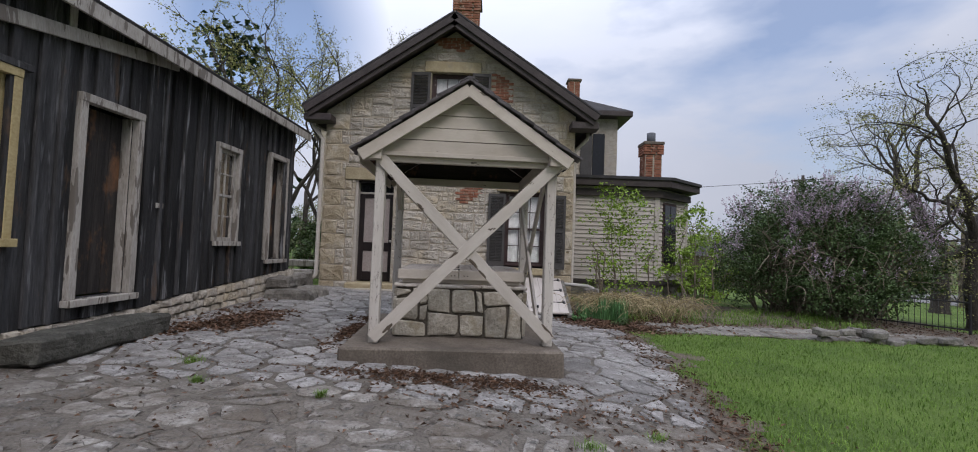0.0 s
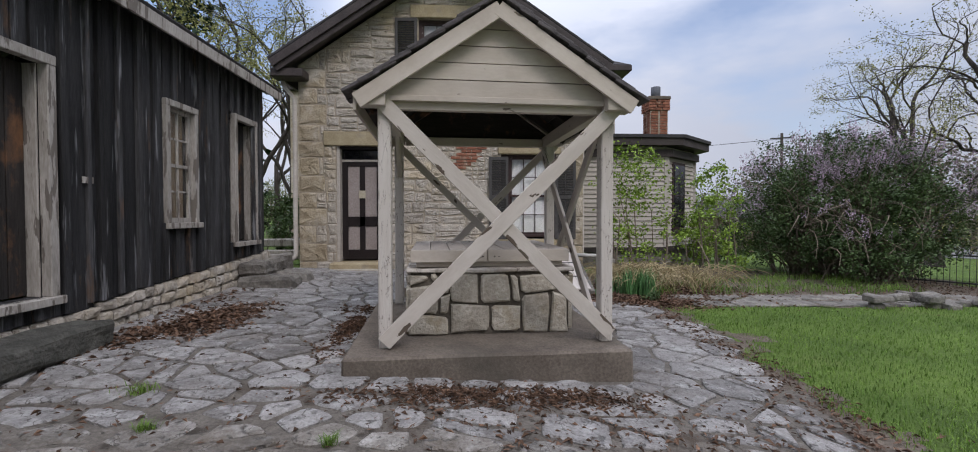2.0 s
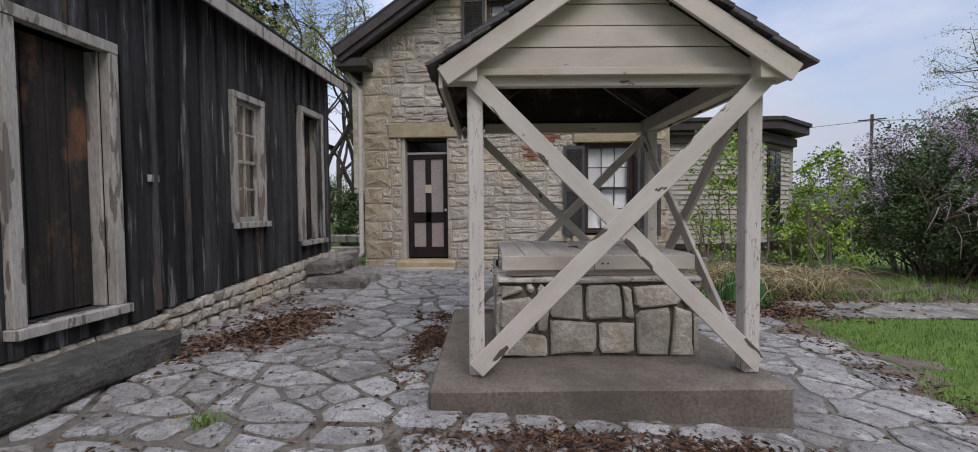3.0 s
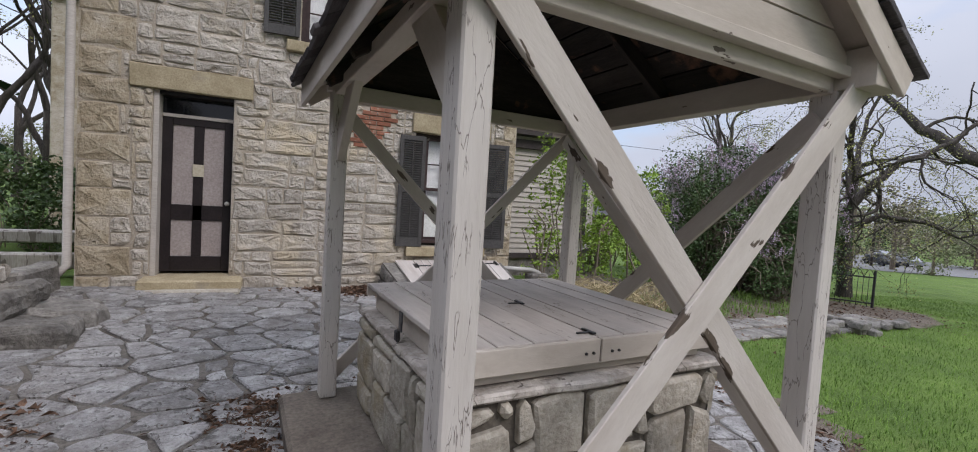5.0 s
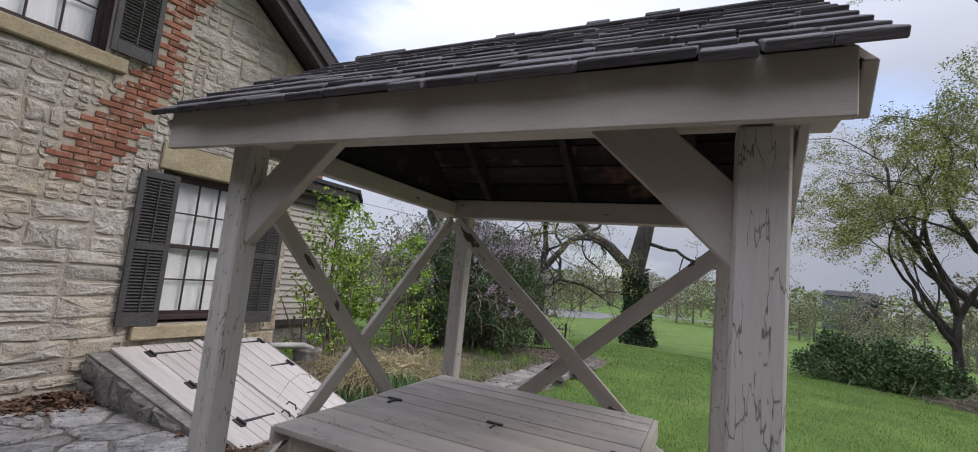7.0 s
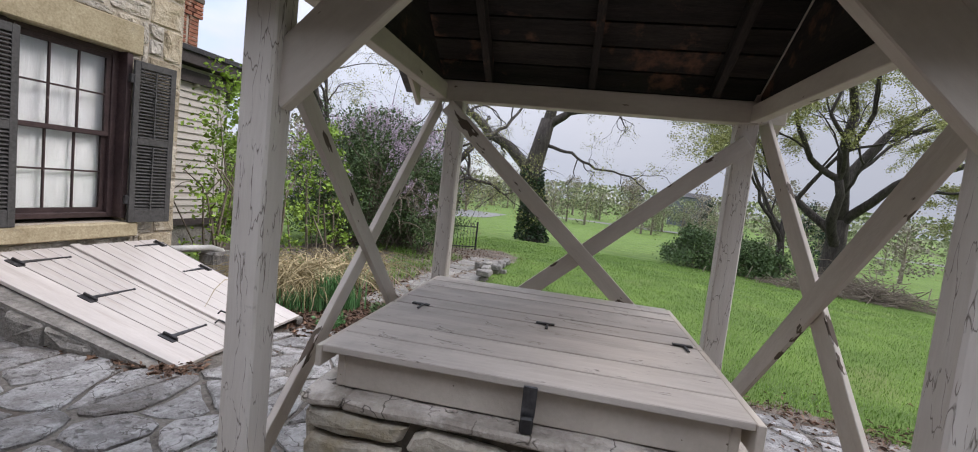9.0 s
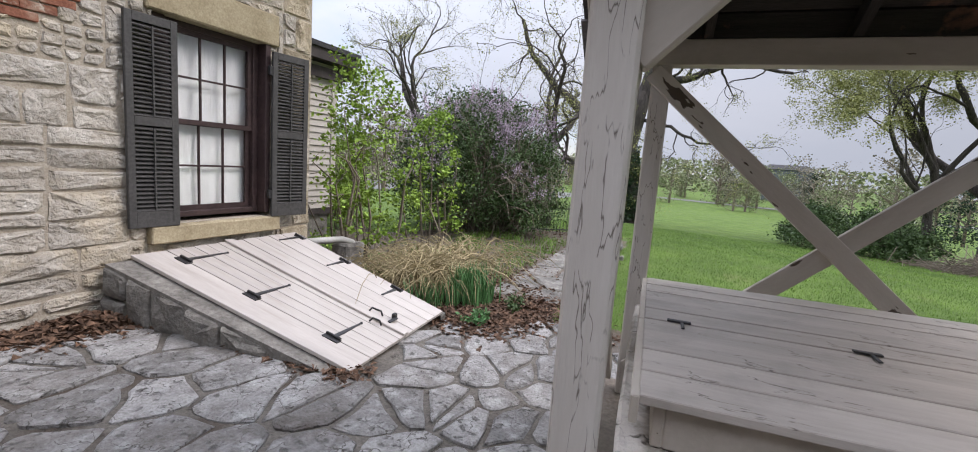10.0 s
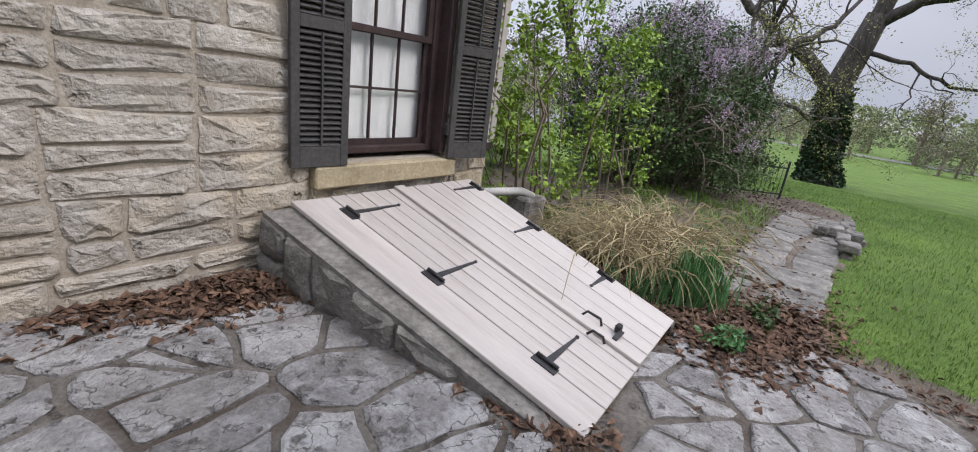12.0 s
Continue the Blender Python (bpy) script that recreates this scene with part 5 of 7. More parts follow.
for ua, ub in ((-0.712, -0.036), (-0.028, 0.712)):
    board("lid_fascia", W(ua, -0.70, 0.89), W(ub, -0.70, 0.89), 0.026, 0.105, PAINT, well_lid, (0, 0, 1), 0.003)
    board("lid_fascia", W(ua, 0.715, 0.905), W(ub, 0.715, 0.905), 0.022, 0.075, PAINT, well_lid, (0, 0, 1), 0.003)
for uu in (-0.075, -0.115, 0.03, 0.07):
    bm = bmesh.new()
    bmesh.ops.create_cone(bm, segments=8, radius1=0.007, radius2=0.006, depth=0.01, cap_ends=True, matrix=WM @ Matrix.Translation((uu, -0.716, 0.885)) @ Matrix.Rotation(radians(90), 4, "X"))
    part("bolt", bm, IRON, well_lid)
for v_ in (0.58, -0.02, -0.62):
    bm = bmesh.new()
    add_box(bm, (0.02, 0.085, 0.008), (-0.03, v_, 0.952), WM, 0.002)
    add_box(bm, (0.075, 0.012, 0.006), (-0.07, v_ - 0.01, 0.951), WM @ Matrix.Translation((0.0, 0, 0)), 0.002)
    part("hinge", bm, IRON, well_lid, "small black strap hinge")
bm = bmesh.new()
add_box(bm, (0.008, 0.045, 0.10), (-0.717, -0.02, 0.885), WM, 0.002)
part("hasp", bm, STEEL, well_lid, "steel hasp")
bm = bmesh.new()
add_box(bm, (0.022, 0.042, 0.055), (-0.732, -0.02, 0.815), WM, 0.006)
part("padlock", bm, IRON, well_lid, "dark padlock")

# ---------------------------------------------------------------- cellar bulkhead
cellar = thing("cellar_doors", pose(0.75, 9.8, 0.2), "pale painted double cellar doors on a sloping stone bulkhead, closed", "cellar door")
CT0, CT1 = Vector((-0.07, 10.77, 0.535)), Vector((1.61, 10.76, 0.545))
CB0, CB1 = Vector((0.075, 8.66, 0.04)), Vector((1.50, 8.758, 0.05))
c_up = (CT0 - CB0).cross(CB1 - CB0).normalized()
if c_up.z < 0:
    c_up = -c_up


def C(a, b, lift=0.0):
    """A point of the sloping door plane: a across from the hinge side, b down the slope."""
    p = CT0.lerp(CT1, a)
    q = CB0.lerp(CB1, a)
    return p.lerp(q, b) + c_up * lift


def slope_plank(name, a0, a1, b0, b1, th, mat_, parent, lift=0.0, label=""):
    """A plank lying on the slope, its length down the slope."""
    m, ln = beam_matrix(C((a0 + a1) / 2, b0, lift), C((a0 + a1) / 2, b1, lift), c_up)
    inv = m.inverted()
    top = [inv @ C(a, b, lift) for a, b in ((a0, b0), (a0, b1), (a1, b1), (a1, b0))]
    vv = [(p.x, p.y, th / 2) for p in top] + [(p.x, p.y, -th / 2) for p in top]
    ff = [(0, 1, 2, 3), (7, 6, 5, 4)] + [(i, 4 + i, 4 + (i + 1) % 4, (i + 1) % 4) for i in range(4)]
    bm = bmesh.new()
    vs = [bm.verts.new(p) for p in vv]
    for face in ff:
        bm.faces.new([vs[i] for i in face])
    bmesh.ops.recalc_face_normals(bm, faces=bm.faces[:])
    bmesh.ops.bevel(bm, geom=bm.edges[:], offset=0.003, segments=1, affect="EDGES")
    return part(name, bm, mat_, parent, label, m)


for side, cuts in ((0, [0.0, 0.165, 0.235, 0.305, 0.375, 0.445, 0.505]), (1, [0.51, 0.60, 0.69, 0.785, 0.88, 1.0])):
    leaf = thing_part("door_leaf", cellar, *C(0.25 + 0.5 * side, 0.5))
    for k, (a0, a1) in enumerate(zip(cuts, cuts[1:])):
        slope_plank("plank", a0 + 0.0015, a1 - 0.0015, 0.0, 1.0, 0.03, CELLARWOOD, leaf, 0.002 * (k % 2) - 0.004)
    for b in ((0.11, 0.47, 0.84) if side == 0 else (0.07, 0.40, 0.74)):
        hg = thing_part("hinge", leaf, *C(0.1, b))
        a_in, a_out = (0.18, 0.40) if side == 0 else (0.95, 0.80)
        a_pl = 0.155 if side == 0 else 0.965
        v_, f_ = [], []
        pts = [C(a_in, b - 0.009, 0.02), C(a_out, b - 0.003, 0.02), C(a_out, b + 0.003, 0.02), C(a_in, b + 0.009, 0.02)]
        v_ += [p for p in pts] + [p - c_up * 0.012 for p in pts]
        f_ += [(0, 1, 2, 3), (7, 6, 5, 4)] + [(i, 4 + i, 4 + (i + 1) % 4, (i + 1) % 4) for i in range(4)]
        link_mesh("strap", raw("strap", v_, f_), IRON, hg)
        pts = [C(a_pl - 0.018, b - 0.033, 0.019), C(a_pl + 0.018, b - 0.033, 0.019), C(a_pl + 0.018, b + 0.033, 0.019), C(a_pl - 0.018, b + 0.033, 0.019)]
        link_mesh("hinge_plate", raw("hinge_plate", [p for p in pts] + [p - c_up * 0.012 for p in pts], f_), IRON, hg)
        tube("hinge_pin", [C((a_pl + a_in) / 2, b - 0.03, 0.028), C((a_pl + a_in) / 2, b + 0.03, 0.028)], 0.011, IRON, hg)
        bm = bmesh.new()
        bmesh.ops.create_uvsphere(bm, u_segments=8, v_segments=5, radius=0.013, matrix=Matrix.Translation(C(a_out, b, 0.014)))
        part("strap_tip", bm, IRON, hg)
slope_plank("centre_batten", 0.485, 0.535, 0.0, 1.0, 0.022, CELLARWOOD, cellar, 0.024)
slope_plank("hasp", 0.515, 0.60, 0.905, 0.92, 0.012, IRON, cellar, 0.04, "black iron hasp")
bm = bmesh.new()
add_box(bm, (0.05, 0.035, 0.05), bevel=0.008)
part("padlock", bm, IRON, cellar, "black padlock", Matrix.Translation(C(0.60, 0.90, 0.045)))
tube("pull_handle", [C(0.545, 0.80, 0.02), C(0.55, 0.81, 0.06), C(0.56, 0.85, 0.06), C(0.565, 0.86, 0.02)], 0.008, IRON, cellar, 8, "black iron pull handle")
tube("pull_handle", [C(0.455, 0.85, 0.02), C(0.46, 0.86, 0.055), C(0.465, 0.89, 0.055), C(0.47, 0.90, 0.02)], 0.008, IRON, cellar, 8, "black iron pull handle")
# cheek walls under the doors
for a_in, a_out, nm in ((0.02, -0.105, "cheek_wall"), (0.98, 1.05, "cheek_wall")):
    vv = []
    for b, dz in ((0.0, -0.03), (1.0 if a_in > 0.5 else 0.93, -0.03)):
        for a in (a_in, a_out if b < 0.5 else (a_out * 0.62 if a_out < 0.5 else a_out)):
            p = C(a, b)
            vv += [Vector((p.x, p.y, p.z + dz)), Vector((p.x, p.y, -0.25))]
    ff = [(0, 2, 6, 4), (1, 5, 7, 3), (0, 4, 5, 1), (2, 3, 7, 6), (0, 1, 3, 2), (4, 6, 7, 5)]
    link_mesh(nm, raw(nm, vv, ff), MOSSSTONE, cellar, None, "mossy stone cheek wall")
CHEEK = (C(-0.105, 0.0, 0), C(-0.065, 0.93, 0))

# white drain pipe by the house corner
dp = tube("drain_pipe", [(1.65, 10.70, 0.44), (2.0, 10.62, 0.43), (2.2, 10.58, 0.42), (2.30, 10.53, 0.38), (2.32, 10.50, 0.30)], 0.04, WHITEMETAL, None, 10)
tagged(dp, "white plastic drain pipe lying at the house corner", "pipe")
loose_slab("pipe_block", (2.12, 10.42, -0.1), (2.42, 10.70, 0.385), MOSSSTONE, "rough stone under the drain pipe end", 15, "stone")

# ---------------------------------------------------------------- plants
rng = random.Random(11)


def blades(name, spots, height, width, mat_, lean, label, category, kind="stuff", bend=0.5, parent=None):
    """Tufts of arching blades rooted on the ground."""
    v, f = [], []
    for x, y in spots:
        h = height * rng.uniform(0.5, 1.3)
        ang = rng.uniform(0, 2 * math.pi)
        dx, dy = math.cos(ang), math.sin(ang)
        w = width * rng.uniform(0.6, 1.2)
        ln = lean * rng.uniform(0.2, 1.4) * h
        z = G(x, y)
        k = len(v)
        sx, sy = -dy * w / 2, dx * w / 2
        v += [(x - sx, y - sy, z), (x + sx, y + sy, z), (x + dx * ln * 0.35 + sx * 0.8, y + dy * ln * 0.35 + sy * 0.8, z + h * 0.6),
              (x + dx * ln * 0.35 - sx * 0.8, y + dy * ln * 0.35 - sy * 0.8, z + h * 0.6), (x + dx * ln, y + dy * ln, z + h * (1 - bend * rng.random() * 0.6))]
        f += [(k, k + 1, k + 2, k + 3), (k + 3, k + 2, k + 4)]
    ob = link_mesh(name, raw(name, v, f), mat_, parent)
    return tagged(ob, label, category, kind=kind) if not parent else ob


def on_lawn(x, y):
    return x > patio_edge(y) + 0.12 + 0.1 * math.sin(y * 5.3) and (y < bed_edge(x) or x > 10.2)


spots = []
while len(spots) < 130000:
    x, y = 1.6 + rng.random() ** 1.6 * 15, rng.uniform(-2.5, 11.0)
    if on_lawn(x, y):
        spots.append((x, y))
blades("lawn_grass", spots, 0.048, 0.006, GRASS, 0.8, "short bright green spring grass", "grass")
spots = [(rng.gauss(2.22, 0.09) + 0.18 * (k % 2), rng.gauss(8.85, 0.10)) for k in range(480)]
blades("daffodil_clump", spots, 0.40, 0.018, SPIKE, 0.25, "clump of upright green daffodil leaves beside the cellar doors", "plant", "stuff", 0.1)
spots = [(rng.gauss(1.95, 0.12), rng.gauss(9.15, 0.12)) for k in range(120)]
blades("daffodil_clump", spots, 0.26, 0.014, SPIKE, 0.3, "smaller clump of green daffodil leaves beside the cellar doors", "plant", "stuff", 0.1)
spots = [(rng.gauss(2.75, 0.5), rng.gauss(9.85, 0.4)) for _ in range(220)]
blades("dry_grass", [s for s in spots if s[0] > 1.62], 0.5, 0.006, DRYGRASS, 1.3, "straw-coloured dry ornamental grass, bent and tangled", "grass", "stuff", 0.9)
spots = [(rng.uniform(2.0, 7.5), rng.uniform(8.9, 10.9)) for _ in range(5200)]
blades("weeds", [s for s in spots if s[0] > 2.5 and noise.noise(Vector((s[0] * 2, s[1] * 2, 0))) > -0.1], 0.15, 0.009, GRASS, 0.8, "sparse weeds and grass on the garden soil", "weeds")


def arching_stems(name, x, y, count, height, spread, mat_, label, category):
    v, f = [], []
    for _ in range(count):
        a = rng.uniform(0, 2 * math.pi)
        r = rng.uniform(0.4, 1.0) * spread
        h = height * rng.uniform(0.6, 1.1)
        p0 = Vector((x + rng.gauss(0, spread * 0.25), y + rng.gauss(0, spread * 0.25), G(x, y)))
        path = [p0 + Vector((math.cos(a) * r * t, math.sin(a) * r * t, h * (2.3 * t - 1.9 * t * t))) for t in (0, 0.2, 0.4, 0.6, 0.8, 1.0)]
        tube_geometry(path, [0.006, 0.0055, 0.005, 0.0045, 0.004, 0.002], 3, v, f)
    return tagged(link_mesh(name, raw(name, v, f), mat_), label, category, kind="stuff")


arching_stems("dry_stems", 2.5, 9.6, 330, 0.62, 1.1, DRYGRASS, "arching straw-coloured dead stems beside the cellar doors", "dry stems")
arching_stems("dry_stems", 3.7, 9.6, 110, 0.6, 1.0, DRYGRASS, "arching straw-coloured dead stems in the bed", "dry stems")


def grow(start, direction, length, radius, depth, v, f, tips, droop=0.0, spread=0.75, wander=0.25, split=(2, 3), sides=8):
    """One limb and, by recursion, its boughs and twigs; gathers points along the thin ends."""
    n_ = 6 if depth > 1 else 4
    path, d = [start.copy()], direction.normalized()
    for k in range(n_):
        d = (d + Vector((rng.gauss(0, wander), rng.gauss(0, wander), rng.gauss(0, wander * 0.7) + (0.06 if depth > 2 else -droop))) * 0.5).normalized()
        path.append(path[-1] + d * (length / n_))
    end = radius * (0.62 if depth > 0 else 0.3)
    radii = [radius + (end - radius) * k / n_ for k in range(n_ + 1)]
    tube_geometry(path, radii, max(3, sides), v, f)
    if depth <= 1:
        tips += path[1:]
    if depth == 0:
        return
    kids = rng.randint(*split)
    for k in range(kids):
        at = path[-1] if k == 0 else path[rng.randint(2, n_)]
        side = Vector((rng.gauss(0, 1), rng.gauss(0, 1), rng.gauss(0, 0.6))).normalized()
        nd = (d + side * spread * rng.uniform(0.6, 1.2)).normalized()
        grow(at, nd, length * rng.uniform(0.6, 0.85), end * (0.95 if k == 0 else rng.uniform(0.5, 0.75)), depth - 1, v, f, tips, droop, spread, wander, split, max(3, sides - 2))


def tree(name, x, y, limbs, label, leaf_mat, leaf_n, leaf_size, trunk_path, trunk_r, droop=0.05, depth=4, spread=0.7, split=(2, 3), boughs=(), flare=1.35, size=1.0):
    base = Vector((x, y, G(x, y) - 0.1))
    t = thing(name, Matrix.Translation(base), label, "tree")
    v, f, tips = [], [], []
    path = [base + Vector(p) * size for p in trunk_path]
    radii = [trunk_r * k for k in [flare, 1.05] + [1.0 - 0.30 * i / max(1, len(path) - 3) for i in range(len(path) - 2)]]
    tube_geometry(path, radii, 14, v, f)
    for pts, r0, r1 in boughs:
        pts = [base + Vector(p) * size for p in pts]
        fine = []
        for a, b in zip(pts, pts[1:]):
            for q in range(4):
                p = a.lerp(b, q / 4)
                fine.append(p + noise.noise_vector(p * 1.7) * 0.13 * (0 if not fine else 1))
        fine.append(pts[-1])
        rr_ = [r0 + (r1 - r0) * q / (len(fine) - 1) for q in range(len(fine))]
        tube_geometry(fine, rr_, 9, v, f)
        for q in range(4, len(fine)):
            if rng.random() < 0.62 or q == len(fine) - 1:
                d = (fine[q] - fine[q - 1]).normalized()
                side = Vector((rng.gauss(0, 1), rng.gauss(0, 1), rng.gauss(0.1, 0.7))).normalized()
                grow(fine[q], d * 0.5 + side, rng.uniform(0.7, 1.5), max(0.018, min(rr_[q] * 0.5, 0.07)), 3, v, f, tips, droop, spread, 0.55, split, 5)
    for at, dr, ln, r in limbs:
        grow(base + Vector(at), Vector(dr), ln, r, depth, v, f, tips, droop, spread, 0.3, split, 9)
    link_mesh("trunk", raw("trunk", v, f, True), BARK, t, None, "rough dark grey bark")
    v, f = [], []
    pts = []
    for _ in range(leaf_n):
        p = rng.choice(tips)
        pts.append(p + Vector((rng.gauss(0, 0.10), rng.gauss(0, 0.10), rng.gauss(0, 0.10) - 0.04)))
    leaf_quads(pts, leaf_size, rng, v, f)
    link_mesh("crown", raw("crown", v, f), leaf_mat, t, None, "sparse young spring leaves")
    return t, base


# large ivy-clad tree on the lawn
t1, t1b = tree("tree", 18.3, 9.18, [], "large tree in early leaf on the lawn, trunk wrapped in ivy", LEAFBUD, 6500, 0.034,
               [(0, 0, 0), (0, 0.02, 0.4), (0, 0.1, 1.4), (0, 0.28, 2.7), (0, 0.06, 3.8), (0, -0.1, 4.65)], 0.45, 0.12, 3, 0.85, size=1.19,
               boughs=[([(0, -0.1, 4.5), (0.1, -0.25, 5.8), (0.1, -0.75, 6.9), (0.2, -1.3, 8.2), (0.2, -1.4, 9.6)], 0.26, 0.07),
                       ([(0, -0.05, 4.35), (-0.1, -0.9, 4.95), (-0.2, -1.9, 5.25), (-0.2, -3.0, 5.6), (-0.3, -4.4, 5.2)], 0.20, 0.05),
                       ([(0, 0.25, 2.5), (0, 1.2, 3.5), (-0.1, 2.1, 4.0), (-0.1, 3.2, 5.0), (-0.1, 4.0, 5.9), (-0.2, 4.5, 7.2)], 0.26, 0.08),
                       ([(0, -0.2, 3.7), (0, -1.1, 3.5), (0, -2.0, 3.0), (-0.1, -3.2, 2.9), (-0.2, -3.9, 2.4)], 0.08, 0.02)])
v, f, pts = [], [], []
for _ in range(8000):
    z = rng.uniform(0, 1) ** 0.85 * 2.7
    a = rng.uniform(0, 2 * math.pi)
    r = (0.39 + 0.26 * math.exp(-z * 2.0) + 0.05 * math.sin(a * 3 + z * 4)) * rng.uniform(0.88, 1.1)
    if z > 1.7 and rng.random() < (z - 1.7) * 0.9 + 0.1 * math.sin(a * 2):
        continue
    pts.append(t1b + Vector((r * math.cos(a), 0.1 * z + r * math.sin(a), 0.1 + z)) * 1.19)
leaf_quads(pts, 0.095, rng, v, f, 1.2)
link_mesh("ivy", raw("ivy", v, f), IVY, t1, None, "dark green ivy leaves round the trunk")
# broad tree further along the lawn
tree("tree", 18.5, -2.7, [((0, 0, 1.7), (-0.75, 0.75, 0.7), 3.2, 0.22), ((0, 0.05, 2.2), (0.1, 0.95, 0.65), 3.3, 0.18), ((0, 0, 2.6), (-0.7, -0.6, 0.9), 3.0, 0.2), ((0, 0, 2.8), (0.3, 0.25, 1.0), 4.0, 0.24),
                          ((0, 0, 2.8), (-0.3, 0.4, 1.0), 4.2, 0.24)],
     "broad spreading tree with pale yellow-green spring leaves", LEAFBUD, 90000, 0.04, [(0, 0, 0), (0, 0, 0.3), (0.02, 0, 1.0), (0, 0.03, 1.8), (0, 0, 2.8)], 0.42, 0.1, 5)
# lighter tree beside it, rising behind the shrubs
tree("tree", 18.5, -0.8, [((0, 0, 1.6), (-0.6, 0.6, 0.9), 2.6, 0.09), ((0, 0, 2.0), (-0.3, 0.9, 0.8), 2.8, 0.09), ((0, 0, 2.6), (0.2, -0.3, 1.0), 3.0, 0.10), ((0, 0, 2.8), (-0.5, 0.3, 1.1), 3.4, 0.11), ((0, 0, 2.8), (0.1, 0.6, 1.2), 3.2, 0.1)],
     "slender tree with pale yellow-green young leaves behind the shrubs", LEAFBUD, 34000, 0.038, [(0, 0, 0), (0, 0, 0.3), (0.03, -0.05, 1.0), (0, 0.03, 1.8), (0, 0, 2.8)], 0.15, 0.08, 5, 0.7, flare=1.2)
# trees behind the lilac
tree("tree", 17.6, 18.6, [((0, 0, 2.0), (-0.3, 0.1, 0.9), 2.4, 0.16), ((0, 0, 2.2), (0.7, -0.6, 0.8), 3.2, 0.2), ((0, 0, 2.4), (-0.2, 0.3, 1), 3.4, 0.22), ((0, 0, 2.4), (0.3, 0.6, 0.9), 3.0, 0.18)],
     "crooked bare tree behind the lilac bush", LEAFBUD, 9000, 0.036, [(0, 0, 0), (0, 0, 0.3), (0.05, 0, 1.0), (0, 0, 1.7), (0, 0, 2.4)], 0.28, 0.05, 5, 0.8)
# crooked tree at the end of the iron fence
tree("tree", 10.75, 10.55, [], "crooked spreading tree in bud at the end of the iron fence", LEAFBUD, 9000, 0.028,
     [(0, 0, 0), (0, 0, 0.3), (-0.05, 0.05, 1.0), (0.05, 0.1, 1.7), (0.0, 0.1, 2.3)], 0.15, 0.1, 3, 0.85, flare=1.25,
     boughs=[([(0, 0.1, 2.2), (0.3, -0.2, 2.9), (0.9, -0.6, 3.4), (1.7, -1.0, 3.9), (2.5, -1.5, 4.9)], 0.11, 0.035),
             ([(0, 0.1, 2.1), (-0.2, -0.1, 2.9), (-0.7, -0.2, 3.5), (-1.2, -0.5, 4.2), (-1.4, -0.4, 5.0)], 0.10, 0.03),
             ([(-0.1, 0.0, 2.6), (-0.9, -0.2, 2.9), (-1.6, -0.3, 3.0), (-2.2, -0.5, 3.3)], 0.05, 0.015),
             ([(0, 0.1, 1.7), (0.6, -0.3, 2.1), (1.3, -0.8, 2.0), (2.1, -1.2, 1.7), (2.9, -1.7, 1.9)], 0.07, 0.02),
             ([(0.1, 0.1, 2.3), (0.7, 0.4, 3.2), (1.2, 0.6, 4.3), (1.5, 0.3, 5.6)], 0.09, 0.03)])
# bare trees behind the barn and house
for x, y, h in ((-7.5, 22, 3.4), (-9.5, 17, 2.8), (-5.0, 27, 3.8), (-13, 24, 4.0), (-9.2, 27, 3.8), (-11.5, 31, 4.2), (-8.4, 34, 4.6), (-14.5, 36, 4.8), (-10.4, 23, 3.2)):
    tree("tree", x, y, [((0, 0, h * 0.5), (-0.4, 0.2, 1), h, 0.14), ((0, 0, h * 0.7), (0.5, -0.2, 1), h, 0.13), ((0, 0, h), (0, 0.2, 1), h, 0.14)],
         "bare tree behind the buildings", LEAFBUD, 3600, 0.055, [(0, 0, 0), (0, 0, 0.4), (0.05, 0, h * 0.4), (0, 0.05, h * 0.7), (0, 0, h)], 0.2, 0.0, 4)


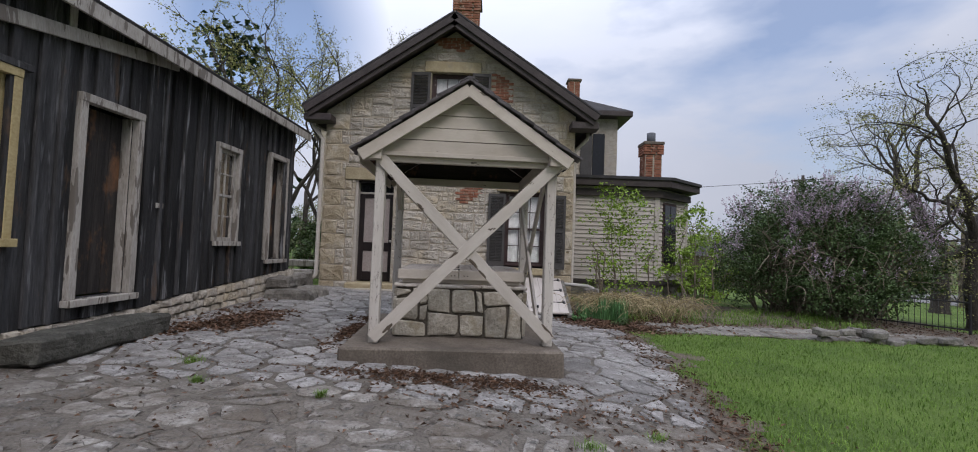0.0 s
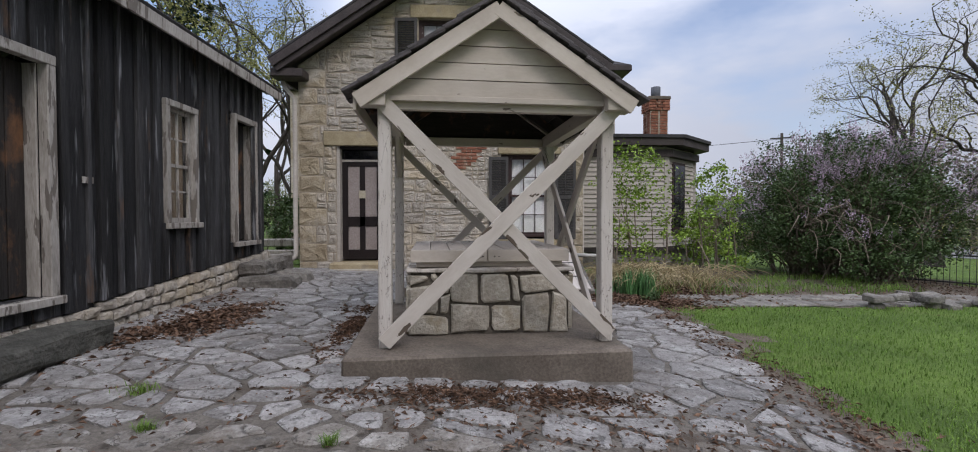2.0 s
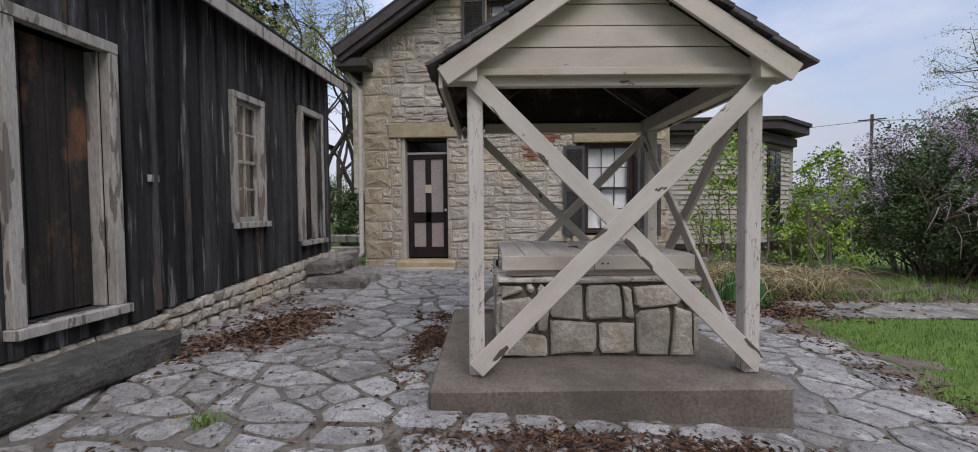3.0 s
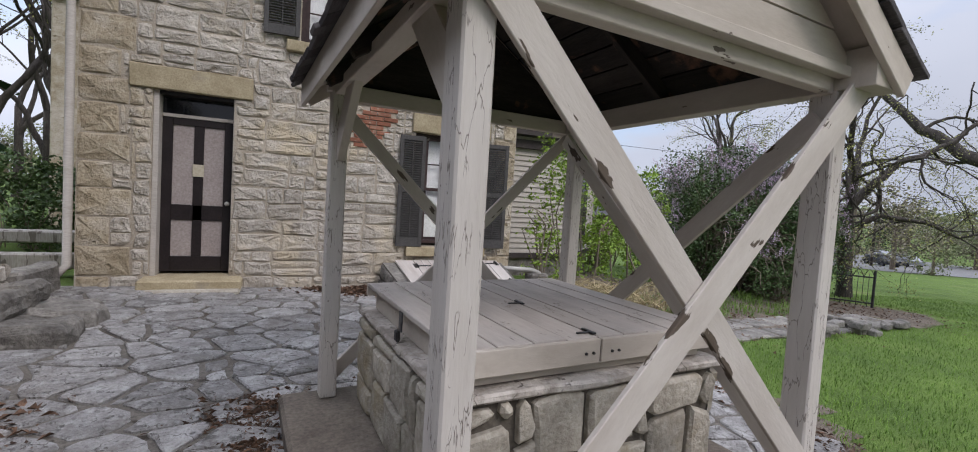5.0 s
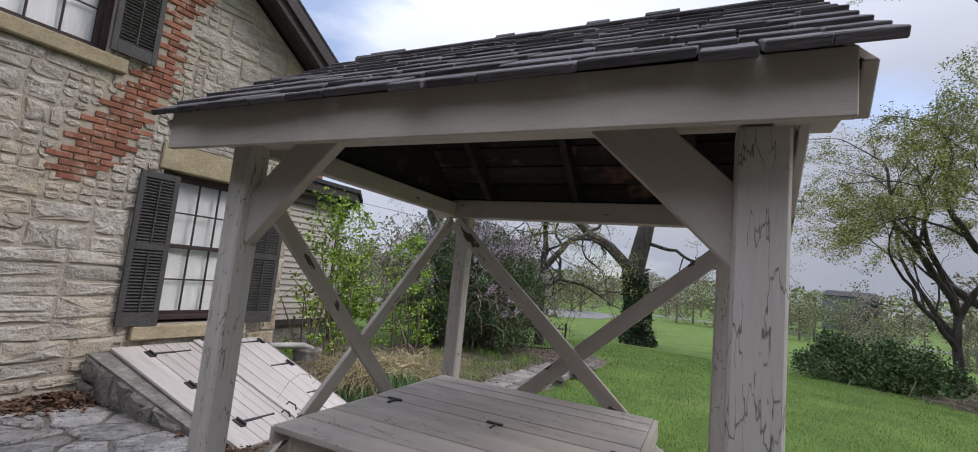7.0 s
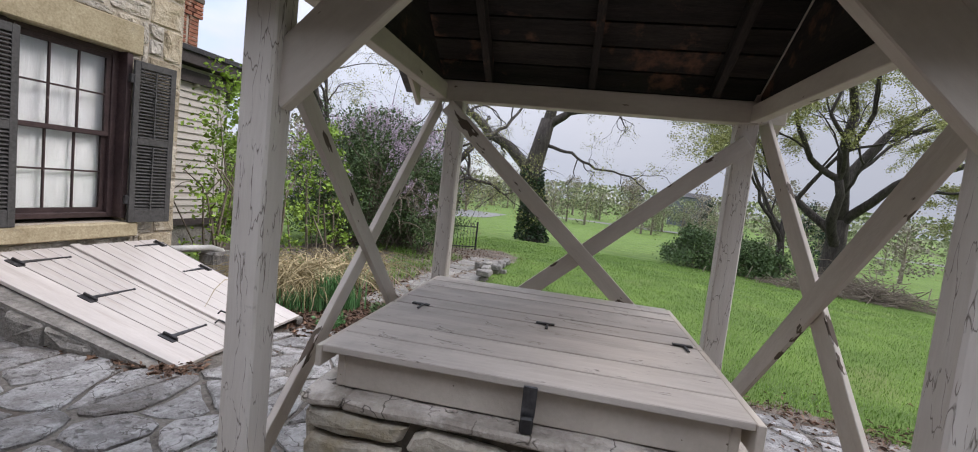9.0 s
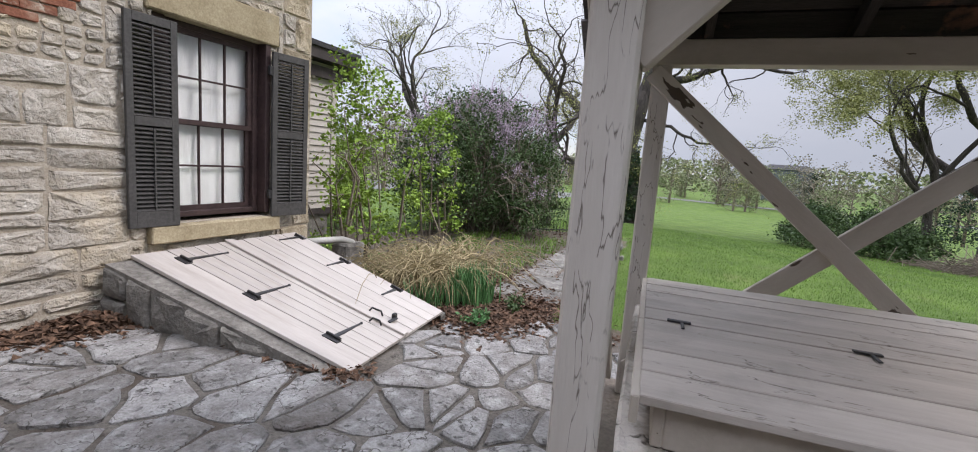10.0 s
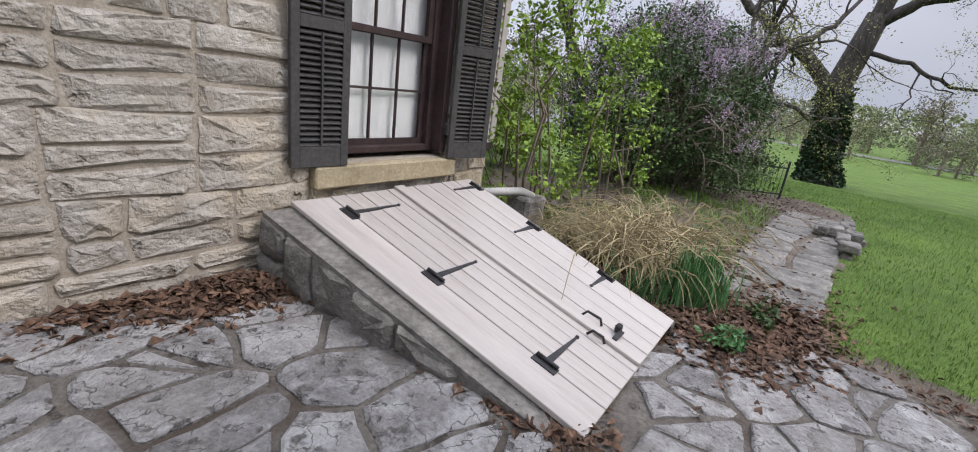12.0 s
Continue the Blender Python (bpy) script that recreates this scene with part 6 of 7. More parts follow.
def shrub(name, x, y, rx, ry, h, label, leaf_mat, leaf_n, leaf_size, stems, blossom=0, lean=0.0, clumps=26, low=0.12):
    """A shrub: many stems and a crown built of uneven clumps of small leaves."""
    base = Vector((x, y, G(x, y)))
    s = thing(name, Matrix.Translation(base), label, "shrub")
    v, f = [], []
    heads = []
    for _ in range(stems):
        a, r = rng.uniform(0, 2 * math.pi), rng.random() ** 0.6
        tip = base + Vector((math.cos(a) * rx * r, math.sin(a) * ry * r, h * math.sqrt(max(0.05, 1 - r * r * 0.85)) * rng.uniform(0.7, 1.0)))
        root = base + Vector((math.cos(a) * rx * r * 0.62, math.sin(a) * ry * r * 0.62, -0.05))
        md = root.lerp(tip, 0.55) + Vector((rng.gauss(0, 0.15), rng.gauss(0, 0.15), 0.15 * h))
        path = [root, root.lerp(md, 0.5) + Vector((rng.gauss(0, .05), rng.gauss(0, .05), 0)), md, md.lerp(tip, 0.5) + Vector((rng.gauss(0, .08), rng.gauss(0, .08), 0.05)), tip]
        r0 = rng.uniform(0.010, 0.026) * (h / 2.5)
        tube_geometry(path, [r0, r0 * 0.8, r0 * 0.6, r0 * 0.4, r0 * 0.2], 4, v, f)
        heads.append(tip)
        heads.append(path[3])
    link_mesh("branchwork", raw("branchwork", v, f), TWIG, s)["kind"] = "stuff"
    v, f, pts = [], [], []
    cl = []
    for _ in range(clumps):
        a, r = rng.uniform(0, 2 * math.pi), rng.random() ** 0.45
        zz = rng.uniform(low, 1.0)
        k = math.sqrt(max(0.04, 1 - (max(zz - 0.35, 0) / 0.68) ** 2)) * (1 + 0.5 * noise.noise(Vector((a * 1.3 + x, zz * 3.1, y))))
        zz *= 1 + 0.16 * noise.noise(Vector((math.cos(a) * 2 + x, math.sin(a) * 2, r * 2)))
        cl.append((base + Vector((math.cos(a) * rx * r * k, math.sin(a) * ry * r * k, h * zz)), rng.uniform(0.2, 0.42) * min(rx, ry) * 0.55))
    for _ in range(leaf_n):
        c, r = rng.choice(cl)
        d = Vector((rng.gauss(0, 1), rng.gauss(0, 1), rng.gauss(0, 0.8)))
        p = c + d * r * (0.72 if rng.random() < 0.85 else 1.0)
        if p.z > base.z + 0.05:
            pts.append(p)
    leaf_quads(pts, leaf_size, rng, v, f)
    link_mesh("foliage", raw("foliage", v, f), leaf_mat, s)
    if blossom:
        v, f, pts = [], [], []
        groups = []
        for _ in range(75):
            groups.append((rng.uniform(0, 2 * math.pi), 1.0 - 0.62 * rng.random() ** 1.5, rng.uniform(0.3, 1.0)))
        for _ in range(blossom):
            a, zz, wgt = rng.choice(groups)
            if rng.random() > wgt:
                continue
            a, zz = a + rng.gauss(0, 0.09), min(1.0, zz + rng.gauss(0, 0.035))
            k = math.sqrt(max(0.04, 1 - (max(zz - 0.35, 0) / 0.68) ** 2)) * rng.uniform(0.88, 1.05) * (1 + 0.3 * noise.noise(Vector((a * 1.3 + x, zz * 3.1, y))))
            at = base + Vector((math.cos(a) * rx * k, math.sin(a) * ry * k, h * zz * rng.uniform(0.98, 1.05)))
            for q in range(16):
                t = q / 16
                pts.append(at + Vector((rng.gauss(0, 0.034 * (1.1 - t)), rng.gauss(0, 0.034 * (1.1 - t)), 0.15 * t)))
        leaf_quads(pts, 0.026, rng, v, f, 1.0)
        link_mesh("bloom", raw("bloom", v, f), BLOSSOM, s, None, "pale purple lilac blossom heads")
    return s


def lilac(x, y, lobes, leaves, stems, heads):
    """A lilac: crooked stems rising into several uneven lobes of leaves with blossom spikes on their upper sides."""
    base = Vector((x, y, G(x, y)))
    s = thing("lilac_bush", Matrix.Translation(base), "large lilac bush in purple bloom with dark leaves and bare stems", "shrub")
    weights = [r * r for _, _, _, r in lobes]

    def on_lobe(low=-1.0):
        lx, ly, lz, r = rng.choices(lobes, weights)[0]
        d = Vector((rng.gauss(0, 1), rng.gauss(0, 1), rng.gauss(0, 1))).normalized()
        if d.z < low:
            d.z = -d.z
        bump = 1 + 0.30 * noise.noise(d * 2.3 + Vector((lx, ly, lz)))
        return base + Vector((lx, ly, lz)) + d * r * bump, base + Vector((lx, ly, lz)), d

    v, f = [], []
    for k in range(stems):
        tip, mid, d = on_lobe(-0.3)
        root = base + Vector(((mid.x - x) * 0.55 + rng.gauss(0, 0.3), (mid.y - y) * 0.55 + rng.gauss(0, 0.25), -0.05))
        bend = root.lerp(tip, 0.5) + Vector((rng.gauss(0, 0.22), rng.gauss(0, 0.22), rng.uniform(0.0, 0.35)))
        path = [root, root.lerp(bend, 0.5) + Vector((rng.gauss(0, 0.07), rng.gauss(0, 0.07), 0)), bend, bend.lerp(tip, 0.5) + Vector((rng.gauss(0, 0.09), rng.gauss(0, 0.09), 0.06)), tip + d * rng.uniform(-0.1, 0.22)]
        r0 = rng.uniform(0.009, 0.026)
        tube_geometry(path, [r0, r0 * 0.8, r0 * 0.6, r0 * 0.42, r0 * 0.22], 4, v, f)
        for _ in range(2):
            p = path[rng.choice((2, 3))]
            e = Vector((rng.gauss(0, 1), rng.gauss(0, 1), rng.gauss(0.2, 0.7))).normalized() * rng.uniform(0.2, 0.6)
            tube_geometry([p, p + e * 0.5 + Vector((0, 0, 0.04)), p + e], [r0 * 0.4, r0 * 0.3, r0 * 0.12], 3, v, f)
    for _ in range(34):
        p = base + Vector((rng.uniform(-2.0, 0.8), rng.uniform(-1.2, -0.7), rng.uniform(0.6, 1.7)))
        q = p + Vector((rng.gauss(-0.1, 0.25), -rng.uniform(0.25, 0.5), rng.uniform(0.0, 0.25)))
        e = q + Vector((rng.gauss(-0.15, 0.3), -rng.uniform(0.1, 0.45), -rng.uniform(0.2, 0.7)))
        tube_geometry([p, p.lerp(q, 0.5) + Vector((0, 0, 0.07)), q, q.lerp(e, 0.5) + Vector((0, -0.06, 0.07)), e], [0.013, 0.012, 0.010, 0.007, 0.003], 4, v, f)
    link_mesh("branchwork", raw("branchwork", v, f), TWIG, s)["kind"] = "stuff"
    v, f, pts = [], [], []
    sprays = []
    for _ in range(900):
        p, mid, d = on_lobe()
        depth_ = rng.random() ** 1.8
        p = p.lerp(mid, 0.55 * depth_)
        if p.z > base.z + 0.18 and rng.random() < 0.35 + 0.65 * min(1.0, (p.z - base.z) / 1.1):
            sprays.append((p, rng.uniform(0.06, 0.2)))
    while len(pts) < leaves:
        c, r = rng.choice(sprays)
        p = c + Vector((rng.gauss(0, 1), rng.gauss(0, 1), rng.gauss(0, 0.8))) * r
        if p.z > base.z + 0.06:
            pts.append(p)
    leaf_quads(pts, 0.036, rng, v, f, 1.5)
    link_mesh("foliage", raw("foliage", v, f), LEAFDARK, s)
    v, f, pts = [], [], []
    spots_ = [on_lobe(-0.05) for _ in range(90)]
    for _ in range(heads):
        p, mid, d = rng.choice(spots_)
        at = p + Vector((rng.gauss(0, 0.16), rng.gauss(0, 0.16), rng.gauss(0, 0.13)))
        if at.z < base.z + 0.9 or rng.random() > 0.25 + 0.4 * (at.z - base.z - 0.9):
            continue
        tilt_ = (d * 0.6 + Vector((0, 0, 1))).normalized()
        for q in range(24):
            t = q / 24
            w = 0.034 * (1.15 - t)
            pts.append(at + tilt_ * (0.17 * t) + Vector((rng.gauss(0, w), rng.gauss(0, w), rng.gauss(0, 0.012))))
    leaf_quads(pts, 0.021, rng, v, f, 1.0)
    link_mesh("bloom", raw("bloom", v, f), BLOSSOM, s, None, "pale purple lilac blossom heads")


lilac(7.95, 11.3, [(0, 0, 1.7, 1.45), (-1.35, -0.35, 1.35, 1.1), (-0.85, 0.3, 2.15, 1.0), (1.05, -0.2, 1.65, 1.2), (1.8, 0.2, 1.05, 0.95), (0.3, -0.85, 1.2, 1.05), (0.4, 0.5, 2.3, 0.9), (-1.95, 0.2, 0.9, 0.8), (0.7, 1.0, 1.4, 1.1), (-0.7, 1.1, 1.4, 1.0), (0.0, -1.6, 0.55, 0.5), (-0.8, -1.3, 0.6, 0.6)],
      98000, 460, 2300)
shrub("shrub", 7.0, 15.2, 1.0, 0.8, 2.0, "loose green shrub behind the bay wing", LEAFLIGHT, 3600, 0.05, 40, clumps=46)
shrub("shrub", 5.3, 13.1, 0.45, 0.4, 1.3, "bright green shrub beside the bay wing", LEAFLIGHT, 1300, 0.045, 20, clumps=26)
shrub("sapling", 3.05, 10.95, 1.0, 0.6, 2.65, "thin sapling with scattered bright yellow-green leaves beside the house corner", LEAFLIGHT, 3300, 0.040, 12, clumps=130, low=0.14)
shrub("sapling", 4.6, 10.75, 0.75, 0.5, 2.3, "slender sapling in bright yellow-green leaf before the lilac", LEAFLIGHT, 2300, 0.038, 8, clumps=70, low=0.12)
shrub("shrub", 17.6, 2.4, 1.7, 1.4, 1.35, "dense dark green shrub on the lawn", LEAFDARK, 9000, 0.06, 40, clumps=60)
shrub("shrub", 17.3, 1.0, 1.5, 1.3, 1.3, "dense dark green shrub on the lawn", LEAFDARK, 8000, 0.06, 36, clumps=56)
shrub("shrub", 16.8, 0.2, 1.2, 0.9, 0.9, "low green shrub at the foot of the broad tree", LEAFDARK, 4500, 0.055, 26, clumps=36)
shrub("shrub", -5.6, 14.2, 1.5, 0.9, 1.5, "green shrub behind the raised bed", LEAFDARK, 7000, 0.05, 30, clumps=44)
shrub("weed_clump", 1.62, 8.45, 0.16, 0.14, 0.16, "small green weed by the cellar doors", SPIKE, 160, 0.03, 8, clumps=8)
shrub("weed_clump", 2.35, 8.35, 0.2, 0.18, 0.14, "small green weed among dead leaves", LEAFDARK, 240, 0.03, 8, clumps=9)
for wx, wy, wr in ((0.75, 3.28, 0.09), (1.27, 3.52, 0.08), (-2.70, 4.47, 0.10), (-2.3, 3.93, 0.05), (-1.24, 3.77, 0.04)):
    blades("weed_tuft", [(wx + rng.gauss(0, wr * 0.5), wy + rng.gauss(0, wr * 0.4)) for _ in range(110)], 0.06, 0.006, GRASS, 0.9, "tuft of green grass in a patio joint", "weed", "stuff")
# pile of cut brush below the broad tree
v, f = [], []
for _ in range(900):
    c = Vector((14.9 + rng.gauss(0, 0.5), -1.9 + rng.gauss(0, 1.1), 0))
    c.z = G(c.x, c.y) + abs(rng.gauss(0, 0.32)) * math.exp(-((c.y + 1.9) / 1.9) ** 2)
    d = Vector((rng.gauss(0, 0.6), rng.gauss(0, 1), rng.gauss(0, 0.25))).normalized() * rng.uniform(0.3, 0.8)
    tube_geometry([c - d, c + Vector((0, 0, rng.gauss(0, 0.06))), c + d], [0.014, 0.012, 0.005], 4, v, f)
tagged(link_mesh("brush_pile", raw("brush_pile", v, f), TWIG), "heap of cut grey-brown branches under the broad tree", "brush pile", kind="stuff")

# dead leaves
def litter(name, label, areas, lift=0.015, size=1.0, slim=0.6):
    v, f = [], []
    for cx, cy, sx, sy, n_, deep in areas:
        for _ in range(int(n_ * 1.7)):
            x, y = rng.gauss(cx, sx), rng.gauss(cy, sy)
            if y > YH - 0.03 and x < 2:
                continue
            if x < XB + 0.03:
                continue
            r2 = ((x - cx) / sx) ** 2 + ((y - cy) / sy) ** 2
            p = Vector((x, y, G(x, y) + lift + deep * math.exp(-r2 / 1.5) * rng.random()))
            a = rng.uniform(0, 2 * math.pi)
            s = rng.uniform(0.011, 0.036) * size
            ax = Vector((math.cos(a), math.sin(a), rng.gauss(0, 0.25)))
            bx = Vector((-math.sin(a), math.cos(a), rng.gauss(0, 0.25)))
            cr = Vector((0, 0, rng.uniform(-0.2, 0.9) * s))
            k = len(v)
            v += [p - ax * s * 1.3, p + bx * s * slim + cr, p + ax * s * 1.3, p - bx * s * slim + cr]
            f += [(k, k + 1, k + 2), (k, k + 2, k + 3)]
    tagged(link_mesh(name, raw(name, v, f), DEADLEAF), label, "dead leaves", kind="stuff")


litter("leaf_pile", "brown dead leaves heaped against the house wall", [(-0.45, 10.62, 0.30, 0.14, 1500, 0.09), (-0.85, 10.7, 0.3, 0.07, 350, 0.03)])
litter("leaf_pile", "brown dead leaves drifted beside the barn", [(-3.3, 6.3, 0.24, 0.36, 1100, 0.05), (-3.2, 6.9, 0.2, 0.25, 260, 0.03), (-3.62, 5.6, 0.13, 0.35, 220, 0.03), (-3.8, 7.5, 0.10, 0.7, 120, 0.02)])
litter("leaf_pile", "brown leaves and twigs against the concrete platform", [(-1.70, 6.1, 0.09, 0.45, 1300, 0.03), (-0.6, 4.45, 0.45, 0.11, 900, 0.03), (0.3, 4.5, 0.3, 0.1, 500, 0.02), (-1.7, 7.0, 0.2, 0.15, 400, 0.03)], size=0.75, slim=0.28)
litter("leaf_pile", "brown dead leaves spread beside the cellar doors", [(2.05, 8.45, 0.34, 0.24, 1900, 0.05), (2.6, 8.2, 0.45, 0.2, 900, 0.03), (2.6, 9.4, 0.6, 0.5, 900, 0.03), (1.7, 8.9, 0.1, 0.35, 400, 0.04), (3.2, 9.2, 0.6, 0.5, 700, 0.03), (0.0, 9.3, 0.07, 0.4, 200, 0.02), (0.02, 8.66, 0.10, 0.06, 45, 0.01)])
litter("leaf_pile", "brown dead leaves scattered along the garden bed", [(5.5, 8.9, 1.3, 0.5, 450, 0.03), (0.4, 4.0, 0.9, 0.3, 420, 0.0), (1.55, 3.0, 0.35, 0.9, 420, 0.0), (-0.3, 2.2, 1.4, 0.7, 260, 0.0), (8.3, 9.2, 1.0, 0.7, 700, 0.03), (2.15, 6.5, 0.14, 1.1, 500, 0.01), (2.0, 3.6, 0.14, 1.1, 400, 0.01), (-1.0, 3.0, 1.6, 1.2, 120, 0.0), (-2.6, 4.5, 0.5, 0.8, 160, 0.0)], size=0.75, slim=0.45)

# garden path stones and stacked stones by the bed
path_ob = thing("garden_path", pose(5, 8.4, G(5, 8.4)), "irregular pale flat stones set in the garden soil", "path", kind="structure")
rr = random.Random(5)
pp = np.array([(3.1 + i * 0.66 + rr.uniform(-0.17, 0.17), 8.22 + j * 0.46 + rr.uniform(-0.12, 0.12)) for i in range(8) for j in range(2)])
for (cx, cy), poly in voronoi_cells(pp, (2.85, 8.0), (8.0, 8.92), 0.06, rr):
    poly = rough_outline(poly, rr, 0.03, 0.25)
    pl = [(x - cx, y - cy) for x, y in poly]
    vv, ff = stone_geometry(pl, rr, 0.05, 0.03, 0.008, 0.006)
    link_mesh("stone", raw("path_stone", vv, ff), MOSSSTONE, path_ob, Matrix.Translation((cx, cy, G(cx, cy) - 0.022)))
for k in range(16):
    x, y = 5.6 + rr.uniform(-0.2, 2.2), 8.0 + rr.uniform(-0.2, 0.3)
    s = rr.uniform(0.08, 0.17)
    z = G(x, y) + 0.0 + 0.06 * (k % 3)
    loose_slab("edging_stone", (x - s, y - s * 0.7, z - 0.03), (x + s, y + s * 0.7, z + 0.07), MOSSSTONE, "loose flat weathered stone edging the bed", k + 20, "stone", 0.015, 0.03, "stones along the bed")

# iron fence behind the lilac
fence = thing("iron_fence", pose(9.2, 9.5, G(9.2, 9.5)), "low black iron fence with arched wire top", "fence")
fa, fb = Vector((8.35, 10.3, -0.13)), Vector((9.25, 9.2, -0.14))
for k in range(2):
    p = fa.lerp(fb, k)
    box("post", (p.x - 0.02, p.y - 0.02, p.z - 0.1), (p.x + 0.02, p.y + 0.02, p.z + 0.76), IRON, fence)
for z in (0.1, 0.62):
    board("rail", fa + Vector((0, 0, z)), fb + Vector((0, 0, z)), 0.02, 0.03, IRON, fence)
me = None
for k in range(1, 16):
    p = fa.lerp(fb, k / 16)
    if me is None:
        me = tube("picket", [p + Vector((0, 0, 0.02)), p + Vector((0, 0, 0.7))], 0.0055, IRON, fence, 5).data
        p_first = p
    else:
        link_mesh("picket", me, IRON, fence, Matrix.Translation(p - p_first))
for k in range(0, 8):
    p, q = fa.lerp(fb, k / 8), fa.lerp(fb, (k + 1) / 8)
    tube("arch", [p.lerp(q, t) + Vector((0, 0, 0.62 + 0.16 * math.sin(math.pi * t))) for t in (0, 0.25, 0.5, 0.75, 1)], 0.007, IRON, fence, 4)

# ---------------------------------------------------------------- distance
road = sheet("road", [96, 98.5, 101], [-120, -60, -20, 0, 10, 18, 24], ASPHALT, 0.03)
tagged(road, "grey asphalt road beyond the lawn", "road", kind="structure")
lot = sheet("parking_lot", [20 + 3 * i for i in range(22)], [24.5 + 3 * i for i in range(14)], ASPHALT, 0.05, lambda x, y: x + y > 66)
tagged(lot, "grey asphalt parking lot beyond the lawn", "parking lot", kind="structure")
for lo_x, hi_x in ((95.5, 95.95), (101.05, 101.5)):
    kerb = sheet("kerb", [lo_x, hi_x], [-120, -60, -20, 0, 10, 18, 24], CONCRETE, 0.1)
    tagged(kerb, "pale concrete kerb along the road", "kerb", kind="structure")


def car(x, y, turn, paint, label):
    c = thing("car", pose(x, y, G(x, y) + 0.03, 0, 0, turn), label, "car", "parked cars")
    m = WORLD_OF[c]
    prof = [(-2.1, 0.3), (-2.15, 0.75), (-1.5, 0.92), (-0.9, 1.4), (0.5, 1.42), (1.2, 0.95), (2.0, 0.82), (2.15, 0.55), (2.1, 0.3)]
    vv = [(a, s * (0.82 if b < 1.0 else 0.66), b) for s in (-1, 1) for a, b in prof]
    n_ = len(prof)
    ff = [tuple(range(n_)), tuple(range(2 * n_ - 1, n_ - 1, -1))] + [(i, n_ + i, n_ + (i + 1) % n_, (i + 1) % n_) for i in range(n_)]
    bm = bmesh.new()
    bvs = [bm.verts.new(p) for p in vv]
    for face in ff:
        bm.faces.new([bvs[i] for i in face])
    bmesh.ops.recalc_face_normals(bm, faces=bm.faces[:])
    bmesh.ops.bevel(bm, geom=bm.edges[:], offset=0.06, segments=2, affect="EDGES")
    part("body", bm, paint, c, m=m)
    for s in (-1, 1):
        bm = bmesh.new()
        add_box(bm, (1.5, 0.04, 0.32), (-0.2, s * 0.735, 1.15), bevel=0.02)
        part("side_window", bm, DARKGLASS, c, m=m)
        for a in (-1.35, 1.35):
            bm = bmesh.new()
            bmesh.ops.create_cone(bm, segments=18, radius1=0.32, radius2=0.32, depth=0.2, cap_ends=True, matrix=Matrix.Translation((a, s * 0.76, 0.3)) @ Matrix.Rotation(radians(90), 4, "X"))
            wh = part("wheel", bm, RUBBER, c, m=m)
            bm = bmesh.new()
            bmesh.ops.create_cone(bm, segments=14, radius1=0.2, radius2=0.17, depth=0.03, cap_ends=True, matrix=Matrix.Translation((a, s * 0.87, 0.3)) @ Matrix.Rotation(radians(90), 4, "X"))
            part("rim", bm, STEEL, wh, m=m)
    return c


car(25, 44.5, 10, CARPAINT, "silver saloon car parked beyond the lilac")
car(64, 36, 60, CARDARK, "dark saloon car parked in the lot")
car(69, 36, 60, CARPAINT, "silver saloon car parked in the lot")
car(74, 41, 60, CARPAINT, "silver saloon car parked in the lot")


def utility_pole(x, y, h):
    u = thing("utility_pole", pose(x, y, G(x, y)), "brown wooden utility pole with a cross-arm", "utility pole", "utility poles")
    tube("pole", [(x, y, G(x, y) - 0.2), (x, y, h)], 0.14, BARK, u)
    board("cross_arm", (x - 0.9, y + 0.6, h - 0.5), (x + 0.9, y - 0.6, h - 0.5), 0.1, 0.12, BARK, u)


utility_pole(33, 50, 10.0)
utility_pole(58, 34, 9.0)
wire = tube("power_line", [(-20, 75, 8.4), (6, 62, 8.0), (33, 50, 9.4), (45, 42, 8.2), (58, 34, 8.4)], 0.03, IRON, None, 4)
tagged(wire, "thin dark power line between the poles", "power line")


def building(name, x, y, w, d_, h, turn, mat_, label):
    b = thing(name, pose(x, y, G(x, y), 0, 0, turn), label, "building")
    m = WORLD_OF[b]
    bm = bmesh.new()
    add_box(bm, (w, d_, h), (0, 0, h / 2))
    part("wall", bm, mat_, b, m=m)
    vv = [(-w / 2 - 0.4, -d_ / 2 - 0.4, h), (w / 2 + 0.4, -d_ / 2 - 0.4, h), (w / 2 + 0.4, d_ / 2 + 0.4, h), (-w / 2 - 0.4, d_ / 2 + 0.4, h), (-w / 2 + 1, 0, h + 1.4), (w / 2 - 1, 0, h + 1.4)]
    link_mesh("roof", raw("far_roof", vv, [(0, 1, 5, 4), (2, 3, 4, 5), (1, 2, 5), (3, 0, 4), (3, 2, 1, 0)]), ASPHALTROOF, b, m)
    for k in range(max(2, int(w / 4))):
        bm = bmesh.new()
        add_box(bm, (1.2, 0.1, 1.3), (-w / 2 + (k + 0.5) * w / max(2, int(w / 4)), -d_ / 2 - 0.03, h * 0.5))
        part("window", bm, DARKGLASS, b, m=m)
    return b


building("far_building", 20, 37, 8, 7, 2.6, 30, FARWALL, "low brick house beyond the iron fence")
building("far_building", 150, -16.5, 11, 10, 8.6, 85, FARGREY, "long dark grey building on the horizon")


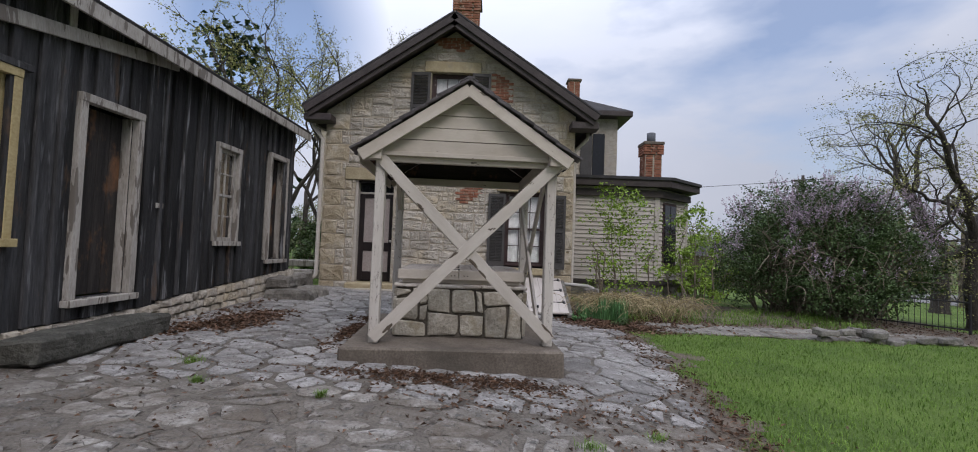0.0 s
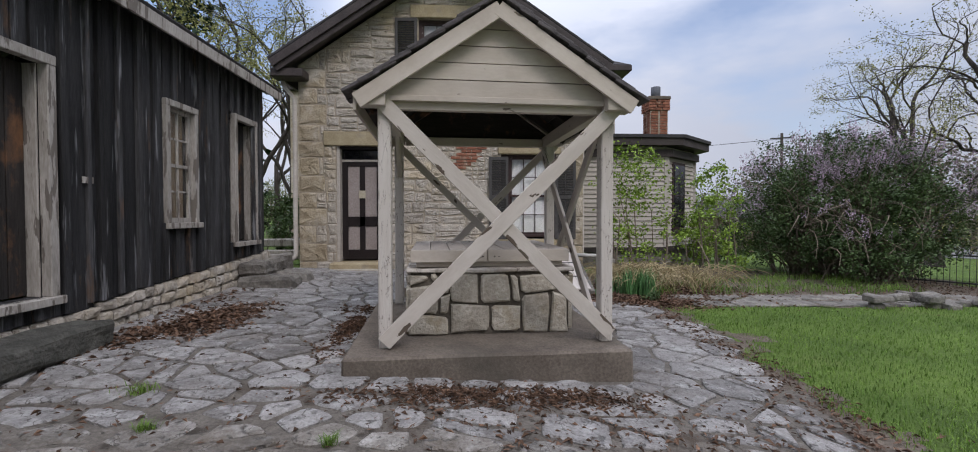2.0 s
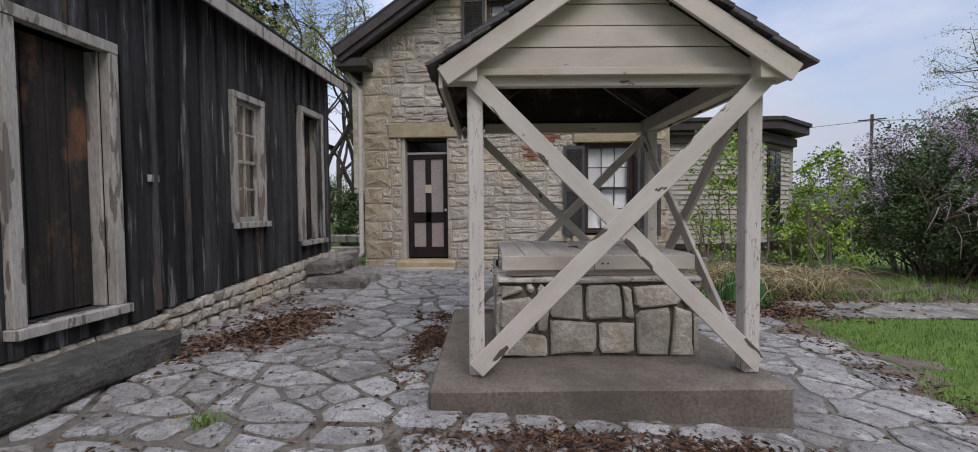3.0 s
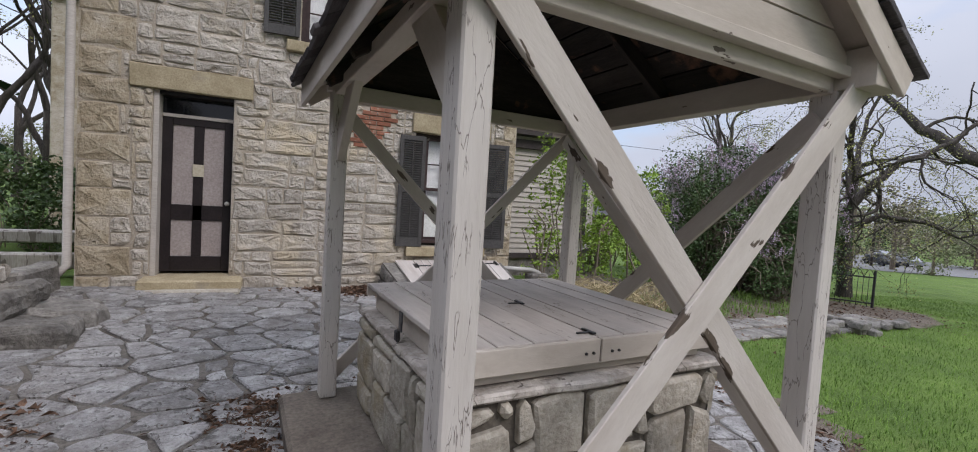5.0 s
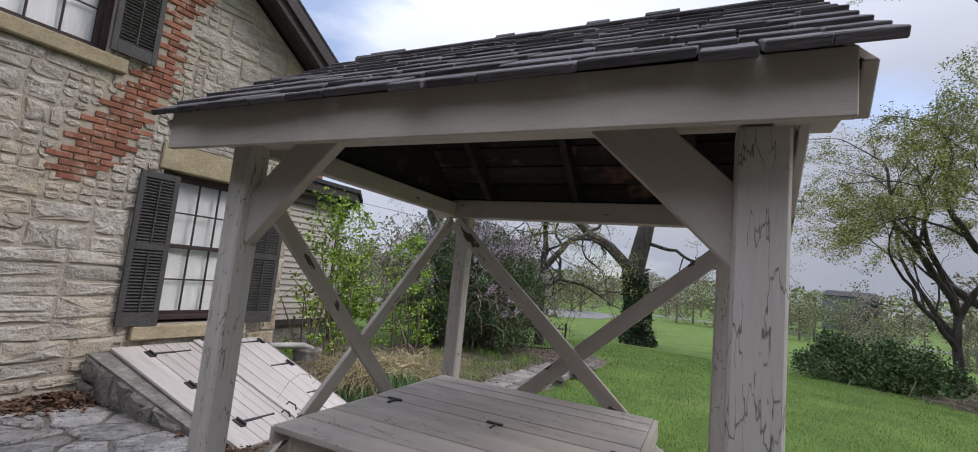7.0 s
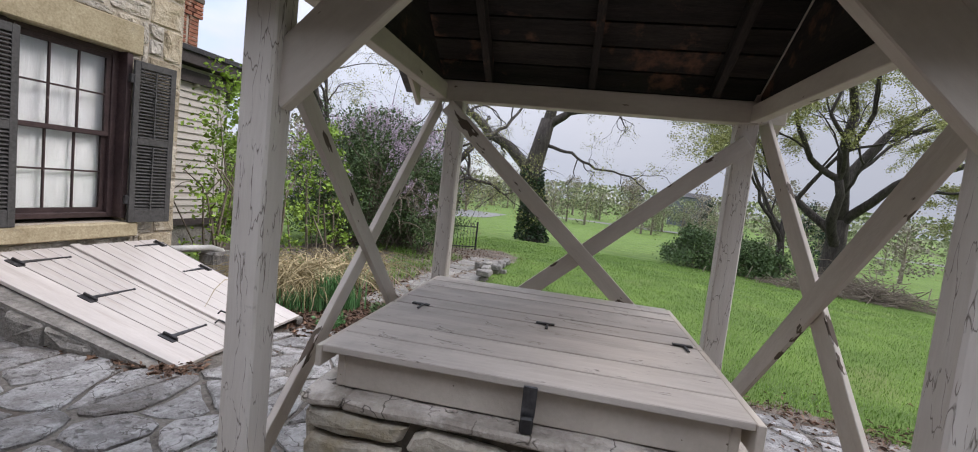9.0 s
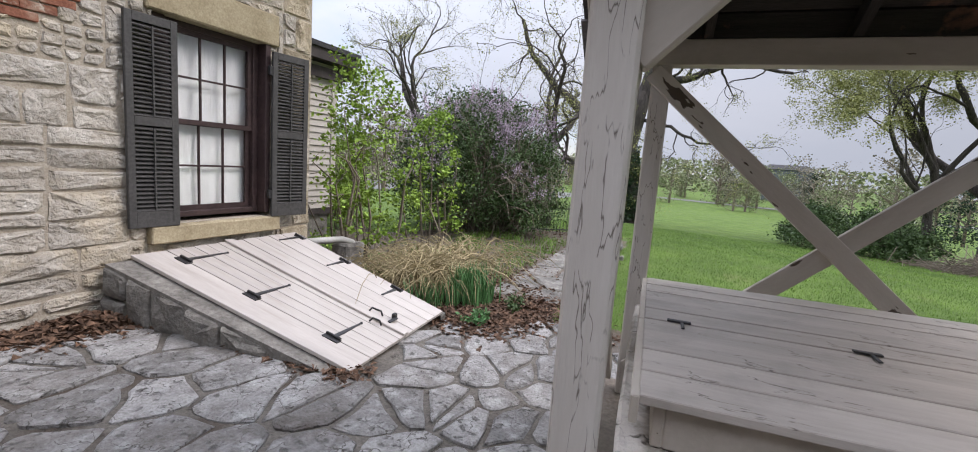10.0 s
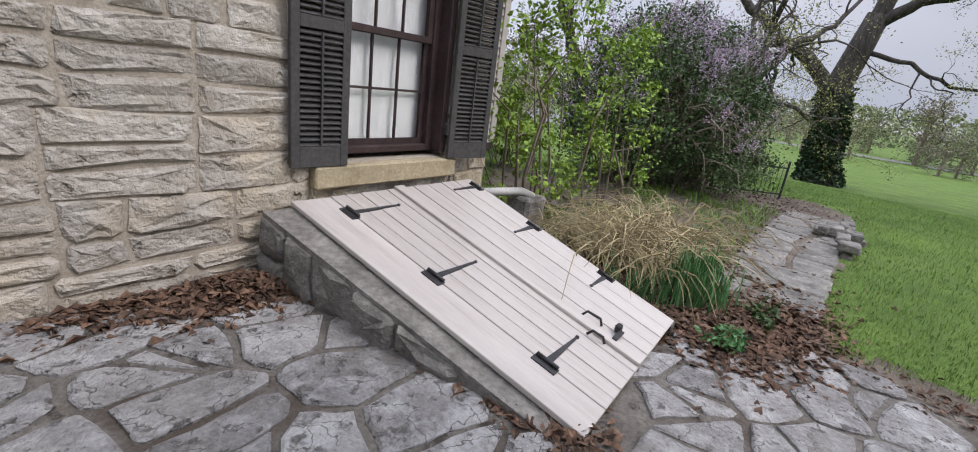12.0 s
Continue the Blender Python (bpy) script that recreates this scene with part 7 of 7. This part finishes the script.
def far_tree(leaf_mat, label, h, seed, leaves=900, trunk=True, conic=False):
    t = thing("tree", I4, label, "tree", "distant trees")
    r_ = random.Random(seed)
    v, f = [], []
    tube_geometry([Vector((0, 0, -0.3)), Vector((0.05, 0, h * 0.25)), Vector((0, 0.05, h * 0.5)), Vector((0, 0, h * 0.8))], [h * 0.03, h * 0.024, h * 0.016, h * 0.006], 6, v, f)
    for _ in range(16):
        a, z = r_.uniform(0, 6.28), r_.uniform(0.25, 0.75) * h
        q = Vector((math.cos(a) * h * 0.25, math.sin(a) * h * 0.25, z + h * 0.16))
        tube_geometry([Vector((0, 0, z)), Vector((q.x * 0.5, q.y * 0.5, z + h * 0.1)), q], [h * 0.009, h * 0.006, h * 0.002], 4, v, f)
    link_mesh("trunk", raw("far_trunk", v, f), TWIG, t)
    v, f, pts = [], [], []
    cl = []
    for _ in range(38):
        a = r_.uniform(0, 6.28)
        zz = r_.uniform(0.02, 1.0)
        k = (1.02 - zz) * 0.30 if conic else 0.38 * math.sqrt(max(0.2, 1 - ((zz - 0.48) / 0.54) ** 2))
        rr_ = r_.random() ** 0.5
        cl.append((Vector((math.cos(a) * k * h * rr_, math.sin(a) * k * h * rr_, zz * h)), h * r_.uniform(0.05, 0.10)))
    for _ in range(leaves):
        c, r = r_.choice(cl)
        pts.append(c + Vector((r_.gauss(0, 1), r_.gauss(0, 1), r_.gauss(0, 0.7))) * r * 0.8)
    leaf_quads(pts, h * 0.026, r_, v, f, 1.3)
    link_mesh("crown", raw("far_crown", v, f), leaf_mat, t)
    return t


kinds = [far_tree(LEAFFAR, "distant tree in fresh green spring leaf", 8, 1, 1500), far_tree(LEAFTAN, "distant tree in tan early bud", 8.5, 2, 1100), far_tree(LEAFFAR, "distant rounded green tree", 6.5, 3, 1400),
         far_tree(LEAFEVER, "distant dark evergreen tree", 7, 4, 1600, True, True), far_tree(LEAFTAN, "distant bare budding tree", 9.5, 5, 800)]
rf = random.Random(21)
first = [True] * len(kinds)
for k in range(185):
    ang = rf.uniform(-38, 128)
    dist_ = rf.uniform(62, 130) if rf.random() < 0.9 else rf.uniform(40, 60)
    if 50 < ang < 100 and dist_ < 75:
        dist_ = rf.uniform(80, 160)
    x, y = dist_ * math.sin(radians(ang)), 6 + dist_ * math.cos(radians(ang))
    q = rf.choices(range(5), (4, 3, 4, 0.8, 3))[0]
    s = rf.uniform(0.55, 1.15) * (1.0 if dist_ > 60 else 0.6)
    m = pose(x, y, G(x, y), 0, 0, rf.uniform(0, 360))
    if first[q]:
        kinds[q].matrix_basis = m
        first[q] = False
    else:
        c = copy_thing(kinds[q], m)
        c.scale = (s, s, s)
# budding trees standing nearer, beyond the lilac
for ang, dist_, q, sc in ((47, 34, 1, 0.75), (51, 40, 4, 0.8), (54, 46, 1, 0.9), (57, 36, 4, 0.6), (60, 52, 0, 0.9), (63, 47, 4, 0.8), (66, 55, 1, 0.9), (69, 50, 2, 0.7), (44, 42, 0, 0.7), (39, 46, 1, 0.8), (35, 40, 4, 0.7)):
    x, y = dist_ * math.sin(radians(ang)), 6 + dist_ * math.cos(radians(ang))
    c = copy_thing(kinds[q], pose(x, y, G(x, y), 0, 0, ang * 31))
    c.scale = (sc, sc, sc)
# wooded rise on the horizon
v, f, pts = [], [], []
for k in range(34000):
    ang = rf.uniform(-60, 150)
    dist_ = rf.uniform(170, 260)
    x, y = dist_ * math.sin(radians(ang)), 6 + dist_ * math.cos(radians(ang))
    top = 6 + 5 * (0.5 + 0.5 * noise.noise(Vector((ang * 0.06, 0, 0)))) + (dist_ - 170) * 0.03
    pts.append(Vector((x, y, rf.uniform(-5, top - 2))))
leaf_quads(pts, 1.25, rf, v, f, 1.2)
tagged(link_mesh("far_woods", raw("far_woods", v, f), LEAFFAR), "wooded rise in haze-paled spring colours on the horizon", "woods", kind="stuff")
# evergreen behind the barn roof
c = copy_thing(kinds[3], pose(-14.8, 25.7, 0.3))
c.scale = (1.75, 1.75, 1.75)

# ---------------------------------------------------------------- pieces: shingles, stones, bricks, flags
rng = random.Random(31)
shingle_meshes = []
for w_ in (0.12, 0.16, 0.21, 0.27):
    bm = bmesh.new()
    add_box(bm, (0.32, w_ - 0.005, 0.024), bevel=0.003)
    for vv in bm.verts:
        vv.co.z += 0.004 * noise.noise(vv.co * 20)
        if vv.co.x > 0:
            vv.co.x += 0.006 * noise.noise(Vector((vv.co.y * 60, w_ * 99, 0)))
    me = bpy.data.meshes.new("shingle")
    bm.to_mesh(me)
    bm.free()
    me.materials.append(SHINGLE)
    shingle_meshes.append((w_, me))
for sgn, (a, al, nr) in zip((-1, 1), ROOF_FRAMES):
    rows = 9
    for r in range(rows):
        s = SLW + 0.04 - r * (SLW / rows) - 0.15
        v_ = front_edge(sgn * EAVE_U * max(s, 0.1) / SLW) - 0.03
        while v_ < VB:
            w_, me = rng.choice(shingle_meshes)
            c = a + al * (max(s, 0.10) + rng.uniform(-0.02, 0.02)) + V_AX * (v_ + w_ / 2) + nr * (0.042 + rng.uniform(0, 0.008))
            rot = Matrix((al, V_AX if nr.dot(al.cross(V_AX)) > 0 else -V_AX, nr)).transposed().to_4x4()
            tilt = Matrix.Rotation(radians(-4.4 + rng.uniform(-1.0, 1.0)), 4, "Y") @ Matrix.Rotation(radians(rng.uniform(-1, 1)), 4, "Z")
            link_mesh("shingle", me, None, roof, Matrix.Translation(c) @ rot @ tilt)
            v_ += w_
board("ridge_cap", W(-0.05, VF - 0.02, RIDGE + 0.045), W(-0.05, VB + 0.02, RIDGE + 0.045), 0.12, 0.018, SHINGLE, roof, U_AX * -0.62 + Vector((0, 0, 1)))
board("ridge_cap", W(0.05, VF - 0.02, RIDGE + 0.045), W(0.05, VB + 0.02, RIDGE + 0.045), 0.12, 0.018, SHINGLE, roof, U_AX * 0.62 + Vector((0, 0, 1)))

# well curb stones on its four faces
for q in range(4):
    fr = WM @ Matrix.Rotation(radians(90 * q), 4, "Z") @ Matrix.Translation((0, -HB + 0.03, ZP)) @ Matrix(((1, 0, 0, 0), (0, 0, -1, 0), (0, 1, 0, 0), (0, 0, 0, 1)))
    for bx, bz, bw, bh in pack_stones(-HB, HB, 0.0, 0.546, 0.091, lambda x, z: False, rng, [(4, 3), (3, 3), (4, 3), (3, 4), (2, 3), (4, 2), (3, 3)]):
        poly = block_outline(bx + q * 3.0, bz, bw, bh, 0.024, rng, 0.045)
        poly = [(max(-HB, min(HB, x - q * 3.0)), max(0.004, min(0.543, z))) for x, z in poly]
        if area(poly) < 0.002:
            continue
        cx, cy = sum(a_[0] for a_ in poly) / 4, sum(a_[1] for a_ in poly) / 4
        poly = [(x - q * 3.0, y) for x, y in worn_outline(cut_corners([(x + q * 3.0, y) for x, y in poly], rng, 0.012, 0.035, 0.6), 0.11, 0.0, 0.018)]
        pl = [(x - cx, y - cy) for x, y in poly]
        vv, ff = stone_geometry(pl, rng, 0.038 + rng.uniform(0, 0.012), 0.016, 0.010, 0.005)
        link_mesh("stone", raw("curb_stone", vv, ff), WELLSTONE, curb, fr @ Matrix.Translation((cx, cy, 0)))

# stones of the cellar's cheek wall
ca, cb = CHEEK
cuts_ = [0, 0.12, 0.24, 0.41, 0.57, 0.77, 1.0]
n_ = 6
for k in range(n_):
    t0, t1 = cuts_[k], cuts_[k + 1]
    p, q = ca.lerp(cb, t0), ca.lerp(cb, t1)
    zt0, zt1 = p.z - 0.05, q.z - 0.05
    g0, g1 = G(p.x, p.y) - 0.03, G(q.x, q.y) - 0.03
    d = (q - p)
    d.z = 0
    ln = d.length
    o = Vector((d.y, -d.x, 0)).normalized()
    if o.x > 0:
        o = -o
    layers = 2 if zt0 - g0 > 0.42 else 1
    for r in range(layers):
        poly = [(0.01, g0 + (zt0 - g0) * r / layers + 0.006), (ln - 0.01, g1 + (zt1 - g1) * r / layers + 0.006), (ln - 0.01, g1 + (zt1 - g1) * (r + 1) / layers - 0.006), (0.01, g0 + (zt0 - g0) * (r + 1) / layers - 0.006)]
        if poly[2][1] - poly[1][1] < 0.01:
            continue
        poly = rough_outline(cut_corners(poly, rng, 0.01, 0.04), rng, 0.008, 0.2)
        cx, cy = sum(a[0] for a in poly) / len(poly), sum(a[1] for a in poly) / len(poly)
        if area(poly) < 0:
            poly = poly[::-1]
        vv, ff = stone_geometry([(a - cx, b - cy) for a, b in poly], rng, 0.06 + rng.uniform(-0.015, 0.03), 0.03, 0.03, 0.018)
        dn = d.normalized()
        flip = Matrix((dn, Vector((0, 0, 1)), dn.cross(Vector((0, 0, 1))))).transposed().to_4x4()
        base_p = Vector((p.x, p.y, 0)) + dn * cx + Vector((0, 0, cy)) - o * 0.03
        if dn.cross(Vector((0, 0, 1))).dot(o) < 0:
            flip = Matrix((-dn, Vector((0, 0, 1)), (-dn).cross(Vector((0, 0, 1))))).transposed().to_4x4()
        link_mesh("stone", raw("cheek_stone", vv, ff), MOSSSTONE, cellar, Matrix.Translation(base_p) @ flip)

# barn foundation stones
y = BY0 + 3
while y < BY1:
    w_ = rng.uniform(0.10, 0.25)
    z0, z1 = G(XB, y) - 0.03, foot(y) - 0.01
    layers = 3 if z1 - z0 > 0.26 else 2
    for r in range(layers):
        za, zb = z0 + (z1 - z0) * r / layers, z0 + (z1 - z0) * (r + 1) / layers
        poly = rough_outline([(-w_ / 2 + 0.008, za + 0.006), (w_ / 2 - 0.008, za + 0.006), (w_ / 2 - 0.008, zb - 0.006), (-w_ / 2 + 0.008, zb - 0.006)], rng, 0.012, 0.2)
        cz = (za + zb) / 2
        vv, ff = stone_geometry([(a, b - cz) for a, b in poly], rng, 0.09, 0.02, 0.02, 0.012)
        link_mesh("stone", raw("foundation_stone", vv, ff), LIME, barn, Matrix.Translation((XB - 0.085 + rng.uniform(0, 0.03), y + w_ / 2 + (0.05 * r), cz)) @ Matrix(((0, 0, 1, 0), (1, 0, 0, 0), (0, 1, 0, 0), (0, 0, 0, 1))))
    y += w_
v, f = extrude_polys([[(BY0, -0.1), (BY1, -0.1), (BY1, foot(BY1)), (BY0, foot(BY0))]], lambda yy, z, dd: (XB - 0.075 - dd, yy, z), 0.2)
link_mesh("foundation", raw("foundation", v, f), MOSSSTONE, barn)

# house front: rubble stones and brick patches
def inside(poly, x, z):
    hit = False
    for (xa, za), (xb, zb) in zip(poly, poly[1:] + poly[:1]):
        if (za > z) != (zb > z) and x < (xb - xa) * (z - za) / (zb - za) + xa:
            hit = not hit
    return hit


PATCHES = ([(-0.85, 2.32), (-0.58, 2.18), (-0.25, 2.46), (0.10, 3.35), (0.2, 4.36), (0.33, 4.6), (0.32, 5.1), (0.1, 5.25), (-0.10, 5.22), (-0.10, 3.62), (-0.2, 3.56), (-0.47, 3.11)],
           [(-1.42, 6.02), (-1.35, 5.8), (-0.75, 5.72), (-0.55, 5.86), (-0.9, 6.1)])
OPENINGS = (DOOR, WIN, UWIN, (-3.40, -2.06, 2.65, 2.93), (0.11, 1.39, 2.50, 2.80), (-1.66, -0.36, 5.22, 5.48),
            (0.09, 1.39, 0.605, 0.757), (-1.68, -0.36, 3.37, 3.52), (-3.23, -2.11, -0.1, 0.31))


def rects_less(rects, hole):
    """Rectangles with a hole cut out of them."""
    out = []
    a, b, c, e = hole
    for x0, x1, z0, z1 in rects:
        if x1 <= a or x0 >= b or z1 <= c or z0 >= e:
            out.append((x0, x1, z0, z1))
            continue
        out += [(x0, a, z0, z1), (b, x1, z0, z1), (max(x0, a), min(x1, b), z0, c), (max(x0, a), min(x1, b), e, z1)]
    return [r for r in out if r[1] - r[0] > 0.035 and r[3] - r[2] > 0.03]


def broken_courses(x0, x1, z0, z1):
    """Squared rubble in broken courses: bands of uneven height, filled by stones singly or stacked."""
    out = []
    z = z0
    while z < z1:
        band = rng.uniform(0.34, 0.50)
        x = x0 - rng.uniform(0, 0.3)
        while x < x1:
            w = rng.uniform(0.22, 0.66)
            k = rng.random()
            if k < 0.10 and w < 0.5:
                out.append((x, x + w, z, z + band))
            elif k < 0.62:
                c = band * rng.uniform(0.34, 0.66)
                out += [(x, x + w, z, z + c), (x, x + w, z + c, z + band)]
            elif k < 0.80:
                c, e = band * rng.uniform(0.26, 0.4), band * rng.uniform(0.58, 0.74)
                out += [(x, x + w, z, z + c), (x, x + w, z + c, z + e), (x, x + w, z + e, z + band)]
            else:
                c, m_ = band * rng.uniform(0.4, 0.62), x + w * rng.uniform(0.38, 0.62)
                pair = [(x, m_), (m_, x + w)]
                if rng.random() < 0.5:
                    out += [(x, x + w, z, z + c)] + [(a, b, z + c, z + band) for a, b in pair]
                else:
                    out += [(x, x + w, z + c, z + band)] + [(a, b, z, z + c) for a, b in pair]
            x += w
        z += band
    return [(max(a, x0), min(b, x1), c, min(e, z1)) for a, b, c, e in out if min(b, x1) - max(a, x0) > 0.04]


def rock_face(poly, depth, rough):
    """A quarry-faced stone over an outline; local z is outwards."""
    n_ = len(poly)
    cx, cy = sum(p[0] for p in poly) / n_, sum(p[1] for p in poly) / n_
    v = [(x, y, 0) for x, y in poly] + [(x, y, depth * rng.uniform(0.45, 0.8)) for x, y in poly]
    for k0, lift in ((0.90, 0.0), (0.55, 0.6)):
        for x, y in poly:
            k = k0 * rng.uniform(0.93, 1.04)
            v.append((cx + (x - cx) * k, cy + (y - cy) * k, depth + rough * (lift + rng.uniform(-0.9, 1.0))))
    v.append((cx + rng.uniform(-0.02, 0.02), cy, depth + rough * rng.uniform(-0.2, 1.3)))
    f = []
    for i in range(n_):
        j = (i + 1) % n_
        for r in range(3):
            f.append((r * n_ + i, r * n_ + j, (r + 1) * n_ + j, (r + 1) * n_ + i))
        f.append((3 * n_ + i, 3 * n_ + j, 4 * n_))
    return v, f


def near_patch(r):
    return any(inside(p, x, z) for p in PATCHES for x in np.linspace(r[0], r[1], 5) for z in np.linspace(r[2], r[3], 4))


quoins = []
for side in (-1, 1):
    z, k = -0.05, 0
    while z < 4.3:
        h_ = rng.uniform(0.26, 0.42)
        w_ = (rng.uniform(0.52, 0.68) if k % 2 else rng.uniform(0.32, 0.42)) if side < 0 else (rng.uniform(0.36, 0.44) if k % 2 else rng.uniform(0.20, 0.28))
        quoins.append((HX0, HX0 + w_, z, z + h_) if side < 0 else (HX1 - w_, HX1, z, z + h_))
        z += h_
        k += 1
rests = broken_courses(HX0, HX1, -0.05, 6.15)
for hole in OPENINGS:
    rests = rects_less(rests, hole)
    quoins = rects_less(quoins, hole)
for q in quoins:
    rests = rects_less(rests, q)
small = []
for r in rests:
    if near_patch(r):
        nx, nz = max(1, round((r[1] - r[0]) / 0.12)), max(1, round((r[3] - r[2]) / 0.10))
        bits = [(r[0] + (r[1] - r[0]) * i / nx, r[0] + (r[1] - r[0]) * (i + 1) / nx, r[2] + (r[3] - r[2]) * j / nz, r[2] + (r[3] - r[2]) * (j + 1) / nz) for i in range(nx) for j in range(nz)]
        small += [b for b in bits if not any(inside(p, (b[0] + b[1]) / 2, (b[2] + b[3]) / 2) for p in PATCHES)]
    else:
        small.append(r)
blocks = [(r, "quoin") for r in quoins] + sorted([(r, "stone") for r in small], key=lambda b: b[0][2])
vs_, fs_ = [], []
count = 0
for (x, x2, z, z2), kind_ in blocks:
    w_, h_ = x2 - x, z2 - z
    poly = block_outline(x, z, w_, h_, 0.020, rng, 0.034 if kind_ == "stone" else 0.012)
    poly = under_rake(poly, 0.03)
    if len(poly) < 3 or area(poly) < 0.0012:
        continue
    poly = [(max(HX0, min(HX1, a)), b) for a, b in rough_outline(cut_corners(poly, rng, 0.008, 0.04, 0.6), rng, 0.009, 0.15)]
    cx, cz = sum(a[0] for a in poly) / len(poly), sum(a[1] for a in poly) / len(poly)
    vv, ff = rock_face([(a - cx, b - cz) for a, b in poly], 0.027 + rng.uniform(-0.005, 0.006), min(0.013, 0.07 * min(w_, h_)))
    mt = Matrix.Translation((cx, YH + 0.030, cz)) @ Matrix(((1, 0, 0, 0), (0, 0, -1, 0), (0, 1, 0, 0), (0, 0, 0, 1)))
    if kind_ == "quoin":
        link_mesh("quoin", raw("quoin", vv, ff), QUOIN, front_wall, mt)
    elif count < 330 and z < 3.6:
        link_mesh("stone", raw("stone", vv, ff), LIME, front_wall, mt)
        count += 1
    else:
        k = len(vs_)
        vs_ += [mt @ Vector(p) for p in vv]
        fs_ += [tuple(i + k for i in face) for face in ff]
tagged(link_mesh("upper_stonework", raw("upper_stonework", vs_, fs_), LIME_ISLAND, front_wall), "", "", "", "stuff")
bm = bmesh.new()
add_box(bm, (0.2, 0.06, 0.056), bevel=0.005)
bme = bpy.data.meshes.new("brick")
bm.to_mesh(bme)
bm.free()
bme.materials.append(BRICK)
for z in np.arange(2.15, 6.15, 0.068):
    for i in range(16):
        x = -1.6 + i * 0.212 + (0.106 if int(round((z - 2.15) / 0.068)) % 2 else 0)
        if any(inside(p, x, z) for p in PATCHES) and not any(a - 0.09 < x < b + 0.09 and c - 0.03 < z < e + 0.03 for a, b, c, e in OPENINGS):
            link_mesh("brick", bme, None, front_wall, Matrix.Translation((x + rng.uniform(-0.006, 0.006), YH + 0.025 + rng.uniform(-0.004, 0.006), z)) @ Matrix.Rotation(radians(rng.uniform(-1.2, 1.2)), 4, "Y"))

# flagstones of the patio
rp = random.Random(3)
pts = []
y = PY0
while y < PY1 + 0.2:
    big = 1.0 + 0.18 * min(1.0, max(0.0, (y - 6.0) / 2.0))
    step = rp.uniform(0.22, 0.36) * big
    x = PX0 + rp.uniform(0, 0.3)
    while x < PX1 + 0.2:
        if rp.random() > 0.10:
            pts.append((x + rp.uniform(-0.09, 0.09), y + rp.uniform(-0.14, 0.14)))
        if rp.random() < 0.2:
            pts.append((x + rp.uniform(0.12, 0.2), y + rp.choice((-1, 1)) * rp.uniform(0.1, 0.17)))
        x += rp.choice((0.2, 0.28, 0.4, 0.5, 0.66)) * rp.uniform(0.85, 1.15) * big
    y += step
ST = 1.3
cells = [((cx, cy / ST), [(x, y / ST) for x, y in poly]) for (cx, cy), poly in voronoi_cells(np.array(pts) * (1, ST), (PX0, PY0 * ST), (PX1 + 0.2, (PY1 - 0.02) * ST), 0.042, rp)]


def covered(x, y):
    q = WM.inverted() @ Vector((x, y, 0))
    return (-1.12 < q.x < 1.0 and -1.27 < q.y < 0.9) or (x > 0.1 and y > 8.75) or (-3.2 < x < -2.15 and y > 10.6)


vs_, fs_ = [], []
count = 0
cells = [c for c in cells if c[0][0] < patio_edge(c[0][1]) - 0.05 and not covered(*c[0])]
cells.sort(key=lambda c: -c[0][1])
for (cx, cy), poly in cells:
    poly = worn_outline(cut_corners(poly, rp, 0.02, 0.07, 0.5), 0.09, 0.034, 0.016)
    sink = rp.uniform(-0.009, 0.005)
    if cy < 4.6:
        k = rp.uniform(0.80, 0.97)
        poly = [(cx + (x - cx) * k, cy + (y - cy) * k) for x, y in poly]
        sink -= 0.006
    pl = [(x - cx, y - cy) for x, y in poly]
    vv, ff = stone_geometry(pl, rp, 0.030, 0.016, 0.004, 0.003)
    vv = [(x, y, z + G(cx + x, cy + y) - G(cx, cy)) for x, y, z in vv]
    mt = Matrix.Translation((cx, cy, G(cx, cy) - 0.006 + sink))
    if count < 300 and cy > 3.0:
        link_mesh("flagstone", raw("flagstone", vv, ff), FLAG, patio, mt)
        count += 1
    else:
        k = len(vs_)
        vs_ += [mt @ Vector(p) for p in vv]
        fs_ += [tuple(i + k for i in face) for face in ff]
tagged(link_mesh("outer_flagstones", raw("outer_flagstones", vs_, fs_), FLAG_LOOSE, patio), "", "", "", "stuff")
